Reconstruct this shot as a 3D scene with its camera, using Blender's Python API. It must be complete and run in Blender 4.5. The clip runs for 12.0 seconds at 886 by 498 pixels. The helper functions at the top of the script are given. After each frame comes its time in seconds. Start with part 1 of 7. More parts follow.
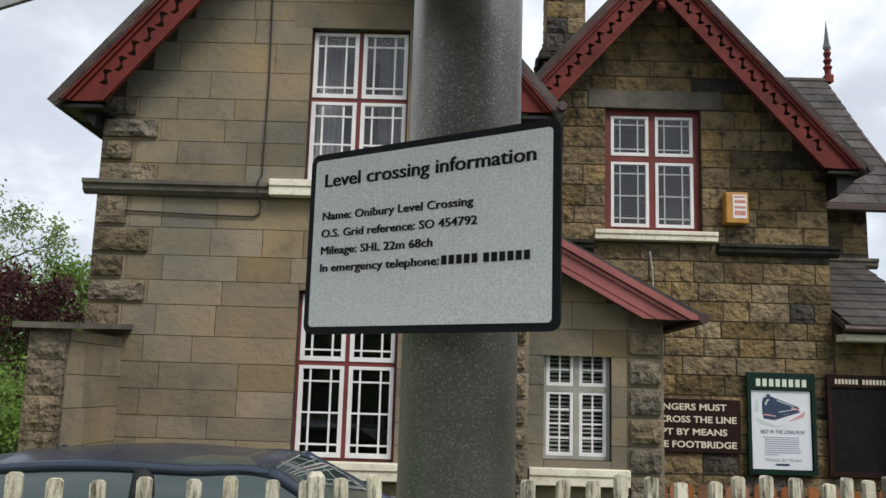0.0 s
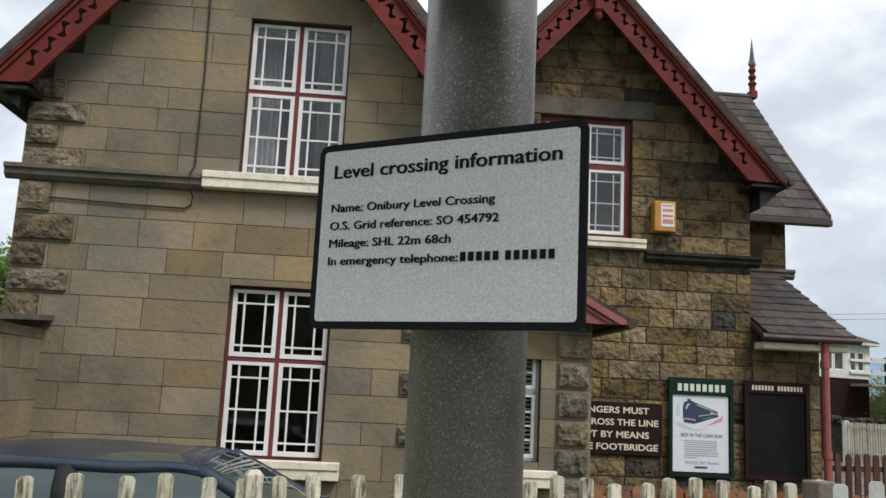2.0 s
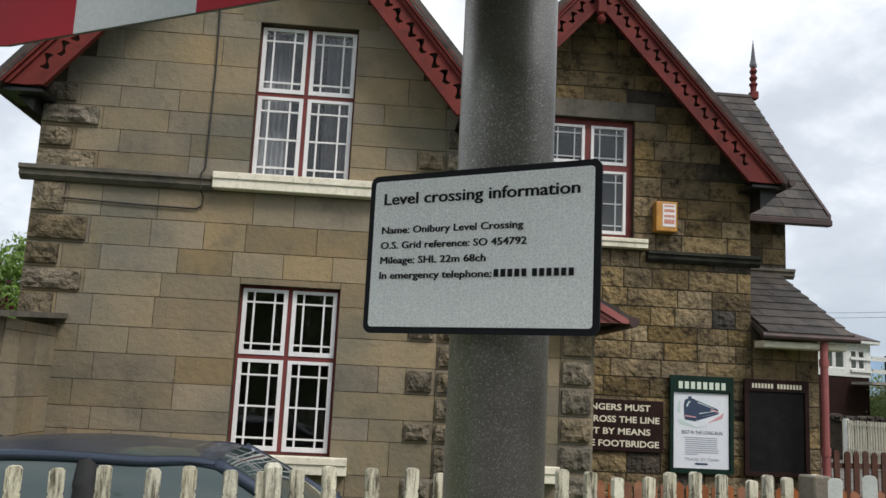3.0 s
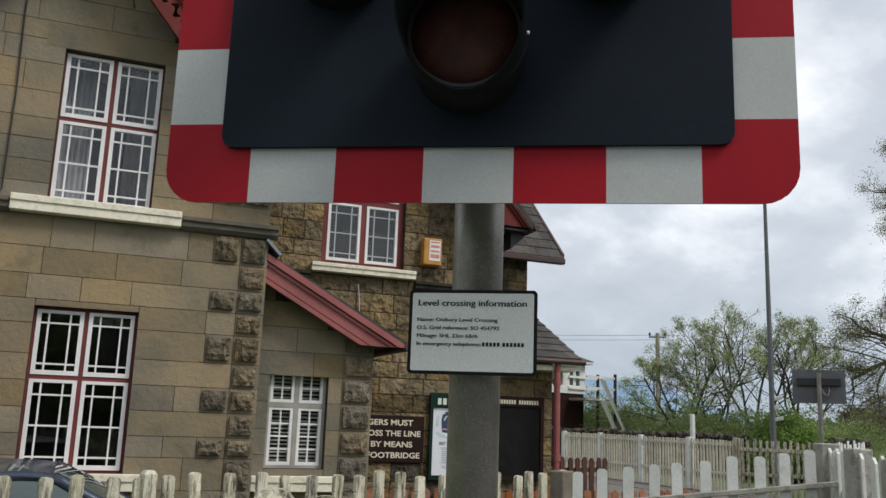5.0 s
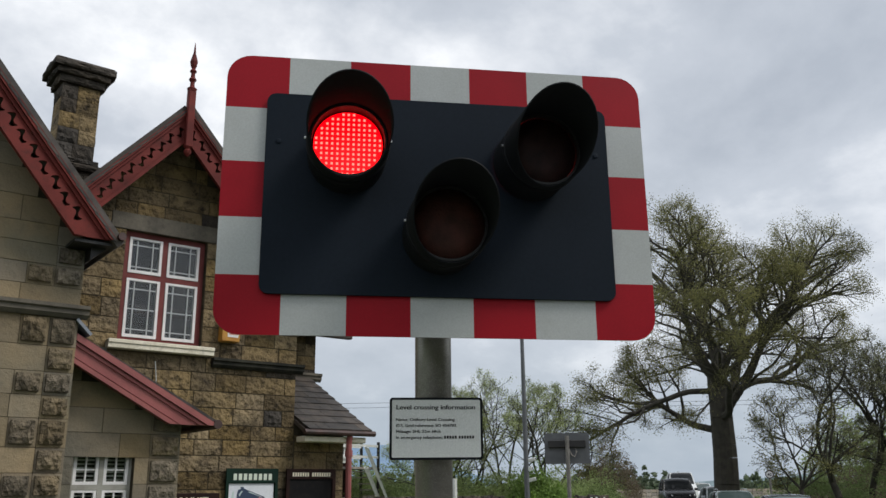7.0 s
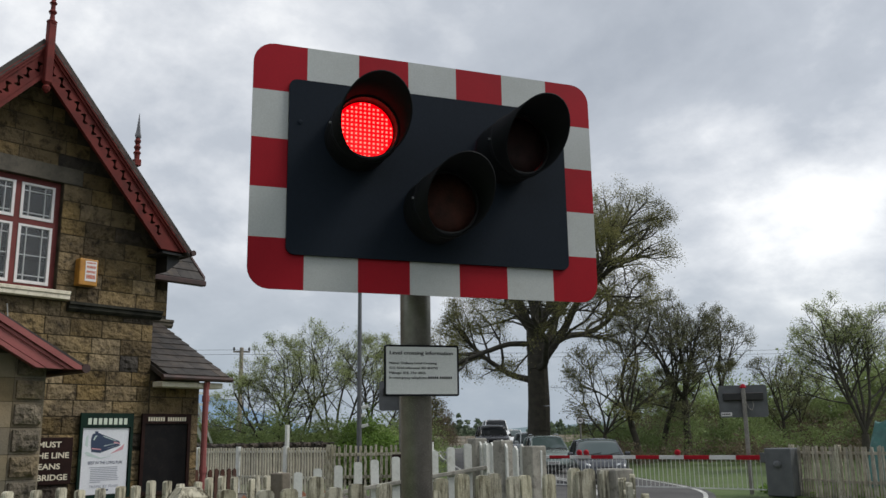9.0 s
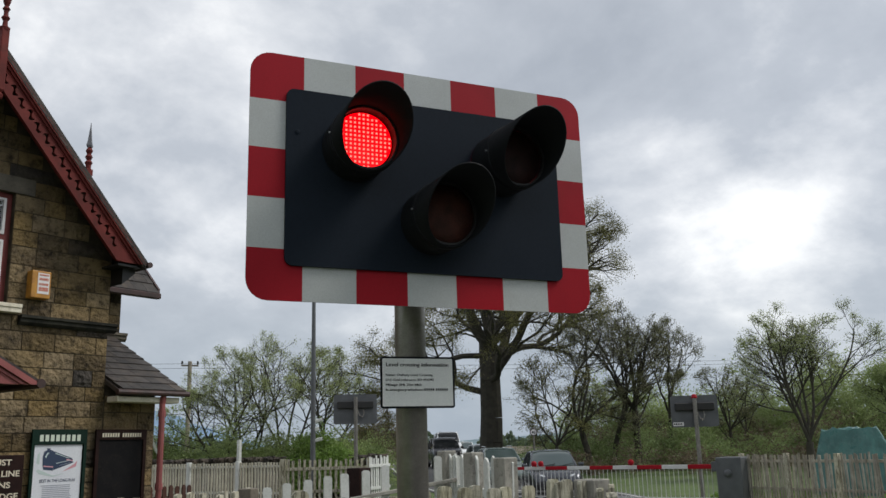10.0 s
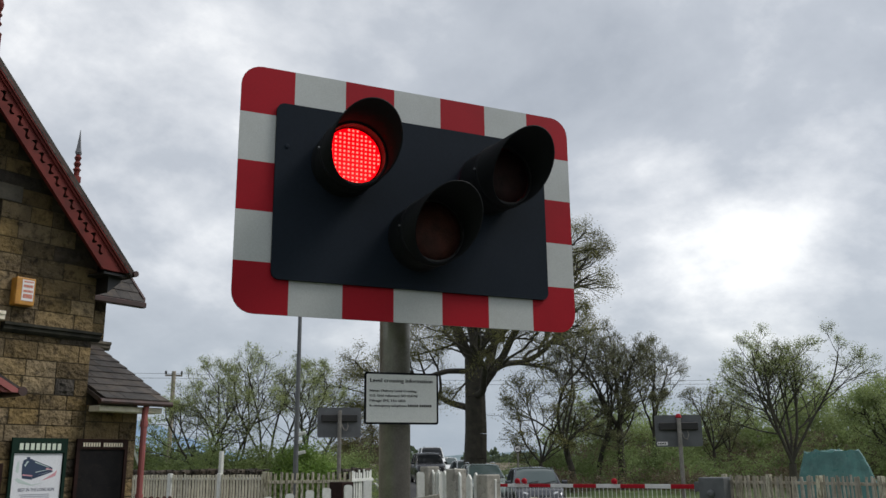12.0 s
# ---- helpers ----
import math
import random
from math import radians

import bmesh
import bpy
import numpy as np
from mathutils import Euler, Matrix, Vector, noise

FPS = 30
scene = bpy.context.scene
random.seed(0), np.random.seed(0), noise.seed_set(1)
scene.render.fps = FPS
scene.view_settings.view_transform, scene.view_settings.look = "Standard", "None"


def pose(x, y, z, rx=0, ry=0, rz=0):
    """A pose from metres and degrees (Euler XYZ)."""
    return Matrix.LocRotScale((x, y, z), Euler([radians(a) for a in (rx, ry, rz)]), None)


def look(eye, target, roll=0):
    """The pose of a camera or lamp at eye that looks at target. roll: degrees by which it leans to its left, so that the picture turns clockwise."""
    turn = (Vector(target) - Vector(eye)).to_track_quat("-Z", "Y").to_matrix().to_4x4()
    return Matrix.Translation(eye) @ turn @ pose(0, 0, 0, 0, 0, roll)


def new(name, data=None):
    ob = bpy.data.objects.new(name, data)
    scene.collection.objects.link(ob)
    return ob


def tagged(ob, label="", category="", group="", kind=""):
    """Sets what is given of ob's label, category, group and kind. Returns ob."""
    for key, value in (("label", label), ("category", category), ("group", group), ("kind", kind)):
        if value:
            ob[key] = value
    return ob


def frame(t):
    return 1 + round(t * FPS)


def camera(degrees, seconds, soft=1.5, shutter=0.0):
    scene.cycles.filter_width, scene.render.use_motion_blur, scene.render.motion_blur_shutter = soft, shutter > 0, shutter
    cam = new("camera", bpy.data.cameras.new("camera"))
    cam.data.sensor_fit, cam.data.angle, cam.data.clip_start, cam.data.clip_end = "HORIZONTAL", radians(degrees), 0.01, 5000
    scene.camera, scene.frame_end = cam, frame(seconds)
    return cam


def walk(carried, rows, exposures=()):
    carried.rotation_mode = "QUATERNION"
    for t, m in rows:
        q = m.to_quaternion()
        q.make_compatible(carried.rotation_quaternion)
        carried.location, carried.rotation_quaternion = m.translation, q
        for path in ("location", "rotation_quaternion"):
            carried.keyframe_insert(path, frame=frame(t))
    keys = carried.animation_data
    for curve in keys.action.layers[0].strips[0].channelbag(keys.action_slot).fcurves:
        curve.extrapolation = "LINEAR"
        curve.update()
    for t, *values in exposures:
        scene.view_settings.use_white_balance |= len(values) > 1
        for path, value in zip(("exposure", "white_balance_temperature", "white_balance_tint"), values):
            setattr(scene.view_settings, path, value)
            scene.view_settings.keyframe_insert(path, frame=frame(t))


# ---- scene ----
cam = camera(54.2, 12.0)
PATH = [
    (0, (-0.281, -0.046, 1.548), (-0.305, 1.928, 1.869), 1.7),
    (0.5, (-0.335, -0.052, 1.547), (-0.334, 1.924, 1.857), 2.2),
    (1, (-0.366, -0.049, 1.542), (-0.295, 1.928, 1.839), 2.2),
    (1.5, (-0.366, -0.035, 1.542), (-0.24, 1.937, 1.85), 2.7),
    (2, (-0.367, -0.033, 1.543), (-0.220, 1.935, 1.87), 2.7),
    (2.5, (-0.37, -0.072, 1.547), (-0.254, 1.898, 1.871), 2.8),
    (4.5, (-0.878, -0.779, 1.487), (-0.346, 1.12, 1.819), 2.5),
    (5, (-1.076, -0.997, 1.502), (-0.363, 0.831, 1.888), 2.1),
    (5.5, (-1.287, -1.188, 1.527), (-0.474, 0.575, 2.01), 1.7),
    (6, (-1.524, -1.286, 1.535), (-0.571, 0.378, 2.103), 0.3),
    (6.5, (-1.739, -1.384, 1.526), (-0.668, 0.207, 2.095), -0.3),
    (8.5, (-2.578, -1.408, 1.445), (-1.137, -0.093, 1.888), -0.9),
    (9, (-2.727, -1.394, 1.449), (-1.237, -0.129, 1.875), -0.9),
    (9.5, (-2.81, -1.298, 1.45), (-1.282, -0.085, 1.891), -1.6),
    (10, (-2.831, -1.256, 1.45), (-1.273, -0.086, 1.901), -1.6),
    (10.5, (-2.831, -1.261, 1.455), (-1.265, -0.105, 1.913), -1.4),
    (11, (-2.835, -1.26, 1.455), (-1.267, -0.113, 1.926), -0.9),
    (11.5, (-2.842, -1.265, 1.454), (-1.274, -0.12, 1.933), -0.6),
    (12, (-2.839, -1.268, 1.456), (-1.27, -0.125, 1.939), -0.6),
]
EXPOSURES = [(0, 0.55), (2.7, 0.55), (4.3, 0.46), (5.0, 0.40), (5.5, 0.62), (6.0, 0.42), (6.7, 0.32), (8.3, 0.15), (12, 0.15)]
walk(cam, [(t, look(eye, target, roll)) for t, eye, target, roll in PATH], EXPOSURES)

# ---- sky and sun: a bright overcast afternoon ----
SUN_ELEVATION, SUN_AZIMUTH = 50.0, 142.0     # azimuth counted from +y towards +x
world = bpy.data.worlds.new("overcast_sky")
scene.world = world
world.use_nodes = True
nt = world.node_tree
nt.nodes.clear()
w_out = nt.nodes.new("ShaderNodeOutputWorld")
w_bg = nt.nodes.new("ShaderNodeBackground")
w_sky = nt.nodes.new("ShaderNodeTexSky")
w_sky.sky_type, w_sky.sun_disc = "NISHITA", False
w_sky.sun_elevation, w_sky.sun_rotation = radians(SUN_ELEVATION), radians(SUN_AZIMUTH)
w_gain = nt.nodes.new("ShaderNodeMix")
w_gain.data_type, w_gain.blend_type = "RGBA", "MULTIPLY"
w_gain.inputs["Factor"].default_value = 1.0
w_gain.inputs["B"].default_value = (0.1, 0.1, 0.1, 1)
nt.links.new(w_sky.outputs["Color"], w_gain.inputs["A"])
# the cloud deck: directions laid out on a flat layer, so that clouds shrink towards the horizon
w_co = nt.nodes.new("ShaderNodeTexCoord")
w_sep = nt.nodes.new("ShaderNodeSeparateXYZ")
nt.links.new(w_co.outputs["Generated"], w_sep.inputs["Vector"])
w_h = nt.nodes.new("ShaderNodeMath")
w_h.operation = "MAXIMUM"
w_h.inputs[1].default_value = 0.0
nt.links.new(w_sep.outputs["Z"], w_h.inputs[0])
w_ha = nt.nodes.new("ShaderNodeMath")
w_ha.operation = "ADD"
w_ha.inputs[1].default_value = 0.42
nt.links.new(w_h.outputs[0], w_ha.inputs[0])
w_dx, w_dy = nt.nodes.new("ShaderNodeMath"), nt.nodes.new("ShaderNodeMath")
for node, axis in ((w_dx, "X"), (w_dy, "Y")):
    node.operation = "DIVIDE"
    nt.links.new(w_sep.outputs[axis], node.inputs[0])
    nt.links.new(w_ha.outputs[0], node.inputs[1])
w_flat = nt.nodes.new("ShaderNodeCombineXYZ")
nt.links.new(w_dx.outputs[0], w_flat.inputs["X"])
nt.links.new(w_dy.outputs[0], w_flat.inputs["Y"])
w_n1 = nt.nodes.new("ShaderNodeTexNoise")
w_n1.inputs["Scale"].default_value, w_n1.inputs["Detail"].default_value = 2.3, 8.0
w_n1.inputs["Roughness"].default_value, w_n1.inputs["Distortion"].default_value = 0.58, 0.10
w_shift = nt.nodes.new("ShaderNodeVectorMath")
w_shift.operation = "ADD"
w_shift.inputs[1].default_value = (5.7, 2.3, 0.0)
nt.links.new(w_flat.outputs[0], w_shift.inputs[0])
nt.links.new(w_shift.outputs[0], w_n1.inputs["Vector"])
w_ramp = nt.nodes.new("ShaderNodeValToRGB")
cr = w_ramp.color_ramp
cr.elements[0].position, cr.elements[0].color = 0.30, (0.36, 0.39, 0.435, 1)
cr.elements[1].position, cr.elements[1].color = 0.72, (1.00, 1.00, 0.99, 1)
e = cr.elements.new(0.46)
e.color = (0.46, 0.49, 0.535, 1)
e = cr.elements.new(0.58)
e.color = (0.66, 0.68, 0.71, 1)
nt.links.new(w_n1.outputs["Fac"], w_ramp.inputs["Fac"])
w_mix = nt.nodes.new("ShaderNodeMix")
w_mix.data_type = "RGBA"
w_mix.inputs["Factor"].default_value = 0.90
nt.links.new(w_gain.outputs["Result"], w_mix.inputs["A"])
nt.links.new(w_ramp.outputs["Color"], w_mix.inputs["B"])
w_low = nt.nodes.new("ShaderNodeMapRange")
w_low.interpolation_type = "SMOOTHSTEP"
w_low.inputs["From Min"].default_value, w_low.inputs["From Max"].default_value = 0.01, 0.20
w_low.inputs["To Min"].default_value, w_low.inputs["To Max"].default_value = 0.85, 0.0
nt.links.new(w_sep.outputs["Z"], w_low.inputs["Value"])
w_haze = nt.nodes.new("ShaderNodeMix")
w_haze.data_type = "RGBA"
w_haze.inputs["B"].default_value = (0.28, 0.335, 0.40, 1)
nt.links.new(w_low.outputs[0], w_haze.inputs["Factor"])
nt.links.new(w_mix.outputs["Result"], w_haze.inputs["A"])
nt.links.new(w_haze.outputs["Result"], w_bg.inputs["Color"])
w_bg.inputs["Strength"].default_value = 1.12
nt.links.new(w_bg.outputs[0], w_out.inputs[0])

sun = new("sun", bpy.data.lights.new("sun", "SUN"))
sun.data.energy, sun.data.angle, sun.data.color = 1.7, radians(20), (1.0, 0.97, 0.92)
az, el = radians(SUN_AZIMUTH), radians(SUN_ELEVATION)
sun.matrix_world = look((math.sin(az) * math.cos(el) * 50, math.cos(az) * math.cos(el) * 50, math.sin(el) * 50), (0, 0, 0))

# ---- materials ----
def surface(name, c1, c2, scale=3.0, rough=0.8, bump=0.25, fine=60.0, metal=0.0, vary=0.0, dirt=None, dirt_amount=0.5, local=False, spec=0.5, streak=None, coarse=0.0, hue=1.0, dirt_from=0.52):
    """A procedural surface: two tones in broad patches, a fine grain with relief, and a shape-free dirt tone."""
    m = bpy.data.materials.new(name)
    m.use_nodes = True
    t = m.node_tree
    b = t.nodes["Principled BSDF"]
    if local:
        co = t.nodes.new("ShaderNodeTexCoord").outputs["Object"]
    else:
        co = t.nodes.new("ShaderNodeNewGeometry").outputs["Position"]
    n1 = t.nodes.new("ShaderNodeTexNoise")
    n1.inputs["Scale"].default_value, n1.inputs["Detail"].default_value = scale, 6.0
    n2 = t.nodes.new("ShaderNodeTexNoise")
    n2.inputs["Scale"].default_value, n2.inputs["Detail"].default_value = fine, 4.0
    for n in (n1, n2):
        t.links.new(co, n.inputs["Vector"])
    r1 = t.nodes.new("ShaderNodeMapRange")
    r1.inputs["From Min"].default_value, r1.inputs["From Max"].default_value = 0.35, 0.65
    t.links.new(n1.outputs["Fac"], r1.inputs["Value"])
    mix = t.nodes.new("ShaderNodeMix")
    mix.data_type = "RGBA"
    mix.inputs["A"].default_value, mix.inputs["B"].default_value = (*c1, 1), (*c2, 1)
    t.links.new(r1.outputs[0], mix.inputs["Factor"])
    col = mix.outputs["Result"]
    if dirt:
        n3 = t.nodes.new("ShaderNodeTexNoise")
        n3.inputs["Scale"].default_value, n3.inputs["Detail"].default_value = scale * 2.7, 8.0
        n3.inputs["Roughness"].default_value = 0.7
        if streak:
            sc = t.nodes.new("ShaderNodeVectorMath")
            sc.operation = "MULTIPLY"
            sc.inputs[1].default_value = streak
            t.links.new(co, sc.inputs[0])
            t.links.new(sc.outputs[0], n3.inputs["Vector"])
        else:
            t.links.new(co, n3.inputs["Vector"])
        r3 = t.nodes.new("ShaderNodeMapRange")
        r3.inputs["From Min"].default_value, r3.inputs["From Max"].default_value = dirt_from, dirt_from + 0.16
        r3.inputs["To Max"].default_value = dirt_amount
        t.links.new(n3.outputs["Fac"], r3.inputs["Value"])
        m3 = t.nodes.new("ShaderNodeMix")
        m3.data_type = "RGBA"
        m3.inputs["B"].default_value = (*dirt, 1)
        t.links.new(r3.outputs[0], m3.inputs["Factor"])
        t.links.new(col, m3.inputs["A"])
        col = m3.outputs["Result"]
    hsv = t.nodes.new("ShaderNodeHueSaturation")
    t.links.new(col, hsv.inputs["Color"])
    grain = t.nodes.new("ShaderNodeMapRange")
    grain.inputs["To Min"].default_value, grain.inputs["To Max"].default_value = 0.82, 1.18
    t.links.new(n2.outputs["Fac"], grain.inputs["Value"])
    value = grain.outputs[0]
    if vary:
        info = t.nodes.new("ShaderNodeObjectInfo")
        rv = t.nodes.new("ShaderNodeMapRange")
        rv.inputs["To Min"].default_value, rv.inputs["To Max"].default_value = 1 - vary, 1 + vary
        t.links.new(info.outputs["Random"], rv.inputs["Value"])
        mul = t.nodes.new("ShaderNodeMath")
        mul.operation = "MULTIPLY"
        t.links.new(value, mul.inputs[0])
        t.links.new(rv.outputs[0], mul.inputs[1])
        value = mul.outputs[0]
        # a second draw from the same random number, for the hue
        far = t.nodes.new("ShaderNodeMath")
        far.operation = "MULTIPLY"
        far.inputs[1].default_value = 17.31
        t.links.new(info.outputs["Random"], far.inputs[0])
        fr = t.nodes.new("ShaderNodeMath")
        fr.operation = "FRACT"
        t.links.new(far.outputs[0], fr.inputs[0])
        rs = t.nodes.new("ShaderNodeMapRange")
        rs.inputs["To Min"].default_value, rs.inputs["To Max"].default_value = 1 - vary * 0.9 * hue, 1 + vary * 0.7 * hue
        t.links.new(fr.outputs[0], rs.inputs["Value"])
        t.links.new(rs.outputs[0], hsv.inputs["Saturation"])
    t.links.new(value, hsv.inputs["Value"])
    t.links.new(hsv.outputs["Color"], b.inputs["Base Color"])
    rr = t.nodes.new("ShaderNodeMapRange")
    rr.inputs["To Min"].default_value, rr.inputs["To Max"].default_value = max(0.02, rough - 0.1), min(1, rough + 0.1)
    t.links.new(n1.outputs["Fac"], rr.inputs["Value"])
    t.links.new(rr.outputs[0], b.inputs["Roughness"])
    b.inputs["Metallic"].default_value = metal
    b.inputs["Specular IOR Level"].default_value = spec
    if bump:
        bp = t.nodes.new("ShaderNodeBump")
        bp.inputs["Strength"].default_value, bp.inputs["Distance"].default_value = bump, 0.01
        t.links.new(n2.outputs["Fac"], bp.inputs["Height"])
        if coarse:
            n4 = t.nodes.new("ShaderNodeTexNoise")
            n4.inputs["Scale"].default_value, n4.inputs["Detail"].default_value = 16.0, 5.0
            t.links.new(co, n4.inputs["Vector"])
            b4 = t.nodes.new("ShaderNodeBump")
            b4.inputs["Strength"].default_value, b4.inputs["Distance"].default_value = coarse, 0.06
            t.links.new(n4.outputs["Fac"], b4.inputs["Height"])
            t.links.new(b4.outputs[0], bp.inputs["Normal"])
        t.links.new(bp.outputs[0], b.inputs["Normal"])
    return m


def plain(name, c, rough=0.5, metal=0.0, spec=0.5, coat=0.0):
    m = bpy.data.materials.new(name)
    m.use_nodes = True
    b = m.node_tree.nodes["Principled BSDF"]
    b.inputs["Base Color"].default_value = (*c, 1)
    b.inputs["Roughness"].default_value, b.inputs["Metallic"].default_value = rough, metal
    b.inputs["Specular IOR Level"].default_value = spec
    b.inputs["Coat Weight"].default_value = coat
    return m


def glass(name, tint=(0.9, 0.94, 0.93), rough=0.02):
    m = bpy.data.materials.new(name)
    m.use_nodes = True
    b = m.node_tree.nodes["Principled BSDF"]
    b.inputs["Base Color"].default_value = (*tint, 1)
    b.inputs["Roughness"].default_value, b.inputs["IOR"].default_value = rough, 1.45
    b.inputs["Transmission Weight"].default_value = 1.0
    return m


def glow(name, c, strength):
    m = plain(name, c, 0.4)
    b = m.node_tree.nodes["Principled BSDF"]
    b.inputs["Emission Color"].default_value = (*c, 1)
    b.inputs["Emission Strength"].default_value = strength
    return m


ASHLAR = surface("ashlar_sandstone", (0.275, 0.212, 0.132), (0.165, 0.150, 0.114), 1.1, 0.9, 0.45, 70, vary=0.17, dirt=(0.105, 0.095, 0.075), dirt_amount=0.55, spec=0.2, coarse=0.2, hue=1.3, dirt_from=0.54)
ROCK = surface("rock_faced_sandstone", (0.235, 0.190, 0.130), (0.125, 0.104, 0.076), 6, 0.95, 0.9, 60, vary=0.3, dirt=(0.035, 0.031, 0.026), dirt_amount=0.65, spec=0.12, coarse=1.2, dirt_from=0.51)
RUBBLE = surface("brown_sandstone", (0.245, 0.178, 0.092), (0.140, 0.105, 0.062), 2.4, 0.92, 0.9, 60, vary=0.34, dirt=(0.022, 0.018, 0.015), dirt_amount=0.85, spec=0.12, coarse=1.0, hue=0.45, dirt_from=0.50)
SOOTY = surface("sooty_sandstone", (0.085, 0.07, 0.055), (0.04, 0.035, 0.03), 4, 0.95, 0.7, 50, vary=0.35, dirt=(0.02, 0.02, 0.02), spec=0.15, coarse=0.9)
MORTAR = surface("lime_mortar", (0.095, 0.078, 0.053), (0.050, 0.042, 0.031), 6, 0.95, 0.4, 90, spec=0.1)
STRING = surface("string_course_stone", (0.15, 0.13, 0.10), (0.09, 0.08, 0.065), 4, 0.9, 0.3, 40, dirt=(0.035, 0.035, 0.03))
SILL = surface("cream_painted_stone", (0.80, 0.74, 0.60), (0.68, 0.62, 0.49), 5, 0.6, 0.15, 60, dirt=(0.33, 0.30, 0.22), dirt_amount=0.5)
RED = surface("oxide_red_paint", (0.165, 0.026, 0.020), (0.105, 0.018, 0.015), 3, 0.68, 0.15, 60, dirt=(0.045, 0.018, 0.014), dirt_amount=0.55, spec=0.22)
FRAME_RED = surface("faded_window_red", (0.190, 0.046, 0.042), (0.140, 0.034, 0.031), 4, 0.6, 0.1, 60, spec=0.25)
GUTTER = surface("sooty_dark_red_iron", (0.060, 0.026, 0.022), (0.035, 0.020, 0.018), 5, 0.55, 0.1, 60)
PINK = surface("faded_red_paint", (0.31, 0.092, 0.085), (0.25, 0.07, 0.066), 3, 0.5, 0.1, 60, dirt=(0.16, 0.06, 0.05), dirt_amount=0.4)
WHITE = surface("white_gloss_paint", (0.80, 0.78, 0.77), (0.72, 0.70, 0.69), 5, 0.4, 0.06, 60)
GREYMULL = surface("grey_stone_mullion", (0.36, 0.35, 0.31), (0.28, 0.27, 0.235), 5, 0.8, 0.2, 60)
LEAD = plain("grey_glazing_bars", (0.50, 0.52, 0.52), 0.5)
SLATE = surface("grey_slate", (0.066, 0.055, 0.047), (0.036, 0.032, 0.030), 4, 0.7, 0.35, 40, vary=0.35, dirt=(0.10, 0.08, 0.055), dirt_amount=0.5, spec=0.3)
PANE = glass("window_glass")
# the shade inside the rooms, put into a near-black colour
DARK = plain("room_shade_black", (0.03, 0.028, 0.026), 0.9)
CURTAIN = surface("net_curtain", (0.42, 0.42, 0.44), (0.30, 0.30, 0.32), 6, 0.9, 0.1, 80)
BLIND = surface("white_blind_slats", (0.55, 0.55, 0.52), (0.45, 0.45, 0.43), 6, 0.6, 0.1, 80)
DARK_STRING = surface("soot_black_string_course", (0.050, 0.048, 0.038), (0.022, 0.022, 0.019), 5, 0.9, 0.4, 50, dirt=(0.012, 0.012, 0.011), spec=0.15)
BLACK = surface("black_paint", (0.012, 0.012, 0.012), (0.02, 0.018, 0.017), 5, 0.5, 0.1, 50)


# ---- mesh helpers ----
def part(name, bm, material, parent=None, label="", smooth=False):
    """Link a bmesh as one mesh object under a thing or a part."""
    me = bpy.data.meshes.new(name)
    bmesh.ops.recalc_face_normals(bm, faces=bm.faces[:])
    bm.to_mesh(me)
    bm.free()
    if smooth:
        for p in me.polygons:
            p.use_smooth = True
    me.materials.append(material)
    ob = new(name, me)
    if parent:
        ob.parent = parent
    if label:
        ob["label"] = label
    return ob


def piece(name, me, parent, m):
    ob = new(name, me)
    ob.parent = parent
    ob.matrix_basis = m
    return ob


def thing(name, m=None, label="", category="", group="", kind=""):
    ob = new(name)
    ob.empty_display_size = 0.2
    if m is not None:
        ob.matrix_basis = m
    return tagged(ob, label, category, group, kind)


def box(bm, x0, x1, y0, y1, z0, z1, bevel=0.0, m=None, segments=1):
    r = bmesh.ops.create_cube(bm, size=1.0)
    vs = r["verts"]
    for v in vs:
        v.co = Vector(((x0 + x1) / 2 + v.co.x * (x1 - x0), (y0 + y1) / 2 + v.co.y * (y1 - y0), (z0 + z1) / 2 + v.co.z * (z1 - z0)))
    if bevel:
        es = list({e for v in vs for e in v.link_edges})
        r = bmesh.ops.bevel(bm, geom=es, offset=bevel, segments=segments, affect="EDGES", profile=0.5)
        vs = list({v for f in r["faces"] for v in f.verts} | {v for v in vs if v.is_valid})
    if m is not None:
        for v in vs:
            v.co = m @ v.co
    return vs


def plate(bm, outer, holes, y0, y1, m=None):
    """A flat slab in the xz plane with holes through it, from y0 to y1."""
    edges = []
    for loop in (outer, *holes):
        vs = [bm.verts.new((x, y0, z)) for x, z in loop]
        edges += [bm.edges.new((vs[i], vs[(i + 1) % len(vs)])) for i in range(len(vs))]
    r = bmesh.ops.triangle_fill(bm, use_beauty=True, use_dissolve=False, edges=edges)
    faces = [f for f in r["geom"] if isinstance(f, bmesh.types.BMFace)]
    base = list({v for f in faces for v in f.verts})
    r = bmesh.ops.extrude_face_region(bm, geom=faces)
    top = [v for v in r["geom"] if isinstance(v, bmesh.types.BMVert)]
    for v in top:
        v.co.y = y1
    if m is not None:
        for v in base + top:
            v.co = m @ v.co


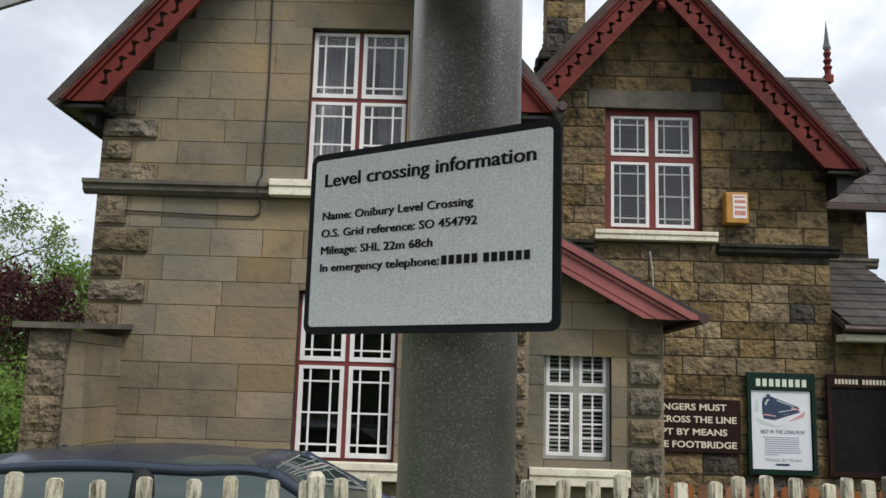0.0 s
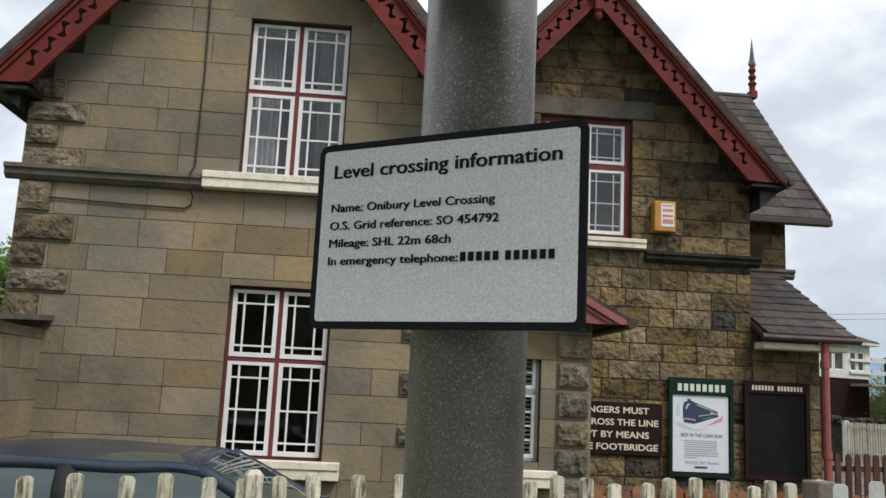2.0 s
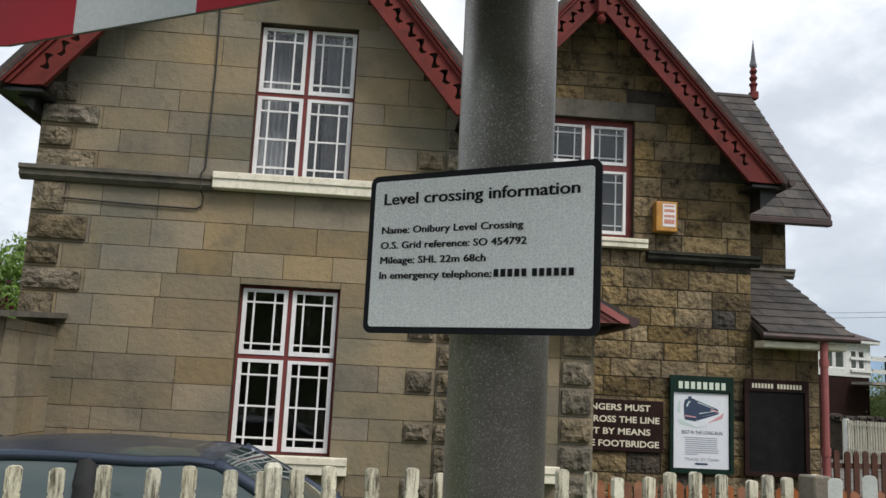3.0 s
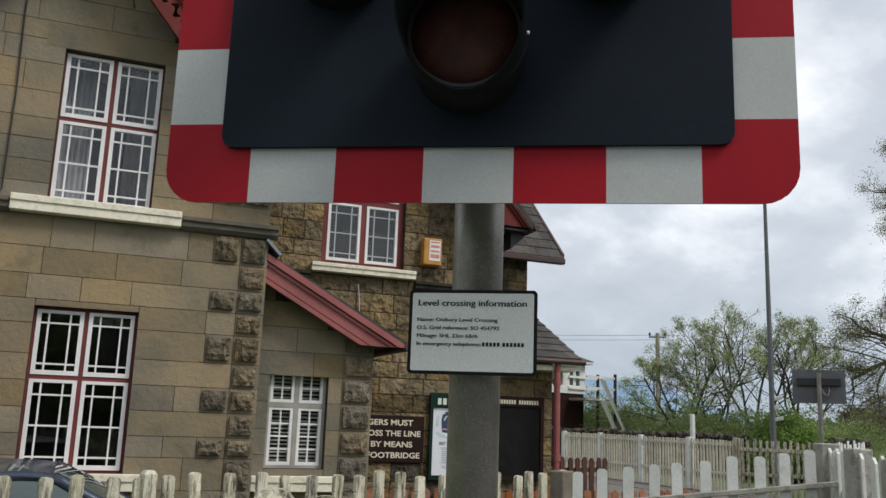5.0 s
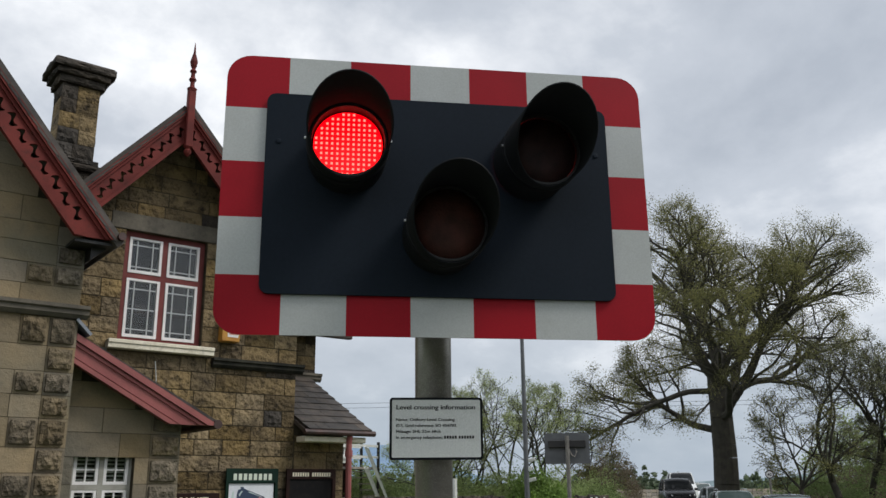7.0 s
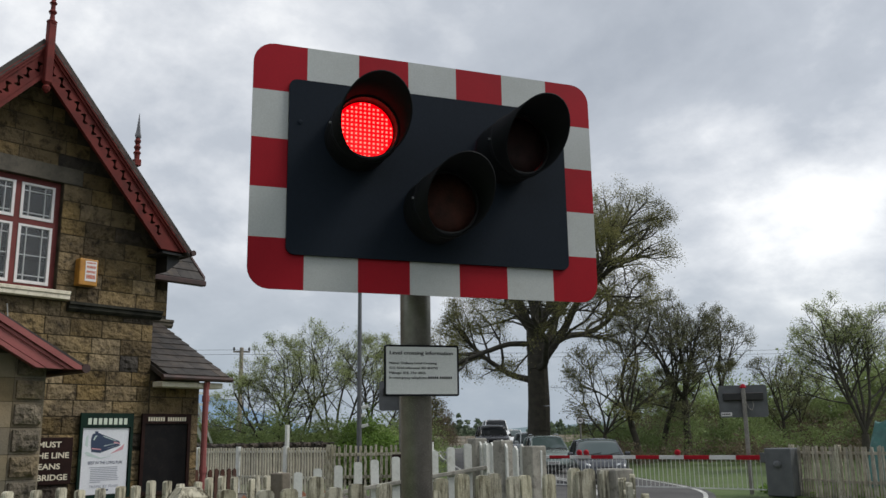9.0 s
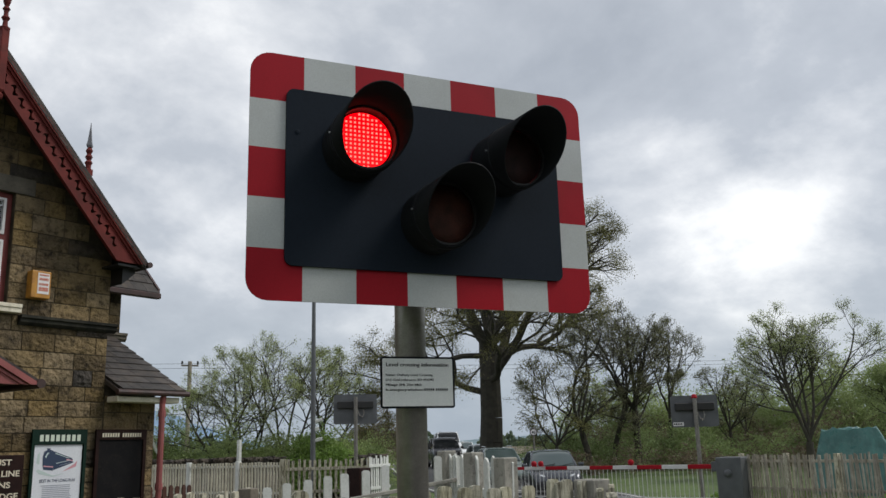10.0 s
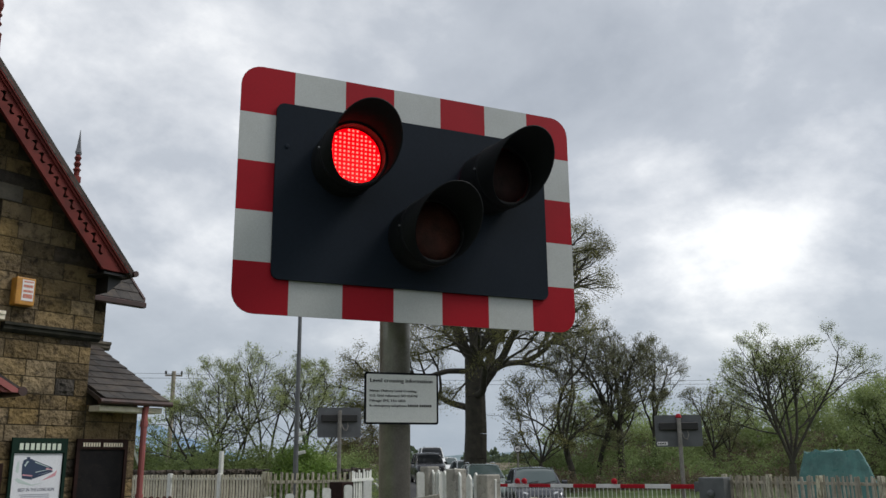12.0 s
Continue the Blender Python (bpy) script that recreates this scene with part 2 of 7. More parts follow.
def tube(bm, points, radii, sides=8, caps=True):
    """A tube through the points, with a radius at each."""
    rings = []
    pts = [Vector(p) for p in points]
    for i, p in enumerate(pts):
        d = (pts[min(i + 1, len(pts) - 1)] - pts[max(i - 1, 0)])
        d = d.normalized() if d.length > 1e-9 else Vector((0, 0, 1))
        a = d.cross(Vector((0, 0, 1)) if abs(d.z) < 0.95 else Vector((1, 0, 0))).normalized()
        b = d.cross(a)
        rings.append([bm.verts.new(p + (a * math.cos(k * 2 * math.pi / sides) + b * math.sin(k * 2 * math.pi / sides)) * radii[i]) for k in range(sides)])
    for r0, r1 in zip(rings, rings[1:]):
        for k in range(sides):
            bm.faces.new((r0[k], r0[(k + 1) % sides], r1[(k + 1) % sides], r1[k]))
    if caps and sides > 2:
        bm.faces.new(rings[0])
        bm.faces.new(rings[-1][::-1])


def lathe(bm, profile, sides=16, m=None):
    """A turned shape about z from (radius, height) pairs."""
    rings = []
    for r, z in profile:
        rings.append([bm.verts.new((r * math.cos(k * 2 * math.pi / sides), r * math.sin(k * 2 * math.pi / sides), z)) for k in range(sides)])
    for r0, r1 in zip(rings, rings[1:]):
        for k in range(sides):
            bm.faces.new((r0[k], r0[(k + 1) % sides], r1[(k + 1) % sides], r1[k]))
    bm.faces.new(rings[0][::-1])
    bm.faces.new(rings[-1])
    if m is not None:
        for ring in rings:
            for v in ring:
                v.co = m @ v.co


def slab(bm, corners, thick):
    """A flat sheet with thickness, from four corners; the thickness goes against the normal."""
    n = (Vector(corners[1]) - Vector(corners[0])).cross(Vector(corners[2]) - Vector(corners[0])).normalized()
    top = [bm.verts.new(c) for c in corners]
    low = [bm.verts.new(Vector(c) - n * thick) for c in corners]
    k = len(corners)
    bm.faces.new(top)
    bm.faces.new(low[::-1])
    for i in range(k):
        bm.faces.new((top[i], low[i], low[(i + 1) % k], top[(i + 1) % k]))


def words(name, text, height, material, parent, m, width=None, bold=0.0, align="LEFT"):
    """Lettering as a thin mesh in the built-in font, in the xz plane of m, facing -y."""
    cu = bpy.data.curves.new(name, "FONT")
    cu.body, cu.size, cu.align_x, cu.offset, cu.extrude = text, height / 0.72, align, bold, 0.0006
    cu.resolution_u = 3
    tmp = bpy.data.objects.new(name, cu)
    scene.collection.objects.link(tmp)
    bpy.context.view_layer.update()
    me = bpy.data.meshes.new_from_object(tmp.evaluated_get(bpy.context.evaluated_depsgraph_get()))
    bpy.data.objects.remove(tmp)
    xs = [v.co.x for v in me.vertices]
    k = width / (max(xs) - min(xs)) if width else 1.0
    me.transform(pose(0, 0, 0, 90, 0, 0) @ Matrix.Diagonal((k, 1, 1, 1)))
    me.materials.clear()
    me.materials.append(material)
    ob = new(name, me)
    ob.parent = parent
    ob.matrix_basis = m
    return ob

# ---- ground ----
GROUND = -0.2
LAWN = surface("rough_grass", (0.085, 0.13, 0.03), (0.055, 0.09, 0.022), 0.8, 0.95, 0.6, 30, dirt=(0.12, 0.10, 0.06), dirt_amount=0.5)
bm = bmesh.new()
N = 110


def rise(x, y):
    """Height of the ground: level round the crossing, rising gently along the road beyond."""
    t = min(1.0, max(0.0, (math.hypot(x, y) - 34) / 30))
    return GROUND + (0.62 * t * t * (3 - 2 * t) if x > 0 and y > 0 else 0.0) * min(1.0, max(0.0, min(x, y) / 12))


xs = [(-1 if u < 0 else 1) * (abs(u) ** 3 * 2400 + abs(u) * 100) for u in np.linspace(-1, 1, N)]
grid = [[bm.verts.new((x, y, rise(x, y) - 0.03)) for y in xs] for x in xs]
for i in range(N - 1):
    for j in range(N - 1):
        bm.faces.new((grid[i][j], grid[i + 1][j], grid[i + 1][j + 1], grid[i][j + 1]))
tagged(part("ground", bm, LAWN), "rough green grass and bare earth", "ground", kind="structure")

# ---- the station house ----
house = thing("station_house", None, "two-storey sandstone station house with red bargeboards and slate roofs", "house")
A_Y, B_Y, P_Y = 7.76, 10.02, 8.05
A_X0, A_X1, A_C, A_TIP, A_APEX, A_HALF = -3.59, 0.42, -1.63, 4.04, 6.76, 2.25
B_X0, B_X1, B_C, B_TIP, B_APEX, B_HALF = 0.42, 4.13, 2.07, 4.19, 6.76, 2.30
A_SLOPE, B_SLOPE = (A_APEX - A_TIP) / A_HALF, (B_APEX - B_TIP) / B_HALF
P_X1 = 1.69
EAVES = 4.35


def gable(c, apex, slope, drop):
    return lambda x: apex - abs(x - c) * slope - drop


def rect(x0, x1, z0, z1):
    return [(x0, z0), (x1, z0), (x1, z1), (x0, z1)]


W1, W2 = (-1.68, -0.75, 3.40, 4.92), (-1.67, -0.76, 0.90, 2.40)
W3, W4 = (1.51, 2.65, 3.45, 4.97), (0.59, 1.21, 0.95, 1.95)

# walls: the mortar cores, with the openings through them
la, lb = gable(A_C, A_APEX, A_SLOPE, 0.14), gable(B_C, B_APEX, B_SLOPE, 0.14)
bm = bmesh.new()
plate(bm, [(A_X0, GROUND), (A_X1, GROUND), (A_X1, la(A_X1)), (A_C, la(A_C)), (A_X0, la(A_X0))], [rect(*W1), rect(*W2)], A_Y + 0.012, A_Y + 0.36)
wall_a = part("wall", bm, MORTAR, house)
bm = bmesh.new()
plate(bm, [(B_X0 + 0.01, GROUND), (B_X1, GROUND), (B_X1, lb(B_X1)), (B_C, lb(B_C)), (B_X0 + 0.01, lb(B_X0))], [rect(*W3)], B_Y + 0.012, B_Y + 0.36)
wall_b = part("wall", bm, MORTAR, house)
bm = bmesh.new()
plate(bm, [(A_X1 + 0.01, GROUND), (P_X1, GROUND), (P_X1, 2.42), (A_X1 + 0.01, 3.02)], [rect(*W4)], P_Y + 0.012, P_Y + 0.3)
wall_p = part("wall", bm, MORTAR, house)
# side, back and inner walls
bm = bmesh.new()
box(bm, A_X0, A_X0 + 0.35, A_Y + 0.37, 14.0, GROUND, EAVES)
part("wall", bm, ASHLAR, house)
bm = bmesh.new()
box(bm, A_X1 - 0.35, A_X1, A_Y + 0.37, 14.0, GROUND, EAVES)
wall_as = part("wall", bm, MORTAR, house)
bm = bmesh.new()
box(bm, B_X1 - 0.35, B_X1, B_Y + 0.37, 14.2, GROUND, EAVES)
part("wall", bm, RUBBLE, house)
bm = bmesh.new()
box(bm, P_X1 - 0.3, P_X1, P_Y + 0.31, B_Y, GROUND, 2.42)
part("wall", bm, RUBBLE, house)
bm = bmesh.new()
plate(bm, [(A_X0, GROUND), (5.47, GROUND), (5.47, 6.2), (A_X0, 6.2)], [], 16.6, 16.9)
part("wall", bm, RUBBLE, house)
# the cross wing behind, facing the same way, with its end wall
C_Y, C_X1 = 11.84, 5.47
bm = bmesh.new()
box(bm, B_X1, C_X1, C_Y + 0.012, C_Y + 0.35, GROUND, 4.3)
wall_c = part("wall", bm, MORTAR, house)
bm = bmesh.new()
pts = [(C_X1 - 0.35, y, z) for y, z in ((C_Y + 0.36, GROUND), (16.6, GROUND), (16.6, 4.3), (14.2, 6.6), (C_Y + 0.36, 4.3))]
f = bm.faces.new([bm.verts.new(p) for p in pts])
r = bmesh.ops.extrude_face_region(bm, geom=[f])
for v in r["geom"]:
    if isinstance(v, bmesh.types.BMVert):
        v.co.x = C_X1
part("wall", bm, RUBBLE, house)
# the lean-to in the corner
D_X1 = 4.97
bm = bmesh.new()
box(bm, B_X1 + 0.003, D_X1, B_Y + 0.012, B_Y + 0.3, GROUND, 2.5)
wall_d = part("wall", bm, MORTAR, house)
bm = bmesh.new()
plate(bm, [(B_Y + 0.31, GROUND), (C_Y, GROUND), (C_Y, 3.3), (B_Y + 0.31, 2.5)], [], 0, 0.3, pose(D_X1, 0, 0, 0, 0, 90))
part("wall", bm, RUBBLE, house)
# unseen partitions and floors close the rooms; their shade is in the near-black colour
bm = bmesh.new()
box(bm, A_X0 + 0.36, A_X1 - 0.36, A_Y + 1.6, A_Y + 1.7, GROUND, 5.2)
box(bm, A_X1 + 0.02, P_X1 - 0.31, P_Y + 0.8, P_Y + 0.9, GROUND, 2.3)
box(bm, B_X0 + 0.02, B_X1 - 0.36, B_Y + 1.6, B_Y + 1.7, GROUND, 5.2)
part("added_partition", bm, DARK, house)
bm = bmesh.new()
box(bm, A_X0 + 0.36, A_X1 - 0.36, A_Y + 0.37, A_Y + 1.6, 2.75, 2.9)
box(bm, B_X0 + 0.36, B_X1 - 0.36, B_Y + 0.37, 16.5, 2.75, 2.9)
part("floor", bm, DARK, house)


# ---- dressed stones ----
def smooth_stone(k):
    bm = bmesh.new()
    box(bm, -0.5, 0.5, -0.5, 0.5, -0.5, 0.5)
    es = [e for e in bm.edges if all(v.co.y < 0 for v in e.verts)]
    bmesh.ops.bevel(bm, geom=es, offset=0.010, segments=1, affect="EDGES")
    return bm


def rough_stone(k, amount=0.55, nx=7, nz=4):
    """Rock-faced: the front bulges and is broken into facets. Unit size, its front at y = -0.5."""
    bm = bmesh.new()
    rows = []
    for j in range(nz + 1):
        row = []
        for i in range(nx + 1):
            u, w = i / nx - 0.5, j / nz - 0.5
            edge = min(1.0, 4.5 * min(0.5 - abs(u), 0.5 - abs(w)))
            bulge = edge * (0.35 + 0.65 * noise.noise(Vector((u * 5 + k * 7.3, w * 4 - k * 3.1, k)))) * amount
            ju = 0.05 * noise.noise(Vector((u * 9, w * 9, k + 40))) if 0 < i < nx else 0
            row.append(bm.verts.new((u + ju, -0.5 - max(-0.1, bulge), w)))
        rows.append(row)
    for j in range(nz):
        for i in range(nx):
            if (i + j + k) % 2:
                bm.faces.new((rows[j][i], rows[j][i + 1], rows[j + 1][i + 1]))
                bm.faces.new((rows[j][i], rows[j + 1][i + 1], rows[j + 1][i]))
            else:
                bm.faces.new((rows[j][i], rows[j][i + 1], rows[j + 1][i]))
                bm.faces.new((rows[j][i + 1], rows[j + 1][i + 1], rows[j + 1][i]))
    rim = rows[0] + [r[-1] for r in rows[1:]] + rows[-1][-2::-1] + [r[0] for r in rows[-2:0:-1]]
    back = [bm.verts.new((v.co.x, 0.5, v.co.z)) for v in rim]
    for i in range(len(rim)):
        j = (i + 1) % len(rim)
        bm.faces.new((rim[i], back[i], back[j], rim[j]))
    return bm


def mesh_of(bm, name, material):
    me = bpy.data.meshes.new(name)
    bmesh.ops.recalc_face_normals(bm, faces=bm.faces[:])
    bm.to_mesh(me)
    bm.free()
    me.materials.append(material)
    return me


STONE = {}
for kind, material in (("ashlar", ASHLAR), ("rock", ROCK), ("rubble", RUBBLE), ("sooty", SOOTY)):
    if kind == "ashlar":
        STONE[kind] = [mesh_of(smooth_stone(0), "stone", material)]
    else:
        STONE[kind] = [mesh_of(rough_stone(k, {"rock": 1.15, "rubble": 0.40, "sooty": 0.8}[kind]), "stone", material) for k in range(6)]
STONE["smooth_rubble"] = [mesh_of(smooth_stone(1), "stone", RUBBLE)]
STONE["lintel"] = [mesh_of(smooth_stone(2), "lintel", STRING)]


def stone(kind, parent, x0, x1, z0, z1, y, deep=0.05, joint=0.006, name="stone"):
    """One stone in a wall that faces -y; deep sets how far a rock face can bulge."""
    me = random.choice(STONE[kind])
    if kind in ("rubble", "smooth_rubble", "sooty"):
        joint = 0.015
    w, h = x1 - x0 - joint, z1 - z0 - joint
    if w < 0.03:
        return
    flip = random.choice((-1, 1))
    piece(name, me, parent, Matrix.Translation(((x0 + x1) / 2, y + deep / 2, (z0 + z1) / 2)) @ Matrix.Diagonal((w * flip, deep, h, 1)))


def coursed(parent, x0, x1, z0, y, limit, openings, heights, lengths, pick, quoin=None, top=99):
    """Courses of stones from z0 up, cut round the openings and under the roof line."""
    z, row = z0, 0
    while True:
        h = random.uniform(*heights)
        if z >= top:
            break
        h = min(h, top - z) if top - z < h * 1.4 else h
        a, b = x0, x1
        while a < b and limit(a) < z + h:
            a += 0.02
        while b > a and limit(b) < z + h:
            b -= 0.02
        if b - a < 0.15:
            break
        spans = [(a, b)]
        for ox0, ox1, oz0, oz1 in openings:
            if oz0 < z + h - 0.06 and oz1 > z + 0.06:
                spans = [s for p, q in spans for s in ((p, min(q, ox0)), (max(p, ox1), q)) if s[1] - s[0] > 0.02]
                for f0, f1 in ((oz1, z + h), (z, oz0)):
                    if f1 - f0 > 0.03 and z <= f0 and f1 <= z + h:
                        kind, deep = pick((ox0 + ox1) / 2, (f0 + f1) / 2)
                        stone("ashlar" if kind == "ashlar" else "smooth_rubble", parent, ox0, ox1, f0, f1, y, 0.05)
        for p, q in spans:
            if quoin and abs(p - x0) < 0.01:
                p = quoin(parent, x0, z, z + h, row, 1)
            if quoin and abs(q - x1) < 0.01:
                q = quoin(parent, x1, z, z + h, row, -1)
            c = p
            while c < q - 1e-4:
                w = random.uniform(*lengths)
                if row % 2 and c == p:
                    w *= 0.6
                if q - c - w < lengths[0] * 0.6:
                    w = q - c
                kind, deep = pick(c + w / 2, z + h / 2)
                stone(kind, parent, c, c + w, z, z + h, y - (deep - 0.05 if kind == "ashlar" else 0), 0.05)
                c += w
        z += h
        row += 1


def panelled(parent, x0, x1, z0, z1, y, margin=0.028):
    """A corner block: its smooth body, and on it the rock-faced panel inside a drafted margin."""
    stone("ashlar", parent, x0, x1, z0, z1, y, 0.05, 0.005)
    stone("rock", parent, x0 + margin * 0.6, x1 - margin, z0 + margin, z1 - margin * 0.8, y - 0.034, 0.05, 0.0)


def quoin_a(parent, x, z0, z1, row, side):
    if side > 0:
        w = (0.54, 0.32)[row % 2]
        if z0 < 1.75:
            stone("ashlar", parent, x, x + w, z0, z1, A_Y)
            return x + w
        panelled(parent, x - 0.004, x + w, z0, z1, A_Y)
        return x + w
    if z0 < 3.2 or z0 > 3.5:
        k = 0.27
        panelled(parent, x - k, x + 0.004, z0, z1, A_Y, 0.034)
        if row % 2:
            panelled(parent, x - 2 * k, x - k, z0, z1, A_Y, 0.034)
            return x - 2 * k
        return x - k
    return x


random.seed(11)
coursed(wall_a, A_X0, A_X1, GROUND, A_Y, la, [W1, W2], (0.19, 0.315), (0.36, 0.95), lambda x, z: ("ashlar", random.uniform(0.05, 0.054)), quoin_a)


def pick_b(x, z):
    sooty = 0.04 + (0.34 if x > 3.45 and 2.3 < z < 4.4 else 0) + (0.10 if z > 5.2 else 0)
    if random.random() < sooty:
        return "sooty", 0.05
    return ("rubble" if random.random() < 0.72 else "smooth_rubble"), 0.05


random.seed(12)
coursed(wall_b, B_X0 + 0.01, B_X1, GROUND, B_Y, lb, [W3, (1.30, 2.91, 4.97, 5.20)], (0.19, 0.26), (0.28, 0.62), pick_b)
stone("lintel", wall_b, 1.30, 2.91, 4.97, 5.20, B_Y - 0.01, 0.05, name="lintel")
stone("ashlar", wall_a, -1.86, -0.55, 4.92, 5.17, A_Y - 0.004, 0.05, name="lintel")
random.seed(13)


def lp(x):
    return 3.02 - (x - A_X1) * 0.47


def quoin_p(parent, x, z0, z1, row, side):
    if side < 0:
        panelled(parent, x - 0.33, x + 0.004, z0, z1, P_Y, 0.034)
        return x - 0.33
    return x


coursed(wall_p, A_X1 + 0.01, P_X1, GROUND, P_Y, lp, [W4], (0.24, 0.29), (0.35, 0.75), lambda x, z: ("ashlar", 0.052), quoin_p)
coursed(wall_d, B_X1 + 0.01, D_X1, GROUND, B_Y, lambda x: 2.45, [], (0.22, 0.3), (0.3, 0.6), lambda x, z: ("smooth_rubble", 0.05))
coursed(wall_c, B_X1, C_X1, 2.4, C_Y, lambda x: 4.3, [], (0.2, 0.26), (0.28, 0.5), pick_b)


# ---- string courses ----
def moulding(x0, x1, y, z, h=0.13, out=0.11, name="string_course", material=STRING):
    bm = bmesh.new()
    prof = [(0, 0), (0, h), (-out, h), (-out, h * 0.72), (-out * 0.75, h * 0.6), (-out * 0.75, h * 0.3), (-out * 0.35, 0)]
    a = [bm.verts.new((x0, y + p, z + q)) for p, q in prof]
    b = [bm.verts.new((x1, y + p, z + q)) for p, q in prof]
    for i in range(len(prof)):
        j = (i + 1) % len(prof)
        bm.faces.new((a[i], a[j], b[j], b[i]))
    bm.faces.new(a[::-1])
    bm.faces.new(b)
    return part(name, bm, material, house)


moulding(-3.70, -1.99, A_Y, 3.24)
moulding(-0.45, 0.50, A_Y, 3.24)
moulding(0.44, 1.36, B_Y, 3.20, material=DARK_STRING)
moulding(2.81, 4.22, B_Y, 3.20, material=DARK_STRING)
moulding(4.23, 5.56, C_Y, 3.36, 0.14, 0.1)


# ---- windows ----
def sill(x0, x1, y, z, h, window):
    bm = bmesh.new()
    box(bm, x0, x1, y - 0.12, y + 0.06, z - h, z, 0.006)
    box(bm, x0, x1, y - 0.135, y - 0.06, z - h * 0.42, z + 0.004, 0.006)
    return part("sill", bm, SILL, window, "cream-painted stone sill")


def casement(window, x0, x1, z0, z1, y, cols, rows, material, bar, stile=0.035, bars=None):
    """One sash with its glazing bars, and its pane behind them."""
    bm = bmesh.new()
    plate(bm, rect(x0, x1, z0, z1), [rect(x0 + stile, x1 - stile, z0 + stile * 1.1, z1 - stile * 0.8)], y, y + 0.045)
    sash = part("sash", bm, material, window)
    for c in cols:
        bm = bmesh.new()
        x = x0 + stile + (x1 - x0 - 2 * stile) * c
        box(bm, x - bar / 2, x + bar / 2, y + 0.008, y + 0.034, z0 + stile, z1 - stile * 0.7)
        part("glazing_bar", bm, bars or material, window)
    for r in rows:
        bm = bmesh.new()
        z = z0 + stile + (z1 - z0 - 2 * stile) * r
        box(bm, x0 + stile * 0.9, x1 - stile * 0.9, y + 0.010, y + 0.032, z - bar / 2, z + bar / 2)
        part("glazing_bar", bm, bars or material, window)
    bm = bmesh.new()
    box(bm, x0 + stile * 0.8, x1 - stile * 0.8, y + 0.020, y + 0.024, z0 + stile, z1 - stile * 0.7)
    pane = part("pane", bm, PANE, window)
    pane.visible_shadow = False
    return sash


def timber_window(w, y, transom, frame_w, bar, bars=None, curtains=False, sill_at=None, jamb=None):
    x0, x1, z0, z1 = w
    mid = (x0 + x1) / 2
    bm = bmesh.new()
    m2, t2 = frame_w * 0.5, frame_w * 0.5
    j = jamb or frame_w
    holes = [rect(x0 + j, mid - m2, z0 + j, transom - t2), rect(mid + m2, x1 - j, z0 + j, transom - t2),
             rect(x0 + j, mid - m2, transom + t2, z1 - j), rect(mid + m2, x1 - j, transom + t2, z1 - j)]
    plate(bm, rect(x0 + 0.002, x1 - 0.002, z0 + 0.002, z1 - 0.002), holes, y + 0.085, y + 0.16)
    win = part("window", bm, FRAME_RED, house, "red-framed four-light casement window with white sashes")
    for i, (a, b, c, d) in enumerate([(h[0][0], h[1][0], h[0][1], h[2][1]) for h in holes]):
        rows = (0.10, 0.86, 0.48) if i < 2 else (0.12, 0.84)
        casement(win, a + 0.002, b - 0.002, c + 0.002, d - 0.002, y + 0.075, (0.2, 0.76), rows, WHITE, bar, 0.037, bars)
    if sill_at:
        sill(sill_at[0], sill_at[1], y, z0, sill_at[2], win)
    if curtains:
        for a, b in ((x0 + 0.02, x0 + 0.30), (x1 - 0.30, x1 - 0.02)):
            bm = bmesh.new()
            n = 26
            top = [bm.verts.new((a + (b - a) * i / n, y + 0.30 + 0.022 * math.sin(i * 1.3), z1)) for i in range(n + 1)]
            low = [bm.verts.new((a + (b - a) * i / n, y + 0.30 + 0.028 * math.sin(i * 1.3 + 0.3), z0)) for i in range(n + 1)]
            for i in range(n):
                bm.faces.new((low[i], low[i + 1], top[i + 1], top[i]))
            bmesh.ops.solidify(bm, geom=bm.faces[:], thickness=0.004)
            part("curtain", bm, CURTAIN, win, "grey-white hanging net curtain", True)
    return win


timber_window(W1, A_Y, 4.235, 0.038, 0.016, curtains=True, sill_at=(-1.98, -0.46, 0.145), jamb=0.014)
timber_window(W2, A_Y, 1.755, 0.038, 0.016, sill_at=(-1.84, -0.60, 0.15), jamb=0.024)
timber_window(W3, B_Y, 4.36, 0.075, 0.012, LEAD, sill_at=(1.365, 2.80, 0.11))
# the small stone-mullioned porch window, with slatted blinds behind
x0, x1, z0, z1 = W4
mid, tr = (x0 + x1) / 2, 1.59
bm = bmesh.new()
holes = [rect(x0 + 0.03, mid - 0.025, z0 + 0.03, tr - 0.025), rect(mid + 0.025, x1 - 0.03, z0 + 0.03, tr - 0.025),
         rect(x0 + 0.03, mid - 0.025, tr + 0.025, z1 - 0.03), rect(mid + 0.025, x1 - 0.03, tr + 0.025, z1 - 0.03)]
plate(bm, rect(x0 + 0.002, x1 - 0.002, z0 + 0.002, z1 - 0.002), holes, P_Y + 0.08, P_Y + 0.16)
win = part("window", bm, GREYMULL, house, "small four-light window with white casements and slatted blinds")
for i, h in enumerate(holes):
    casement(win, h[0][0] + 0.002, h[1][0] - 0.002, h[0][1] + 0.002, h[2][1] - 0.002, P_Y + 0.085, (0.5,), (0.25, 0.5, 0.75) if i < 2 else (0.5,), WHITE, 0.015, 0.03)
for k in range(24):
    bm = bmesh.new()
    z = z0 + 0.03 + k * 0.04
    box(bm, x0 + 0.02, x1 - 0.02, P_Y + 0.185, P_Y + 0.200, z, z + 0.017)
    part("blind_slat", bm, BLIND, win)
sill(0.45, 1.36, P_Y, z0 - 0.07, 0.15, win)


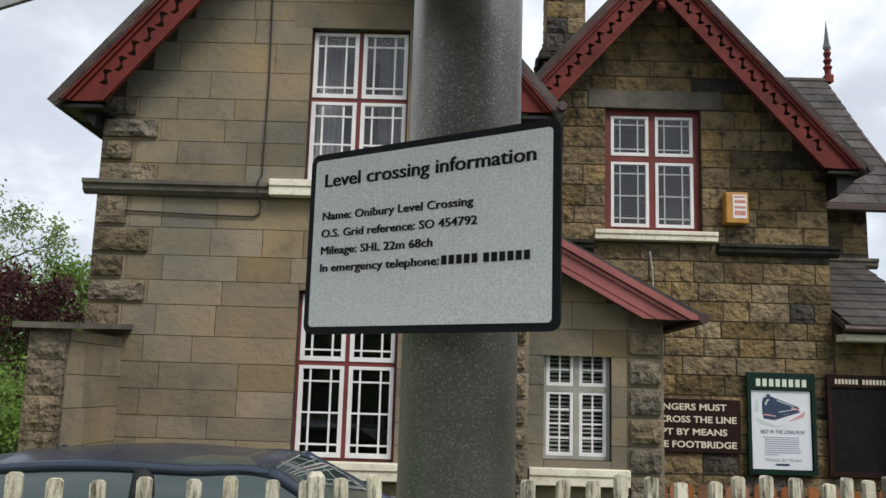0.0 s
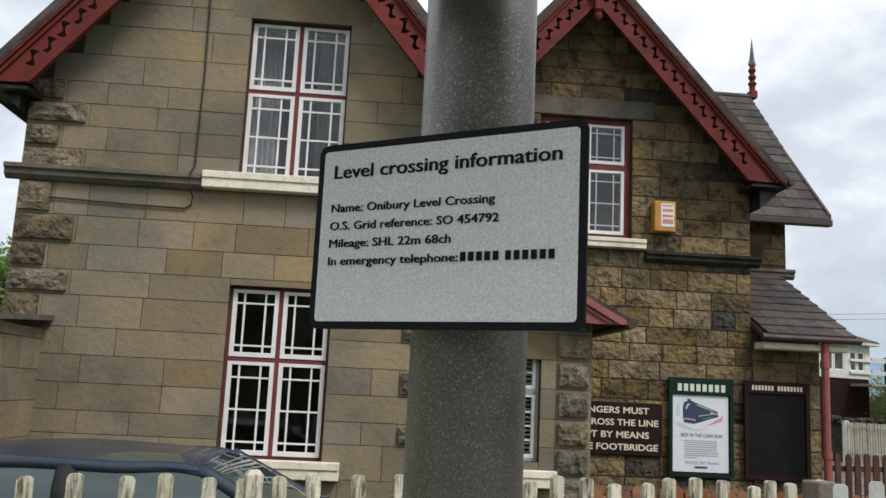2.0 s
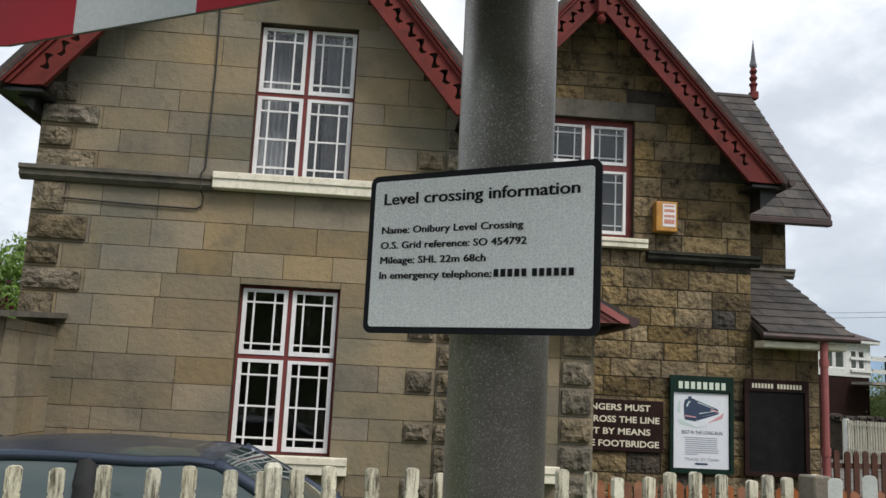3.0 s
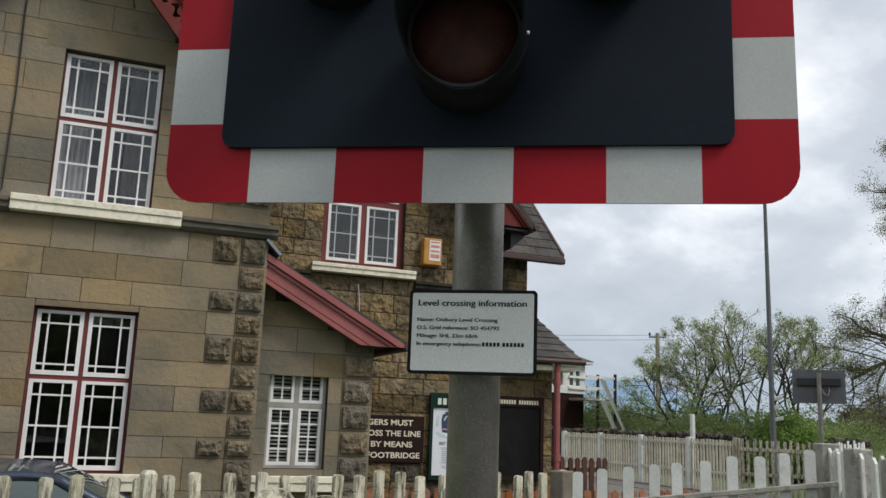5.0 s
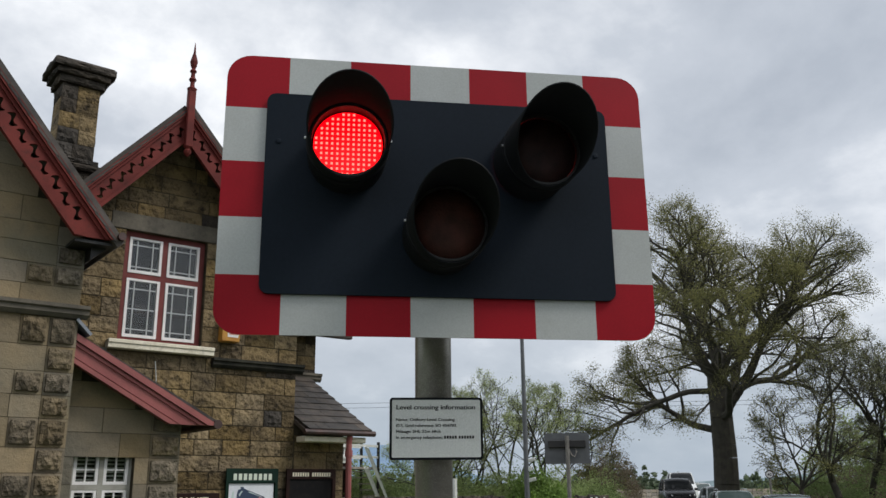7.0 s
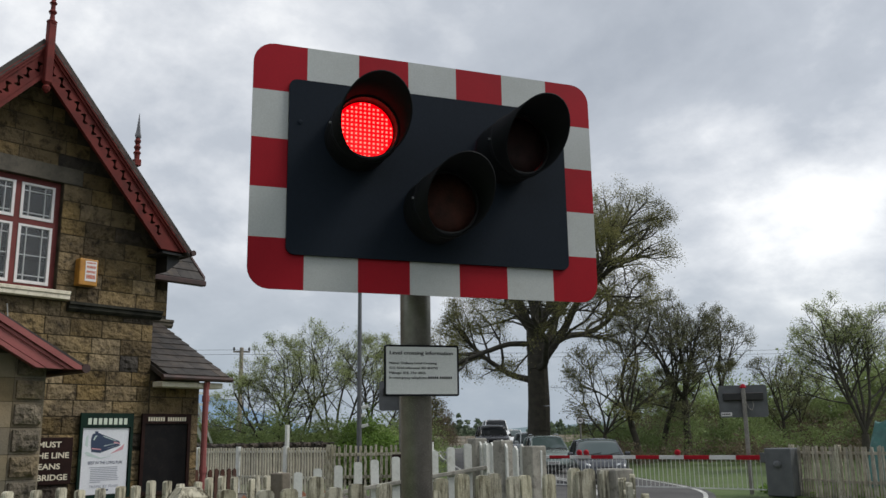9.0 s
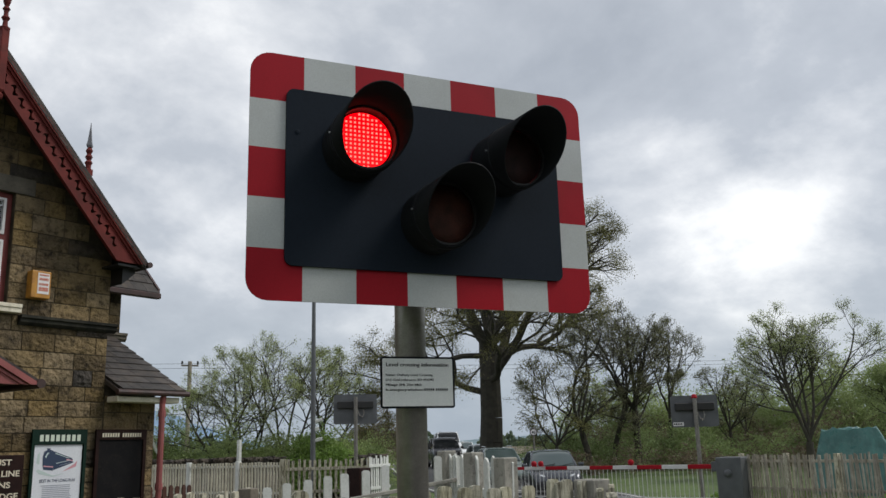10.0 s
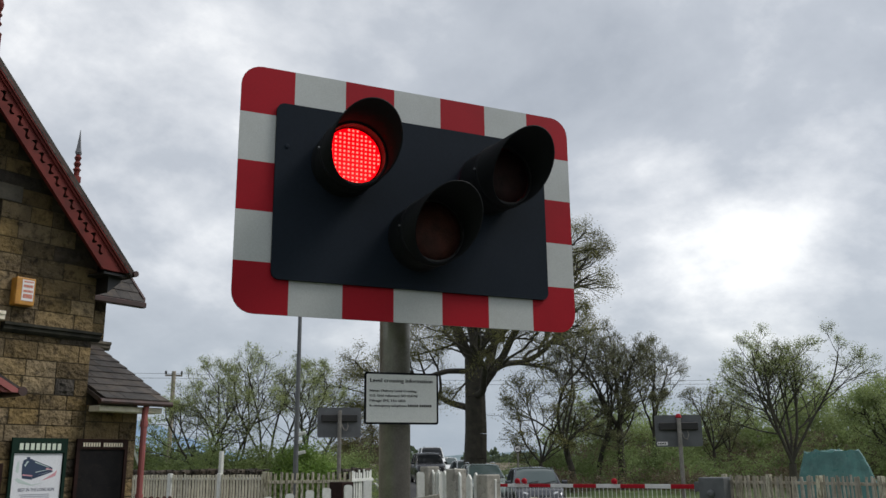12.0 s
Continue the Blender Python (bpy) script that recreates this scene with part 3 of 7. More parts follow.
# ---- roofs and bargeboards ----
def slate_field(parent, p00, p10, p01, p11, rows, cols, most=300):
    """Slates over the sheet p00-p10 (eave) to p01-p11 (ridge), each its own piece."""
    p00, p10, p01, p11 = (Vector(p) for p in (p00, p10, p01, p11))
    up = (p01 - p00)
    n = (p10 - p00).cross(up).normalized()
    if n.z < 0:
        n = -n
    bm = bmesh.new()
    box(bm, -0.49, 0.49, -0.62, 0.62, -0.5, 0.5)
    me = mesh_of(bm, "slate", SLATE)
    for r in range(rows):
        a, b = p00.lerp(p01, r / rows), p10.lerp(p11, r / rows)
        step = up / rows
        n_c = max(1, round(cols * (b - a).length / (p10 - p00).length))
        for c in range(n_c + 1):
            u0, u1 = max(0, (c - 0.5 * (r % 2)) / n_c), min(1, (c + 1 - 0.5 * (r % 2)) / n_c)
            if u1 - u0 < 0.02:
                continue
            mid = a.lerp(b, (u0 + u1) / 2) + step * 0.5 + n * (0.02 + random.uniform(0, 0.004))
            ex, ey = (b - a) * (u1 - u0), step
            ez = (n + ey.normalized() * 0.09) * 0.012
            m = Matrix(((ex.x, ey.x, ez.x, mid.x), (ex.y, ey.y, ez.y, mid.y), (ex.z, ey.z, ez.z, mid.z), (0, 0, 0, 1)))
            ob = piece("slate", me, parent, Matrix())
            loc, rot, _ = m.decompose()
            ob.matrix_basis = Matrix.LocRotScale(loc, rot, (ex.length, ey.length, 0.020))


def gable_roof(c, apex, slope, half, y0, y1):
    bm = bmesh.new()
    e = apex - half * slope
    slab(bm, [(c, y0, apex), (c - half, y0, e), (c - half, y1, e), (c, y1, apex)], 0.1)
    slab(bm, [(c, y1, apex), (c + half, y1, e), (c + half, y0, e), (c, y0, apex)], 0.1)
    return part("roof", bm, SLATE, house, "slate gable roof")


roof_a = gable_roof(A_C, A_APEX - 0.09, A_SLOPE, A_HALF, A_Y - 0.40, 14.2)
roof_b = gable_roof(B_C, B_APEX - 0.09, B_SLOPE, B_HALF, B_Y - 0.48, 14.4)
# rough slate edges along the verges
random.seed(5)
bm = bmesh.new()
box(bm, -0.10, 0.10, 0, 0.3, -0.010, 0.010)
VERGE = mesh_of(bm, "slate", SLATE)
for c, apex, slope, half, y, roof in ((A_C, A_APEX, A_SLOPE, A_HALF - 0.02, A_Y - 0.415, roof_a), (B_C, B_APEX, B_SLOPE, B_HALF - 0.02, B_Y - 0.495, roof_b)):
    for s in (-1, 1):
        length = half * math.hypot(1, slope)
        n = int(length / 0.16)
        for i in range(n):
            d = (i + 0.5) / n * half
            m = pose(c + s * d, y, apex - d * slope - 0.055, 0, s * math.degrees(math.atan(slope)) - s * 3, 0)
            piece("slate", VERGE, roof, m @ Matrix.Diagonal((random.uniform(0.9, 1.1), 1, random.uniform(0.8, 1.3), 1)))


def scroll(u, w, s):
    """The outline of one hooked, wave-shaped piercing, about (u, w): fat in the middle, curled at the ends."""
    n = 12
    top, low = [], []
    for i in range(n + 1):
        t = i / n
        x = (t - 0.5) * 1.32 * s
        mid = 0.30 * s * math.sin((t - 0.5) * 2 * math.pi)
        th = s * (0.15 + 0.10 * abs(math.sin(2 * math.pi * t))) * (1 if 0 < i < n else 0.5)
        top.append((u + x, w + mid + th))
        low.append((u + x, w + mid - th))
    return low + top[::-1]


def bargeboard(c, apex, slope, half, y, side, name="bargeboard"):
    """A pierced board down one rake, cut level at the foot, with a moulding along each edge."""
    depth = 0.51
    ang = math.atan(slope)
    length = half / math.cos(ang)
    # board in its own plane: u down the rake, w square to it
    to = Matrix(((math.cos(ang) * side, 0, -math.sin(ang) * side, c), (0, 1, 0, y), (-math.sin(ang), 0, -math.cos(ang), apex), (0, 0, 0, 1)))
    wid = depth * math.cos(ang)
    foot = wid * math.tan(math.pi / 2 - ang)
    t_up = wid * math.tan(ang)
    outer = [(0, 0), (length, 0), (length - foot, wid), (t_up, wid)]
    holes, u, k = [], 0.36, 0
    while u < length - 0.36:
        holes.append(scroll(u, wid * (0.56 + 0.03 * (-1) ** k), 0.115))
        u += 0.182
        k += 1
    bm = bmesh.new()
    plate(bm, outer, holes, 0, 0.03, to)
    board = part(name, bm, RED, house, "oxide red pierced timber bargeboard")
    bm = bmesh.new()
    for w0, w1, out in ((0.0, 0.055, 0.05), (0.058, 0.09, 0.025), (wid - 0.05, wid, 0.03), (wid - 0.085, wid - 0.055, 0.014)):
        a = [(w0 / wid * t_up, w0), (length - foot * w0 / wid, w0), (length - foot * w1 / wid, w1), (w1 / wid * t_up, w1)]
        plate(bm, a, [], -out, -0.001, to)
    part("moulding", bm, RED, board)
    # boxed eave return behind the foot, and soffit
    bm = bmesh.new()
    e = apex - half * slope
    xa, xb = sorted((c + side * (half - 0.02), c + side * (half - 0.40)))
    plate(bm, [(xa, e - 0.02), (xb, e - 0.02), (xb, e - 0.05), (xa, e - 0.05)], [], 0.03, 0.5, Matrix.Translation((0, y, 0)))
    part("soffit", bm, BLACK, board)
    return board


for c, apex, slope, half, y in ((A_C, A_APEX, A_SLOPE, A_HALF, A_Y - 0.36), (B_C, B_APEX, B_SLOPE, B_HALF, B_Y - 0.44)):
    for side in (-1, 1):
        bargeboard(c, apex - 0.02, slope, half, y, side)
# sloping timber brackets under the eave feet, and gutters along the eaves
for x, z, s, y0, y1 in ((A_X0, 4.05, -1, A_Y - 0.3, A_Y + 0.1), (A_X1, 4.05, 1, A_Y - 0.3, A_Y + 0.1), (B_X1, 4.1, 1, B_Y - 0.38, B_Y + 0.1)):
    bm = bmesh.new()
    plate(bm, [(x, z - 0.22), (x + s * 0.2, z - 0.04), (x + s * 0.2, z + 0.02), (x, z + 0.02)] if s > 0 else [(x, z - 0.22), (x, z + 0.02), (x - 0.2, z + 0.02), (x - 0.2, z - 0.04)], [], y0 + 0.1, y1 + 4.0)
    part("eave_bracket", bm, BLACK, house)
for x, z, y0 in ((A_C + A_HALF + 0.03, 4.06, A_Y - 0.45), (B_C + B_HALF + 0.05, 4.17, B_Y - 0.52), (A_C - A_HALF - 0.01, 4.06, A_Y - 0.30)):
    bm = bmesh.new()
    tube(bm, [(x, y0, z), (x, 14, z)], [0.042, 0.042], 10)
    part("gutter", bm, GUTTER, house)

# apex post with turned finial and drop
bm = bmesh.new()
box(bm, B_C - 0.05, B_C + 0.05, B_Y - 0.55, B_Y - 0.45, 6.12, 6.98, 0.008)
lathe(bm, [(0.01, 5.98), (0.045, 6.02), (0.055, 6.06), (0.03, 6.09), (0.05, 6.12)], 10, Matrix.Translation((B_C, B_Y - 0.5, 0)))
lathe(bm, [(0.06, 6.96), (0.07, 7.0), (0.035, 7.03), (0.03, 7.1), (0.055, 7.14), (0.03, 7.18), (0.03, 7.24), (0.05, 7.27), (0.025, 7.31), (0.045, 7.36), (0.055, 7.42), (0.02, 7.55), (0.004, 7.72)], 10, Matrix.Translation((B_C, B_Y - 0.5, 0)))
part("finial", bm, RED, house, "dark red turned timber finial and drop", False)
bm = bmesh.new()
box(bm, A_C - 0.05, A_C + 0.05, A_Y - 0.47, A_Y - 0.37, 6.1, 6.96, 0.008)
lathe(bm, [(0.06, 6.96), (0.07, 7.0), (0.035, 7.03), (0.05, 7.3), (0.02, 7.55), (0.004, 7.72)], 10, Matrix.Translation((A_C, A_Y - 0.42, 0)))
part("finial", bm, RED, house)

# porch roof with its broad moulded barge
bm = bmesh.new()
slab(bm, [(A_X1, P_Y - 0.22, 3.13), (2.0, P_Y - 0.22, 2.30), (2.0, B_Y, 2.30), (A_X1, B_Y, 3.13)], 0.06)
part("roof", bm, SLATE, house, "slate lean-to porch roof")
bm = bmesh.new()
FOOT_Z, PITCH = 2.235, 0.546
for w0, w1, out in ((0.0, 0.30, 0.03), (0.0, 0.07, 0.075), (0.085, 0.115, 0.05), (0.20, 0.235, 0.045), (0.25, 0.30, 0.06)):
    a = [(A_X1 + 0.004, 3.10 - w0), (A_X1 + (3.10 - w0 - FOOT_Z) / PITCH, FOOT_Z), (A_X1 + (3.10 - w1 - FOOT_Z) / PITCH, FOOT_Z), (A_X1 + 0.004, 3.10 - w1)]
    plate(bm, a, [], P_Y - 0.22 - out, P_Y - 0.19)
part("bargeboard", bm, PINK, house, "broad moulded faded-red porch bargeboard")
bm = bmesh.new()
tube(bm, [(1.99, P_Y - 0.3, 2.25), (1.99, B_Y - 0.05, 2.25)], [0.05, 0.05], 10)
part("gutter", bm, GUTTER, house)
bm = bmesh.new()
slab(bm, [(A_X1 - 0.01, P_Y - 0.34, 3.25), (A_X1 + 0.14, P_Y - 0.34, 3.10), (A_X1 + 0.14, P_Y + 0.4, 3.10), (A_X1 - 0.01, P_Y + 0.4, 3.25)], 0.03)
part("lead_flashing", bm, plain("lead_sheet", (0.22, 0.24, 0.27), 0.55, 0.3), house)
bm = bmesh.new()
lathe(bm, [(0.05, 2.66), (0.05, 2.9), (0.075, 2.92), (0.075, 2.97), (0.03, 3.0)], 10, Matrix.Translation((1.28, 9.3, 0)))
part("vent_pipe", bm, BLACK, house)

# cross wing roof behind, with ridge finial, and the lean-to roof
random.seed(21)
bm = bmesh.new()
slab(bm, [(2.2, 11.52, 4.2), (5.92, 11.52, 4.2), (5.92, 14.25, 6.95), (2.2, 14.25, 6.95)], 0.08)
slab(bm, [(2.2, 14.25, 6.95), (5.92, 14.25, 6.95), (5.92, 17.0, 4.2), (2.2, 17.0, 4.2)], 0.08)
roof_c = part("roof", bm, SLATE, house, "slate roof of the cross wing")
slate_field(roof_c, (3.6, 11.50, 4.2), (5.94, 11.50, 4.2), (3.6, 14.23, 6.95), (6.04, 14.23, 6.95), 15, 10)
bm = bmesh.new()
tube(bm, [(3.0, 14.25, 6.97), (6.03, 14.25, 6.97)], [0.07, 0.07], 8)
part("ridge_tiles", bm, SLATE, house)
bm = bmesh.new()
plate(bm, [(11.5, 4.1), (14.25, 6.85), (17.0, 4.1), (17.0, 4.28), (14.25, 7.0), (11.5, 4.28)], [], 0, 0.04, pose(5.98, 0, 0, 0, 0, 90))
part("bargeboard", bm, GUTTER, house)
bm = bmesh.new()
box(bm, 4.2, 5.96, 11.42, 11.55, 4.10, 4.19, 0.01)
part("gutter", bm, GUTTER, house)
bm = bmesh.new()
box(bm, 6.02, 6.16, 14.18, 14.32, 6.95, 7.09, 0.01)
lathe(bm, [(0.05, 7.05), (0.055, 7.15), (0.08, 7.2), (0.04, 7.25), (0.075, 7.32), (0.04, 7.38), (0.07, 7.45), (0.035, 7.52)], 10, Matrix.Translation((6.09, 14.25, 0.03)))
ridge_finial = part("finial", bm, RED, house, "turned pink-red ridge finial with lead spike")
bm = bmesh.new()
lathe(bm, [(0.06, 7.52), (0.075, 7.56), (0.05, 7.65), (0.02, 7.9), (0.004, 8.05)], 4, Matrix.Translation((6.09, 14.25, 0.03)))
part("spike", bm, plain("weathered_lead", (0.15, 0.15, 0.16), 0.6, 0.2), ridge_finial)
bm = bmesh.new()
slab(bm, [(B_X1, 9.66, 2.38), (5.18, 9.66, 2.38), (5.32, C_Y, 3.42), (B_X1, C_Y, 3.42)], 0.06)
roof_d = part("roof", bm, SLATE, house, "slate lean-to roof")
slate_field(roof_d, (B_X1 + 0.02, 9.64, 2.38), (5.20, 9.64, 2.38), (B_X1 + 0.02, C_Y, 3.42), (5.34, C_Y, 3.42), 9, 6)
bm = bmesh.new()
box(bm, B_X1 + 0.004, 5.16, 9.70, 9.96, 2.22, 2.30, 0.008)
part("fascia", bm, SILL, house, "cream-painted eave board")
bm = bmesh.new()
tube(bm, [(B_X1 - 0.05, 9.62, 2.35), (5.26, 9.62, 2.35)], [0.042, 0.042], 10)
part("gutter", bm, GUTTER, house)
bm = bmesh.new()
tube(bm, [(4.86, 9.66, 2.34), (4.86, 9.69, 2.2), (4.86, 9.69, GROUND)], [0.045] * 3, 10)
for z in (2.02, 1.0, 0.1):
    tube(bm, [(4.86, 9.69, z), (4.86, 9.69, z + 0.09)], [0.057, 0.057], 10)
part("downpipe", bm, PINK, house, "faded pink cast-iron downpipe")

# chimney stack between the gables
CH = Matrix.Translation((1.38, 13.0, -0.33)) @ Matrix.Diagonal((0.82, 0.85, 1, 1))
bm = bmesh.new()
box(bm, -0.40, 0.40, -0.3, 0.3, 5.0, 7.0, 0, CH)
box(bm, -0.34, 0.34, -0.26, 0.26, 7.0, 8.8, 0, CH)
chimney = part("chimney", bm, MORTAR, house, "tall sooty sandstone chimney stack")
random.seed(31)
for z0, z1, hx, hy in ((6.2, 6.45, 0.42, 0.32), (6.45, 6.7, 0.42, 0.32), (6.7, 6.95, 0.42, 0.32), (6.95, 7.06, 0.52, 0.42), (7.06, 7.16, 0.46, 0.36), (7.16, 7.42, 0.37, 0.29), (7.42, 7.68, 0.37, 0.29), (7.68, 7.95, 0.37, 0.29), (7.95, 8.2, 0.37, 0.29), (8.2, 8.45, 0.37, 0.29), (8.45, 8.58, 0.44, 0.36), (8.58, 8.68, 0.52, 0.44), (8.68, 8.8, 0.60, 0.52)):
    cuts = [-hx, random.uniform(-0.2, 0.2) * hx, hx] if hx < 0.43 else [-hx, hx]
    for a, b in zip(cuts, cuts[1:]):
        kind = "sooty" if hx > 0.43 or random.random() < 0.3 else "rubble"
        for rz, off in ((0, hy), (180, hy)):
            me = random.choice(STONE[kind])
            piece("stone", me, chimney, CH @ pose(0, 0, 0, 0, 0, rz) @ Matrix.Translation(((a + b) / 2, -off + 0.05, (z0 + z1) / 2)) @ Matrix.Diagonal((b - a - 0.008, 0.1, z1 - z0 - 0.008, 1)))
    for rz in (90, -90):
        kind = "sooty" if hx > 0.43 or random.random() < 0.3 else "rubble"
        piece("stone", random.choice(STONE[kind]), chimney, CH @ pose(0, 0, 0, 0, 0, rz) @ Matrix.Translation((0, -hx + 0.05, (z0 + z1) / 2)) @ Matrix.Diagonal((hy * 2 - 0.02, 0.1, z1 - z0 - 0.008, 1)))
bm = bmesh.new()
box(bm, -0.58, 0.58, -0.5, 0.5, 8.68, 8.83, 0.02, CH)
part("cap", bm, SOOTY, chimney)

# boundary wall stub that butts against the front
garden_wall = thing("garden_wall", None, "short rock-faced stone boundary wall with a sloped coping", "wall")
bm = bmesh.new()
box(bm, -3.51, -3.26, 6.66, A_Y, GROUND, 1.93)
core = part("core", bm, ASHLAR, garden_wall)
z, k = GROUND, 0
while z < 1.9:
    h = min(0.27, 1.93 - z)
    stone("rock", garden_wall, -3.53, -3.24, z, z + h, 6.62, 0.06)
    z += h
random.seed(14)
z = GROUND
while z < 1.9:
    h = min(random.choice((0.2, 0.26, 0.3)), 1.93 - z)
    y = 6.69
    while y < A_Y - 0.02:
        w = min(random.uniform(0.3, 0.5), A_Y - y)
        piece("stone", STONE["ashlar"][0], garden_wall, pose(-3.26, y + w / 2, z + h / 2, 0, 0, 90) @ Matrix.Diagonal((w - 0.006, 0.05, h - 0.006, 1)))
        y += w
    z += h
bm = bmesh.new()
slab(bm, [(-3.62, 6.52, 1.97), (-3.15, 6.52, 1.97), (-3.15, A_Y, 2.05), (-3.62, A_Y, 2.05)], 0.045)
part("coping", bm, STRING, garden_wall, "dark weathered stone coping")

# ---- the level crossing signal by the road ----
GALV = surface("weathered_galvanised_steel", (0.20, 0.185, 0.165), (0.28, 0.265, 0.24), 5, 0.42, 0.25, 160, metal=0.6, dirt=(0.035, 0.030, 0.027), dirt_amount=0.8, streak=(9, 9, 1.6))
SPANGLED = surface("spangled_galvanised_post", (0.29, 0.27, 0.245), (0.15, 0.14, 0.125), 6, 0.38, 0.07, 300, metal=0.7, dirt=(0.72, 0.70, 0.67), dirt_amount=0.7, streak=(30, 30, 30), dirt_from=0.53)
BOARD_BLACK = surface("matt_black_board", (0.0105, 0.0160, 0.0245), (0.0138, 0.0195, 0.0285), 3, 0.65, 0.03, 90, local=True, spec=0.10)
SIGN_RED = surface("reflective_red_sheet", (0.36, 0.006, 0.016), (0.31, 0.005, 0.014), 4, 0.5, 0.0, 200, local=True, spec=0.2)
SIGN_WHITE = surface("reflective_white_sheet", (0.50, 0.52, 0.51), (0.45, 0.47, 0.46), 4, 0.38, 0.0, 200, local=True, dirt=(0.42, 0.43, 0.41), dirt_amount=0.4)
SHEET_BACK = surface("grey_board_back", (0.16, 0.16, 0.16), (0.12, 0.12, 0.12), 4, 0.6, 0.05, 80)
HOOD = surface("black_hood", (0.0095, 0.0105, 0.012), (0.012, 0.013, 0.015), 6, 0.62, 0.05, 70, local=True, spec=0.12)
RUBBER = plain("lens_rubber_ring", (0.012, 0.012, 0.012), 0.6)
LAMP_RED = glow("lit_red_leds", (0.95, 0.0, 0.004), 1.3)
LED_DOT = glow("led_dots", (1.0, 0.17, 0.13), 1.8)
LENS_DARK = surface("unlit_red_lens", (0.040, 0.018, 0.017), (0.022, 0.012, 0.012), 20, 0.5, 0.2, 150, local=True, spec=0.15)
LENS_AMBER = surface("unlit_amber_lens", (0.085, 0.032, 0.024), (0.05, 0.022, 0.017), 20, 0.5, 0.3, 150, local=True, spec=0.15)

POLE_X, POLE_Y, POLE_R = -0.272, 0.835, 0.0585
signal = thing("crossing_signal", None, "crossing signal with red and white striped board on steel post", "traffic signal")
bm = bmesh.new()
lathe(bm, [(POLE_R, GROUND), (POLE_R, 2.78), (POLE_R * 0.9, 2.80)], 40, Matrix.Translation((POLE_X, POLE_Y, 0)))
part("post", bm, SPANGLED, signal, "speckled grimy galvanised steel post", True)

BC = Vector((-0.392, 0.629, 2.385))
BU = Vector((0.873, -0.487, 0)).normalized()
BM = Matrix(((BU.x, -BU.y, 0, BC.x), (BU.y, BU.x, 0, BC.y), (0, 0, 1, BC.z), (0, 0, 0, 1)))   # x along the board, -y out of its face


def rounded(x0, x1, z0, z1, r, n=6):
    out = []
    for cx, cz, a0 in ((x1 - r, z1 - r, 0), (x0 + r, z1 - r, 90), (x0 + r, z0 + r, 180), (x1 - r, z0 + r, 270)):
        out += [(cx + r * math.cos(radians(a0 + 90 * i / n)), cz + r * math.sin(radians(a0 + 90 * i / n))) for i in range(n + 1)]
    return out


BX, BZ0, BZ1 = 0.672, -0.436, 0.456
IX, IZ0, IZ1 = 0.545, -0.315, 0.325
bm = bmesh.new()
plate(bm, rounded(-BX, BX, BZ0, BZ1, 0.075), [], 0.0, 0.004, BM)
backing = part("backing_board", bm, SHEET_BACK, signal)


def clip(poly, axis, at, keep):
    out = []
    for i, p in enumerate(poly):
        q = poly[(i + 1) % len(poly)]
        a, b = (p[axis] - at) * keep, (q[axis] - at) * keep
        if a >= 0:
            out.append(p)
        if a * b < 0:
            t = a / (a - b)
            out.append((p[0] + (q[0] - p[0]) * t, p[1] + (q[1] - p[1]) * t))
    return out


def stripe(x0, x1, z0, z1, red):
    poly = rounded(-BX, BX, BZ0, BZ1, 0.075)
    for axis, at, keep in ((0, x0, 1), (0, x1, -1), (1, z0, 1), (1, z1, -1)):
        poly = clip(poly, axis, at, keep)
    bm = bmesh.new()
    plate(bm, poly, [], -0.0015, -0.0002, BM)
    part("red_stripe" if red else "white_stripe", bm, SIGN_RED if red else SIGN_WHITE, backing)


px = [-BX + 2 * BX * i / 7 for i in range(8)]
px[1:7] = [-0.480 + 0.192 * i for i in range(6)]
pz = [BZ0 + (BZ1 - BZ0) * i / 5 for i in range(6)]
for i in range(7):
    for low in (True, False):
        corner = i in (0, 6)
        stripe(px[i], px[i + 1], BZ0 if low else IZ1 - 0.04, IZ0 + 0.04 if low else BZ1, i % 2 == 0) if not corner else None
for s in (-1, 1):
    for j in range(1, 4):
        a, b = sorted((s * BX, s * (IX - 0.04)))
        stripe(a, b, pz[j], pz[j + 1], j % 2 == 0)
    for j in (0, 4):
        z0, z1 = pz[j], pz[j + 1]
        if s < 0:
            stripe(-BX, px[1], z0, z1, True)
        else:
            stripe(px[6], BX, z0, z1, True)
bm = bmesh.new()
plate(bm, rounded(-IX, IX, IZ0, IZ1, 0.028, 4), [], -0.014, -0.0025, BM)
panel = part("face_panel", bm, BOARD_BLACK, signal, "matt black face panel")
for x, z in ((-0.505, 0.165), (0.505, 0.165)):
    bm = bmesh.new()
    lathe(bm, [(0.009, 0), (0.009, 0.002), (0.005, 0.003)], 8, BM @ Matrix.Translation((x, -0.014, z)) @ pose(0, 0, 0, 90, 0, 0))
    part("bolt", bm, BOARD_BLACK, panel)
# lamp case behind and the brackets that hold it to the post
bm = bmesh.new()
box(bm, -0.46, 0.46, 0.006, 0.11, -0.25, 0.26, 0.012, BM)
part("lamp_case", bm, SHEET_BACK, signal)
bm = bmesh.new()
for z in (-0.2, 0.2):
    box(bm, -0.05, 0.05, 0.11, 0.2, z - 0.03, z + 0.03, 0, BM)
part("bracket", bm, GALV, signal)

LAMP_OUT, LAMP_R = 0.15, 0.108
shutters = []


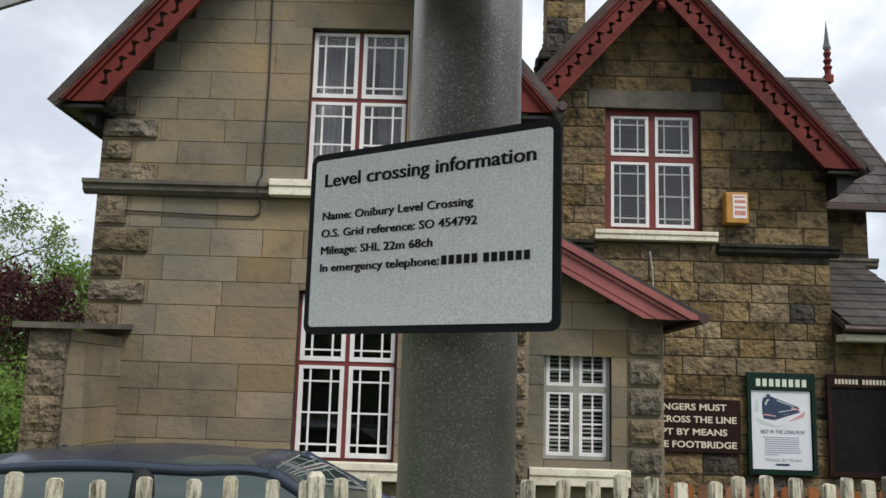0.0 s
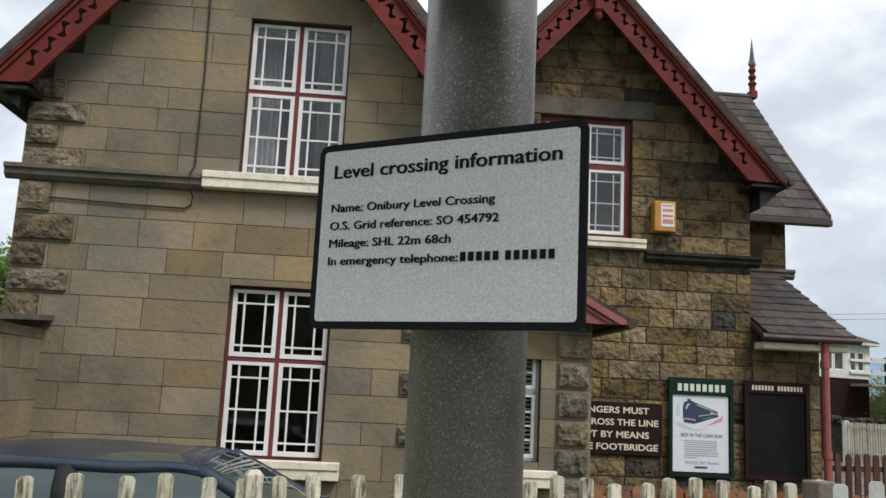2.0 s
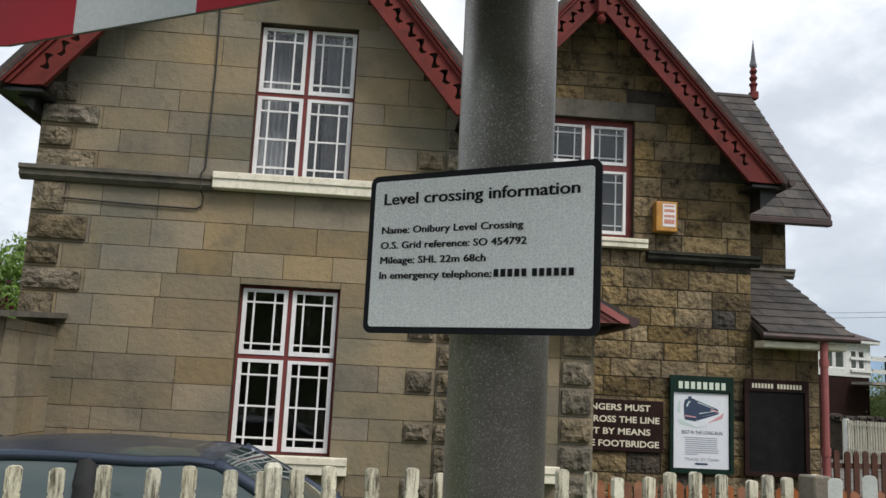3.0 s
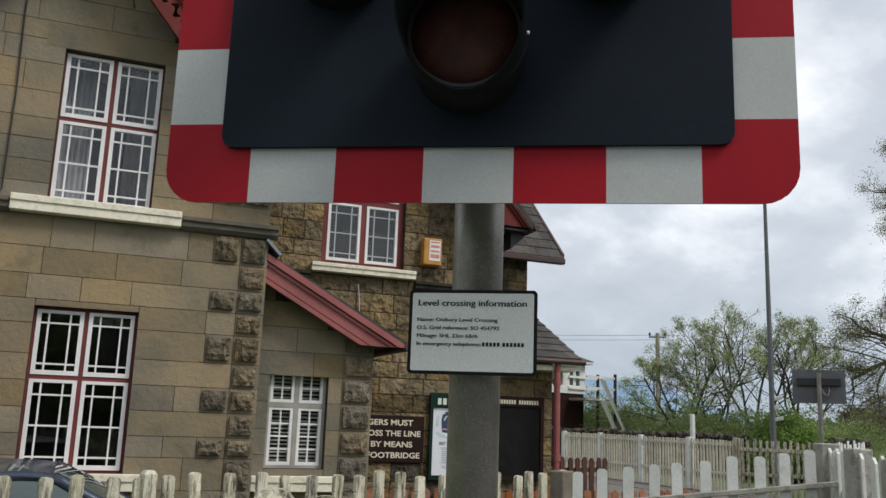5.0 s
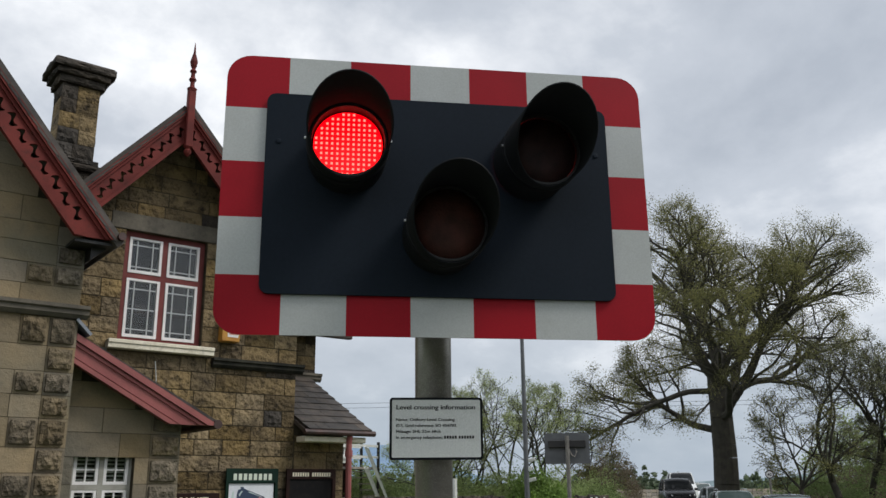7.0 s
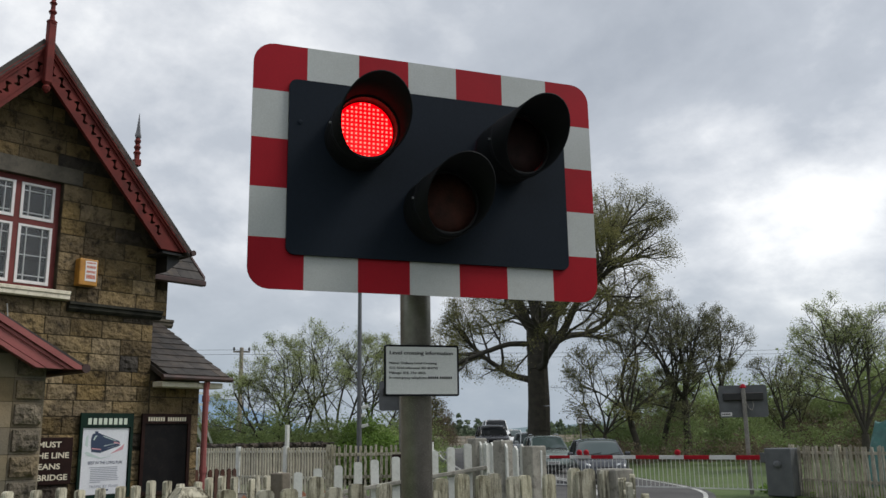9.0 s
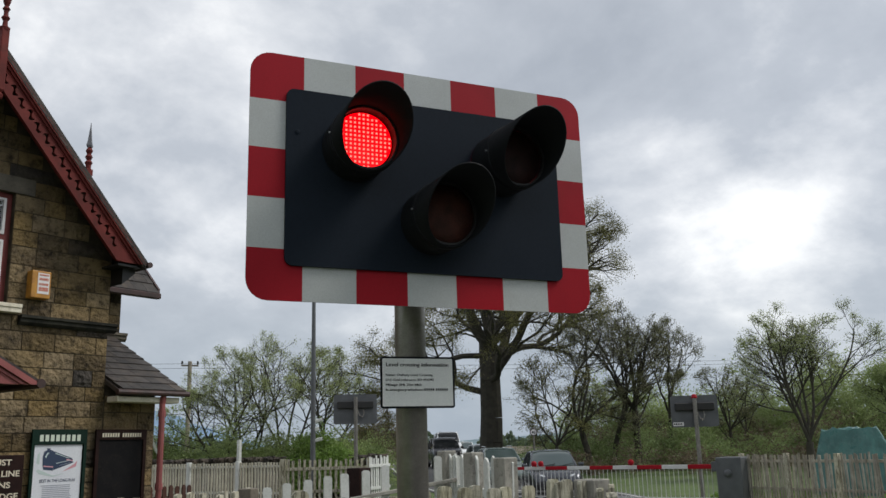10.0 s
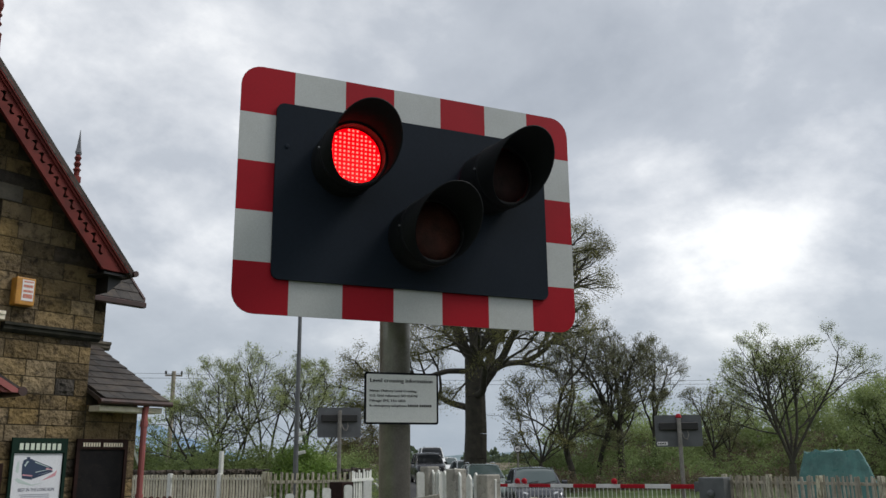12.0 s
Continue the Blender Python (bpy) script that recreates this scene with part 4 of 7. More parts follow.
def lamp(u, w, lens, shutter, yaw=0.0):
    """A lamp head: a sleeve with a slanting hood, a ring, and its lens; the red ones hold always-lit diodes and an
    added blind.
    """
    at = BM @ Matrix.Translation((u, 0, w)) @ pose(0, 0, 0, 0, 0, yaw)
    bm = bmesh.new()
    n = 40
    ro, ri = 0.121, 0.116
    rings = []
    for r, k in ((ro, 0), (ro, 1), (ri, 1), (ri, 0)):
        ring = []
        for i in range(n):
            a = 2 * math.pi * i / n
            tall = (math.sin(a) + 1) / 2
            tip = -(0.158 + 0.202 * tall ** 0.9)
            wide = 1.0 + (0.0 if k == 0 else 0.02)
            ring.append(bm.verts.new(at @ Vector((r * wide * math.cos(a), -0.012 if k == 0 else tip, r * wide * math.sin(a)))))
        rings.append(ring)
    for a, b in zip(rings, rings[1:]):
        for i in range(n):
            bm.faces.new((a[i], a[(i + 1) % n], b[(i + 1) % n], b[i]))
    head = part("lamp_head", bm, HOOD, signal, "black slant-cut lamp hood", True)
    bm = bmesh.new()
    rings = []
    for r, y in ((0.1225, -0.120), (0.1255, -0.122), (0.1255, -0.138), (0.1225, -0.140)):
        rings.append([bm.verts.new(at @ Vector((r * math.cos(2 * math.pi * i / n), y, r * math.sin(2 * math.pi * i / n)))) for i in range(n)])
    for a, b in zip(rings, rings[1:]):
        for i in range(n):
            bm.faces.new((a[i], a[(i + 1) % n], b[(i + 1) % n], b[i]))
    part("clamp_ring", bm, HOOD, head)
    bm = bmesh.new()
    for s in (-1, 1):
        lathe(bm, [(0.004, 0.121), (0.004, 0.130)], 6, at @ Matrix.Translation((0, -0.13, 0.01)) @ pose(0, 0, 0, 0, 90 * s, 0))
    part("screws", bm, plain("bright_screw", (0.7, 0.7, 0.7), 0.3, 0.9), head)
    bm = bmesh.new()
    plate(bm, [(0.1150 * math.cos(2 * math.pi * i / n), 0.1150 * math.sin(2 * math.pi * i / n)) for i in range(n)], [[(LAMP_R * math.cos(2 * math.pi * i / n), LAMP_R * math.sin(2 * math.pi * i / n)) for i in range(n)]], -LAMP_OUT - 0.004, -LAMP_OUT + 0.05, at)
    part("lens_ring", bm, RUBBER, head)
    if not shutter:
        bm = bmesh.new()
        lathe(bm, [(LAMP_R, 0), (LAMP_R, 0.01), (LAMP_R * 0.6, 0.018), (LAMP_R * 0.2, 0.021)], n, at @ Matrix.Translation((0, -LAMP_OUT + 0.02, 0)) @ pose(0, 0, 0, 90, 0, 0))
        part("lens", bm, lens, head, "unlit dark amber lens", True)
        return
    bm = bmesh.new()
    lathe(bm, [(LAMP_R * 0.955, 0), (LAMP_R * 0.955, 0.006)], n, at @ Matrix.Translation((0, -LAMP_OUT + 0.04, 0)) @ pose(0, 0, 0, 90, 0, 0))
    disc = part("led_panel", bm, LAMP_RED, head, "glowing red diode panel")
    bm = bmesh.new()
    step = 0.0158
    for i in range(-6, 7):
        for j in range(-6, 7):
            if math.hypot(i, j) * step < LAMP_R - 0.011:
                box(bm, i * step - 0.0033, i * step + 0.0033, -0.0016, 0, j * step - 0.0033, j * step + 0.0033, 0, at @ Matrix.Translation((0, -LAMP_OUT + 0.0336, 0)))
    part("diode_grid", bm, LED_DOT, disc)["kind"] = "stuff"
    # an added dark disc plays the unlit lens: before the always-lit diodes when out, drawn back behind them when lit
    bm = bmesh.new()
    lathe(bm, [(LAMP_R * 0.992, 0), (LAMP_R * 0.992, 0.003), (LAMP_R * 0.5, 0.006), (LAMP_R * 0.1, 0.007)], n, pose(0, 0, 0, 90, 0, 0))
    blind = part("blind", bm, LENS_DARK, head, "dark red disc added to stand in for the unlit lens", True)
    shutters.append((blind, at))


lamp(-0.296, 0.122, LENS_DARK, True)
lamp(0.284, 0.122, LENS_DARK, True, 5)
lamp(-0.003, -0.125, LENS_AMBER, False, 1.5)

# ---- the information plate on the post ----
PLATE_BLACK = surface("black_plate_border", (0.008, 0.009, 0.011), (0.012, 0.013, 0.016), 8, 0.6, 0.05, 120, spec=0.15)
INK = plain("black_lettering", (0.008, 0.008, 0.009), 0.6, 0, 0.15)


def reflective_plate():
    """White retro-reflective sheet with a fine honeycomb net in it."""
    m = surface("honeycomb_reflective_sheet", (0.70, 0.715, 0.69), (0.64, 0.66, 0.635), 7, 0.42, 0.0, 250, dirt=(0.54, 0.55, 0.52), dirt_amount=0.3)
    t = m.node_tree
    b = t.nodes["Principled BSDF"]
    src = b.inputs["Base Color"].links[0].from_socket
    co = t.nodes.new("ShaderNodeTexCoord")
    v = t.nodes.new("ShaderNodeTexVoronoi")
    v.feature = "DISTANCE_TO_EDGE"
    v.inputs["Scale"].default_value, v.inputs["Randomness"].default_value = 250, 0.85
    t.links.new(co.outputs["Object"], v.inputs["Vector"])
    r = t.nodes.new("ShaderNodeMapRange")
    r.inputs["From Min"].default_value, r.inputs["From Max"].default_value = 0.02, 0.12
    r.inputs["To Min"].default_value, r.inputs["To Max"].default_value = 1.0, 0.0
    t.links.new(v.outputs["Distance"], r.inputs["Value"])
    mx = t.nodes.new("ShaderNodeMix")
    mx.data_type = "RGBA"
    mx.inputs["B"].default_value = (0.84, 0.85, 0.82, 1)
    t.links.new(r.outputs[0], mx.inputs["Factor"])
    t.links.new(src, mx.inputs["A"])
    t.links.new(mx.outputs["Result"], b.inputs["Base Color"])
    return m


SU = Vector((0.243, -0.153, 0)).normalized()
SC = Vector((-0.311, 0.769, 1.6945))
SM = Matrix(((SU.x, -SU.y, 0, SC.x), (SU.y, SU.x, 0, SC.y), (0, 0, 1, SC.z), (0, 0, 0, 1)))
info = thing("information_plate", None, "white level crossing information plate with black border on the signal post", "sign")
SW, SH = 0.1445, 0.0945
bm = bmesh.new()
plate(bm, rounded(-SW, SW, -SH, SH, 0.010, 5), [], 0, 0.003, SM)
part("border_plate", bm, PLATE_BLACK, info, "black-edged metal plate")
bm = bmesh.new()
plate(bm, rounded(-SW + 0.0075, SW - 0.0075, -SH + 0.0075, SH - 0.0075, 0.004, 4), [], -0.0012, -0.0002, SM)
part("sheet", bm, reflective_plate(), info)
bm = bmesh.new()
for z in (-0.05, 0.05):
    box(bm, -0.05, 0.05, 0.004, 0.016, z - 0.012, z + 0.012, 0, SM)
part("clip", bm, GALV, info)


def line(text, x, z, h, width, bold=0.0):
    for k in (-1, 1):
        words("lettering", text, h, INK, info, SM @ Matrix.Translation((x + k * bold, -0.0016 - 0.0002 * k, z)), width)


line("Level crossing information", -0.1250, 0.0580, 0.0142, 0.2440, 0.00048)
line("Name: Onibury Level Crossing", -0.1255, 0.0230, 0.0086, 0.1810, 0.00026)
line("O.S. Grid reference: SO 454792", -0.1255, 0.0048, 0.0086, 0.1860, 0.00026)
line("Mileage: SHL 22m 68ch", -0.1255, -0.0130, 0.0086, 0.1370, 0.00026)
line("In emergency telephone:", -0.1255, -0.0310, 0.0086, 0.1450, 0.00026)
bm = bmesh.new()
x = 0.0235
for k in range(11):
    if k == 5:
        x += 0.004
    box(bm, x, x + 0.0055, -0.0022, -0.0014, -0.0310, -0.0225, 0, SM)
    x += 0.0083
tagged(part("number_bars", bm, INK, info), kind="stuff")

# ---- boards and small fixtures on the walls ----
GREEN = surface("dark_green_enamel", (0.0055, 0.026, 0.017), (0.004, 0.018, 0.012), 5, 0.5, 0.05, 60, spec=0.2)
PAPER = surface("poster_paper", (0.74, 0.76, 0.80), (0.68, 0.70, 0.75), 3, 0.5, 0.02, 60)
BROWN = surface("dark_brown_enamel", (0.024, 0.010, 0.008), (0.016, 0.007, 0.006), 5, 0.6, 0.05, 60, dirt=(0.04, 0.02, 0.014), dirt_amount=0.4, spec=0.15)
CHALK = surface("black_board_face", (0.007, 0.007, 0.008), (0.011, 0.0105, 0.011), 6, 0.65, 0.1, 60, dirt=(0.028, 0.022, 0.018), dirt_amount=0.4, spec=0.12)
CREAM_INK = plain("cream_lettering", (0.72, 0.66, 0.52), 0.5)
PALE_INK = plain("pale_green_lettering", (0.62, 0.68, 0.58), 0.5)
BLUE_INK = plain("navy_print", (0.035, 0.05, 0.11), 0.5)
GREY_INK = plain("small_print", (0.30, 0.32, 0.38), 0.6)
ENGINE = plain("engine_print", (0.03, 0.05, 0.10), 0.5)
PINK_INK = plain("pink_print", (0.60, 0.30, 0.34), 0.6)
BLUSH_INK = plain("pale_green_print", (0.52, 0.62, 0.60), 0.6)


def letter_bars(bm, x0, x1, z, h, count, y, skip=()):
    """Plain blocks the size of letters, evenly set out."""
    step = (x1 - x0) / count
    for k in range(count):
        if k not in skip:
            box(bm, x0 + k * step, x0 + k * step + step * 0.66, y - 0.002, y, z, z + h)


poster = thing("poster_board", None, "green-framed railway poster board with a steam engine print on the wall", "poster")
X0, X1, Z0, Z1, Y = 3.10, 3.87, 0.72, 1.85, B_Y - 0.02
bm = bmesh.new()
plate(bm, rect(X0, X1, Z0, Z1), [rect(X0 + 0.04, X1 - 0.04, Z0 + 0.045, Z1 - 0.19)], Y - 0.055, Y - 0.02)
part("frame", bm, GREEN, poster, "dark green timber frame")
bm = bmesh.new()
box(bm, X0 + 0.01, X1 - 0.01, Y - 0.02, Y - 0.002, Z0 + 0.01, Z1 - 0.01)
part("back_board", bm, GREEN, poster)
bm = bmesh.new()
box(bm, X0 + 0.052, X1 - 0.052, Y - 0.030, Y - 0.021, Z0 + 0.055, Z1 - 0.20)
part("sheet", bm, PAPER, poster, "white printed poster sheet")
bm = bmesh.new()
letter_bars(bm, X0 + 0.10, X1 - 0.075, Z1 - 0.155, 0.085, 8, Y - 0.056)
tagged(part("heading_bars", bm, PALE_INK, poster), kind="stuff")
PF = Y - 0.031
bm = bmesh.new()
# the engine: smokebox front, boiler, cab, running plate, wheels, in a receding view
def disc_print(cx, cz, r, depth=0.002, n=20):
    plate(bm, [(cx + r * math.cos(2 * math.pi * i / n), cz + r * math.sin(2 * math.pi * i / n)) for i in range(n)], [], PF - depth, PF)


disc_print(3.345, 1.500, 0.072)
plate(bm, [(3.275, 1.375), (3.425, 1.360), (3.435, 1.545), (3.400, 1.578), (3.345, 1.590), (3.285, 1.565), (3.270, 1.50)], [], PF - 0.0018, PF)
plate(bm, [(3.36, 1.575), (3.44, 1.560), (3.56, 1.515), (3.66, 1.480), (3.69, 1.462), (3.69, 1.425), (3.56, 1.395), (3.425, 1.352), (3.36, 1.36)], [], PF - 0.0022, PF)
plate(bm, [(3.325, 1.585), (3.365, 1.585), (3.370, 1.606), (3.320, 1.606)], [], PF - 0.0019, PF)
plate(bm, [(3.285, 1.335), (3.42, 1.318), (3.425, 1.362), (3.28, 1.38)], [], PF - 0.0016, PF)
plate(bm, [(3.425, 1.325), (3.70, 1.415), (3.70, 1.425), (3.425, 1.355)], [], PF - 0.0014, PF)
part("engine_print", bm, ENGINE, poster)
bm = bmesh.new()
plate(bm, [(3.285, 1.372), (3.42, 1.357), (3.42, 1.372), (3.285, 1.387)], [], PF - 0.003, PF - 0.0023)
plate(bm, [(3.60, 1.445), (3.69, 1.432), (3.69, 1.446), (3.60, 1.468)], [], PF - 0.003, PF - 0.0023)
plate(bm, [(3.55, 1.30), (3.74, 1.36), (3.76, 1.44), (3.72, 1.40)], [], PF - 0.0012, PF)
part("colour_print", bm, PINK_INK, poster)
bm = bmesh.new()
plate(bm, [(3.19, 1.32), (3.24, 1.28), (3.42, 1.24), (3.60, 1.28), (3.42, 1.255), (3.22, 1.34)], [], PF - 0.0010, PF)
plate(bm, [(3.44, 1.535), (3.64, 1.468), (3.64, 1.474), (3.44, 1.548)], [], PF - 0.0032, PF - 0.0024)
plate(bm, [(3.30, 1.50), (3.33, 1.55), (3.36, 1.55), (3.33, 1.52), (3.315, 1.48)], [], PF - 0.0032, PF - 0.0024)
plate(bm, [(3.46, 1.405), (3.66, 1.445), (3.66, 1.450), (3.46, 1.415)], [], PF - 0.0032, PF - 0.0024)
plate(bm, [(3.19, 1.42), (3.23, 1.40), (3.23, 1.56), (3.20, 1.53)], [], PF - 0.0010, PF)
part("wash_print", bm, BLUSH_INK, poster)
words("lettering", "BEST IN THE LONG RUN", 0.042, BLUE_INK, poster, Matrix.Translation((3.245, PF - 0.001, 1.17)), 0.49)
words("lettering", "TRAVEL BY TRAIN", 0.036, GREY_INK, poster, Matrix.Translation((3.285, PF - 0.001, 0.862)), 0.41)
bm = bmesh.new()
random.seed(4)
for k in range(9):
    ind = 0.02 if k else 0.0
    box(bm, 3.27 + ind, 3.27 + random.uniform(0.40, 0.43) if k < 8 else 3.44, PF - 0.002, PF, 1.125 - k * 0.024, 1.133 - k * 0.024)
tagged(part("small_print_bars", bm, GREY_INK, poster), kind="stuff")
bm = bmesh.new()
plate(bm, [(3.40, 0.828), (3.42, 0.818), (3.55, 0.818), (3.57, 0.828), (3.55, 0.840), (3.42, 0.840)], [], PF - 0.002, PF)
part("emblem", bm, BLUE_INK, poster)

notice = thing("notice_board", None, "brown-framed empty black railway notice board on the wall", "notice board")
X0, X1 = 4.005, 4.80
bm = bmesh.new()
plate(bm, rect(X0, X1, Z0, Z1), [rect(X0 + 0.05, X1 - 0.05, Z0 + 0.05, Z1 - 0.14)], Y - 0.055, Y - 0.02)
part("frame", bm, BROWN, notice)
bm = bmesh.new()
box(bm, X0 + 0.01, X1 - 0.01, Y - 0.035, Y - 0.002, Z0 + 0.01, Z1 - 0.01)
part("face", bm, CHALK, notice)
bm = bmesh.new()
letter_bars(bm, X0 + 0.09, X1 - 0.08, Z1 - 0.105, 0.055, 16, Y - 0.056, (7,))
tagged(part("heading_bars", bm, CREAM_INK, notice), kind="stuff")

warning = thing("warning_sign", None, "brown enamel passenger warning sign with cream lettering on the wall", "sign")
X0, X1 = 1.72, 3.03
bm = bmesh.new()
box(bm, X0, X1, Y - 0.025, Y - 0.002, 0.93, 1.53, 0.006)
part("plate", bm, BROWN, warning)
for k, (text, w) in enumerate((("PASSENGERS MUST", 1.04), ("NOT CROSS THE LINE", 1.17), ("EXCEPT BY MEANS", 1.04), ("OF THE FOOTBRIDGE", 1.17))):
    words("lettering", text, 0.073, CREAM_INK, warning, Matrix.Translation((2.975 - w - (0.11 if k in (0, 2) else 0.0) + (0.0), Y - 0.026, 1.405 - k * 0.139)), w, 0.002)

alarm = thing("alarm_box", None, "orange burglar alarm box with a white label on the wall", "alarm box")
ORANGE = surface("faded_orange_plastic", (0.52, 0.25, 0.035), (0.42, 0.19, 0.03), 8, 0.5, 0.05, 60, dirt=(0.22, 0.11, 0.03), dirt_amount=0.5)
bm = bmesh.new()
box(bm, 2.885, 3.15, B_Y - 0.15, B_Y - 0.005, 3.56, 3.93, 0.012, None, 2)
part("case", bm, ORANGE, alarm)
bm = bmesh.new()
box(bm, 2.965, 3.125, B_Y - 0.154, B_Y - 0.1505, 3.62, 3.90)
lab = part("label_panel", bm, WHITE, alarm)
bm = bmesh.new()
for z, h in ((3.865, 0.02), (3.80, 0.035), (3.735, 0.03), (3.655, 0.055)):
    letter_bars(bm, 2.985, 3.115, z, h, 7, B_Y - 0.155)
tagged(part("label_bars", bm, plain("red_print", (0.55, 0.12, 0.05), 0.5), lab), kind="stuff")

cable = thing("wall_cable", None, "thin dark cable clipped down the stone front", "cable")
bm = bmesh.new()
tube(bm, [(-2.06, A_Y - 0.02, 6.1), (-2.075, A_Y - 0.02, 5.2), (-2.06, A_Y - 0.02, 4.4), (-2.07, A_Y - 0.02, 3.45), (-2.08, A_Y - 0.13, 3.38), (-2.08, A_Y - 0.13, 3.23), (-2.065, A_Y - 0.02, 3.18), (-2.07, A_Y - 0.02, 3.10), (-2.12, A_Y - 0.02, 3.065), (-2.6, A_Y - 0.02, 3.07), (-3.55, A_Y - 0.02, 3.10)], [0.008] * 11, 6)
part("cable", bm, BLACK, cable)
cable = thing("wall_cable", None, "thin dark cable clipped along the stone front below the gable", "cable")
bm = bmesh.new()
tube(bm, [(-2.05, A_Y - 0.02, 5.56), (-1.6, A_Y - 0.02, 5.53), (-1.25, A_Y - 0.02, 5.60), (-1.13, A_Y - 0.02, 5.58), (-1.10, A_Y - 0.02, 5.46)], [0.007] * 5, 6)
part("cable", bm, BLACK, cable)
cable = thing("wall_cable", None, "pale cable hanging down the brown stone wall", "cable")
bm = bmesh.new()
tube(bm, [(2.02, B_Y - 0.035, 3.22), (2.05, B_Y - 0.035, 3.0), (2.06, B_Y - 0.035, 2.7), (2.07, B_Y - 0.035, 2.4)], [0.006] * 4, 6)
part("cable", bm, LEAD, cable)

# ---- picket fences ----
OLD_PAINT = surface("flaking_cream_paint", (0.66, 0.62, 0.49), (0.52, 0.48, 0.36), 9, 0.8, 0.35, 70, vary=0.15, dirt=(0.06, 0.05, 0.03), dirt_amount=0.95, streak=(1.6, 1.6, 0.22), spec=0.2, dirt_from=0.455)
MOSSY = surface("greened_old_paint", (0.50, 0.48, 0.38), (0.36, 0.34, 0.25), 7, 0.85, 0.4, 70, vary=0.2, dirt=(0.07, 0.062, 0.04), dirt_amount=0.95, streak=(1.6, 1.6, 0.22), spec=0.2, dirt_from=0.46)
NEW_PAINT = surface("white_fence_paint", (0.66, 0.67, 0.64), (0.58, 0.59, 0.55), 5, 0.6, 0.12, 60, vary=0.08, dirt=(0.36, 0.36, 0.31), dirt_amount=0.5)
GREY_WOOD = surface("weathered_grey_wood", (0.30, 0.26, 0.21), (0.19, 0.165, 0.13), 6, 0.9, 0.35, 60, vary=0.25, dirt=(0.10, 0.09, 0.07), dirt_amount=0.6)
ORANGE_WOOD = surface("orange_stained_wood", (0.30, 0.105, 0.04), (0.22, 0.075, 0.03), 6, 0.8, 0.25, 60, vary=0.2, dirt=(0.10, 0.05, 0.03), dirt_amount=0.5)
DARK_RED_WOOD = surface("dark_red_stained_wood", (0.075, 0.026, 0.014), (0.05, 0.018, 0.011), 6, 0.8, 0.25, 60, vary=0.2)
CREAM_PAINT = surface("dulled_cream_paint", (0.58, 0.54, 0.42), (0.48, 0.445, 0.345), 5, 0.7, 0.12, 60, vary=0.12, dirt=(0.20, 0.18, 0.14), dirt_amount=0.6)
CONCRETE = surface("lichened_concrete", (0.36, 0.34, 0.29), (0.24, 0.23, 0.20), 7, 0.9, 0.4, 60, vary=0.12, dirt=(0.08, 0.075, 0.06), dirt_amount=0.8)


def picket_mesh(material, w, t, top="round", notch=False):
    """A pale of unit height scaled afterwards; the head keeps its shape in the top tenth."""
    bm = bmesh.new()
    h = 1.0
    if top == "round":
        head = [(w / 2, h - w * 0.16), (w * 0.36, h - w * 0.03), (w * 0.15, h), (-w * 0.15, h), (-w * 0.36, h - w * 0.03), (-w / 2, h - w * 0.16)]
    elif top == "point":
        head = [(w / 2, h - w * 0.45), (0.0, h), (-w / 2, h - w * 0.45)]
    elif top == "arch":
        head = [(w / 2, h - w * 0.5), (w * 0.43, h - w * 0.25), (w * 0.25, h - w * 0.07), (0, h), (-w * 0.25, h - w * 0.07), (-w * 0.43, h - w * 0.25), (-w / 2, h - w * 0.5)]
    else:
        head = [(w / 2, h), (-w / 2, h)]
    side = []
    if notch:
        side = [(w / 2, h - 0.062), (w * 0.42, h - 0.067), (w / 2 * 1.02, h - 0.074)]
    outer = [(-w / 2, 0), (w / 2, 0)] + [(x, z) for x, z in side[::-1]] + head + [(-x, z) for x, z in side]
    plate(bm, outer, [], -t / 2, t / 2)
    return mesh_of(bm, "pale", material)


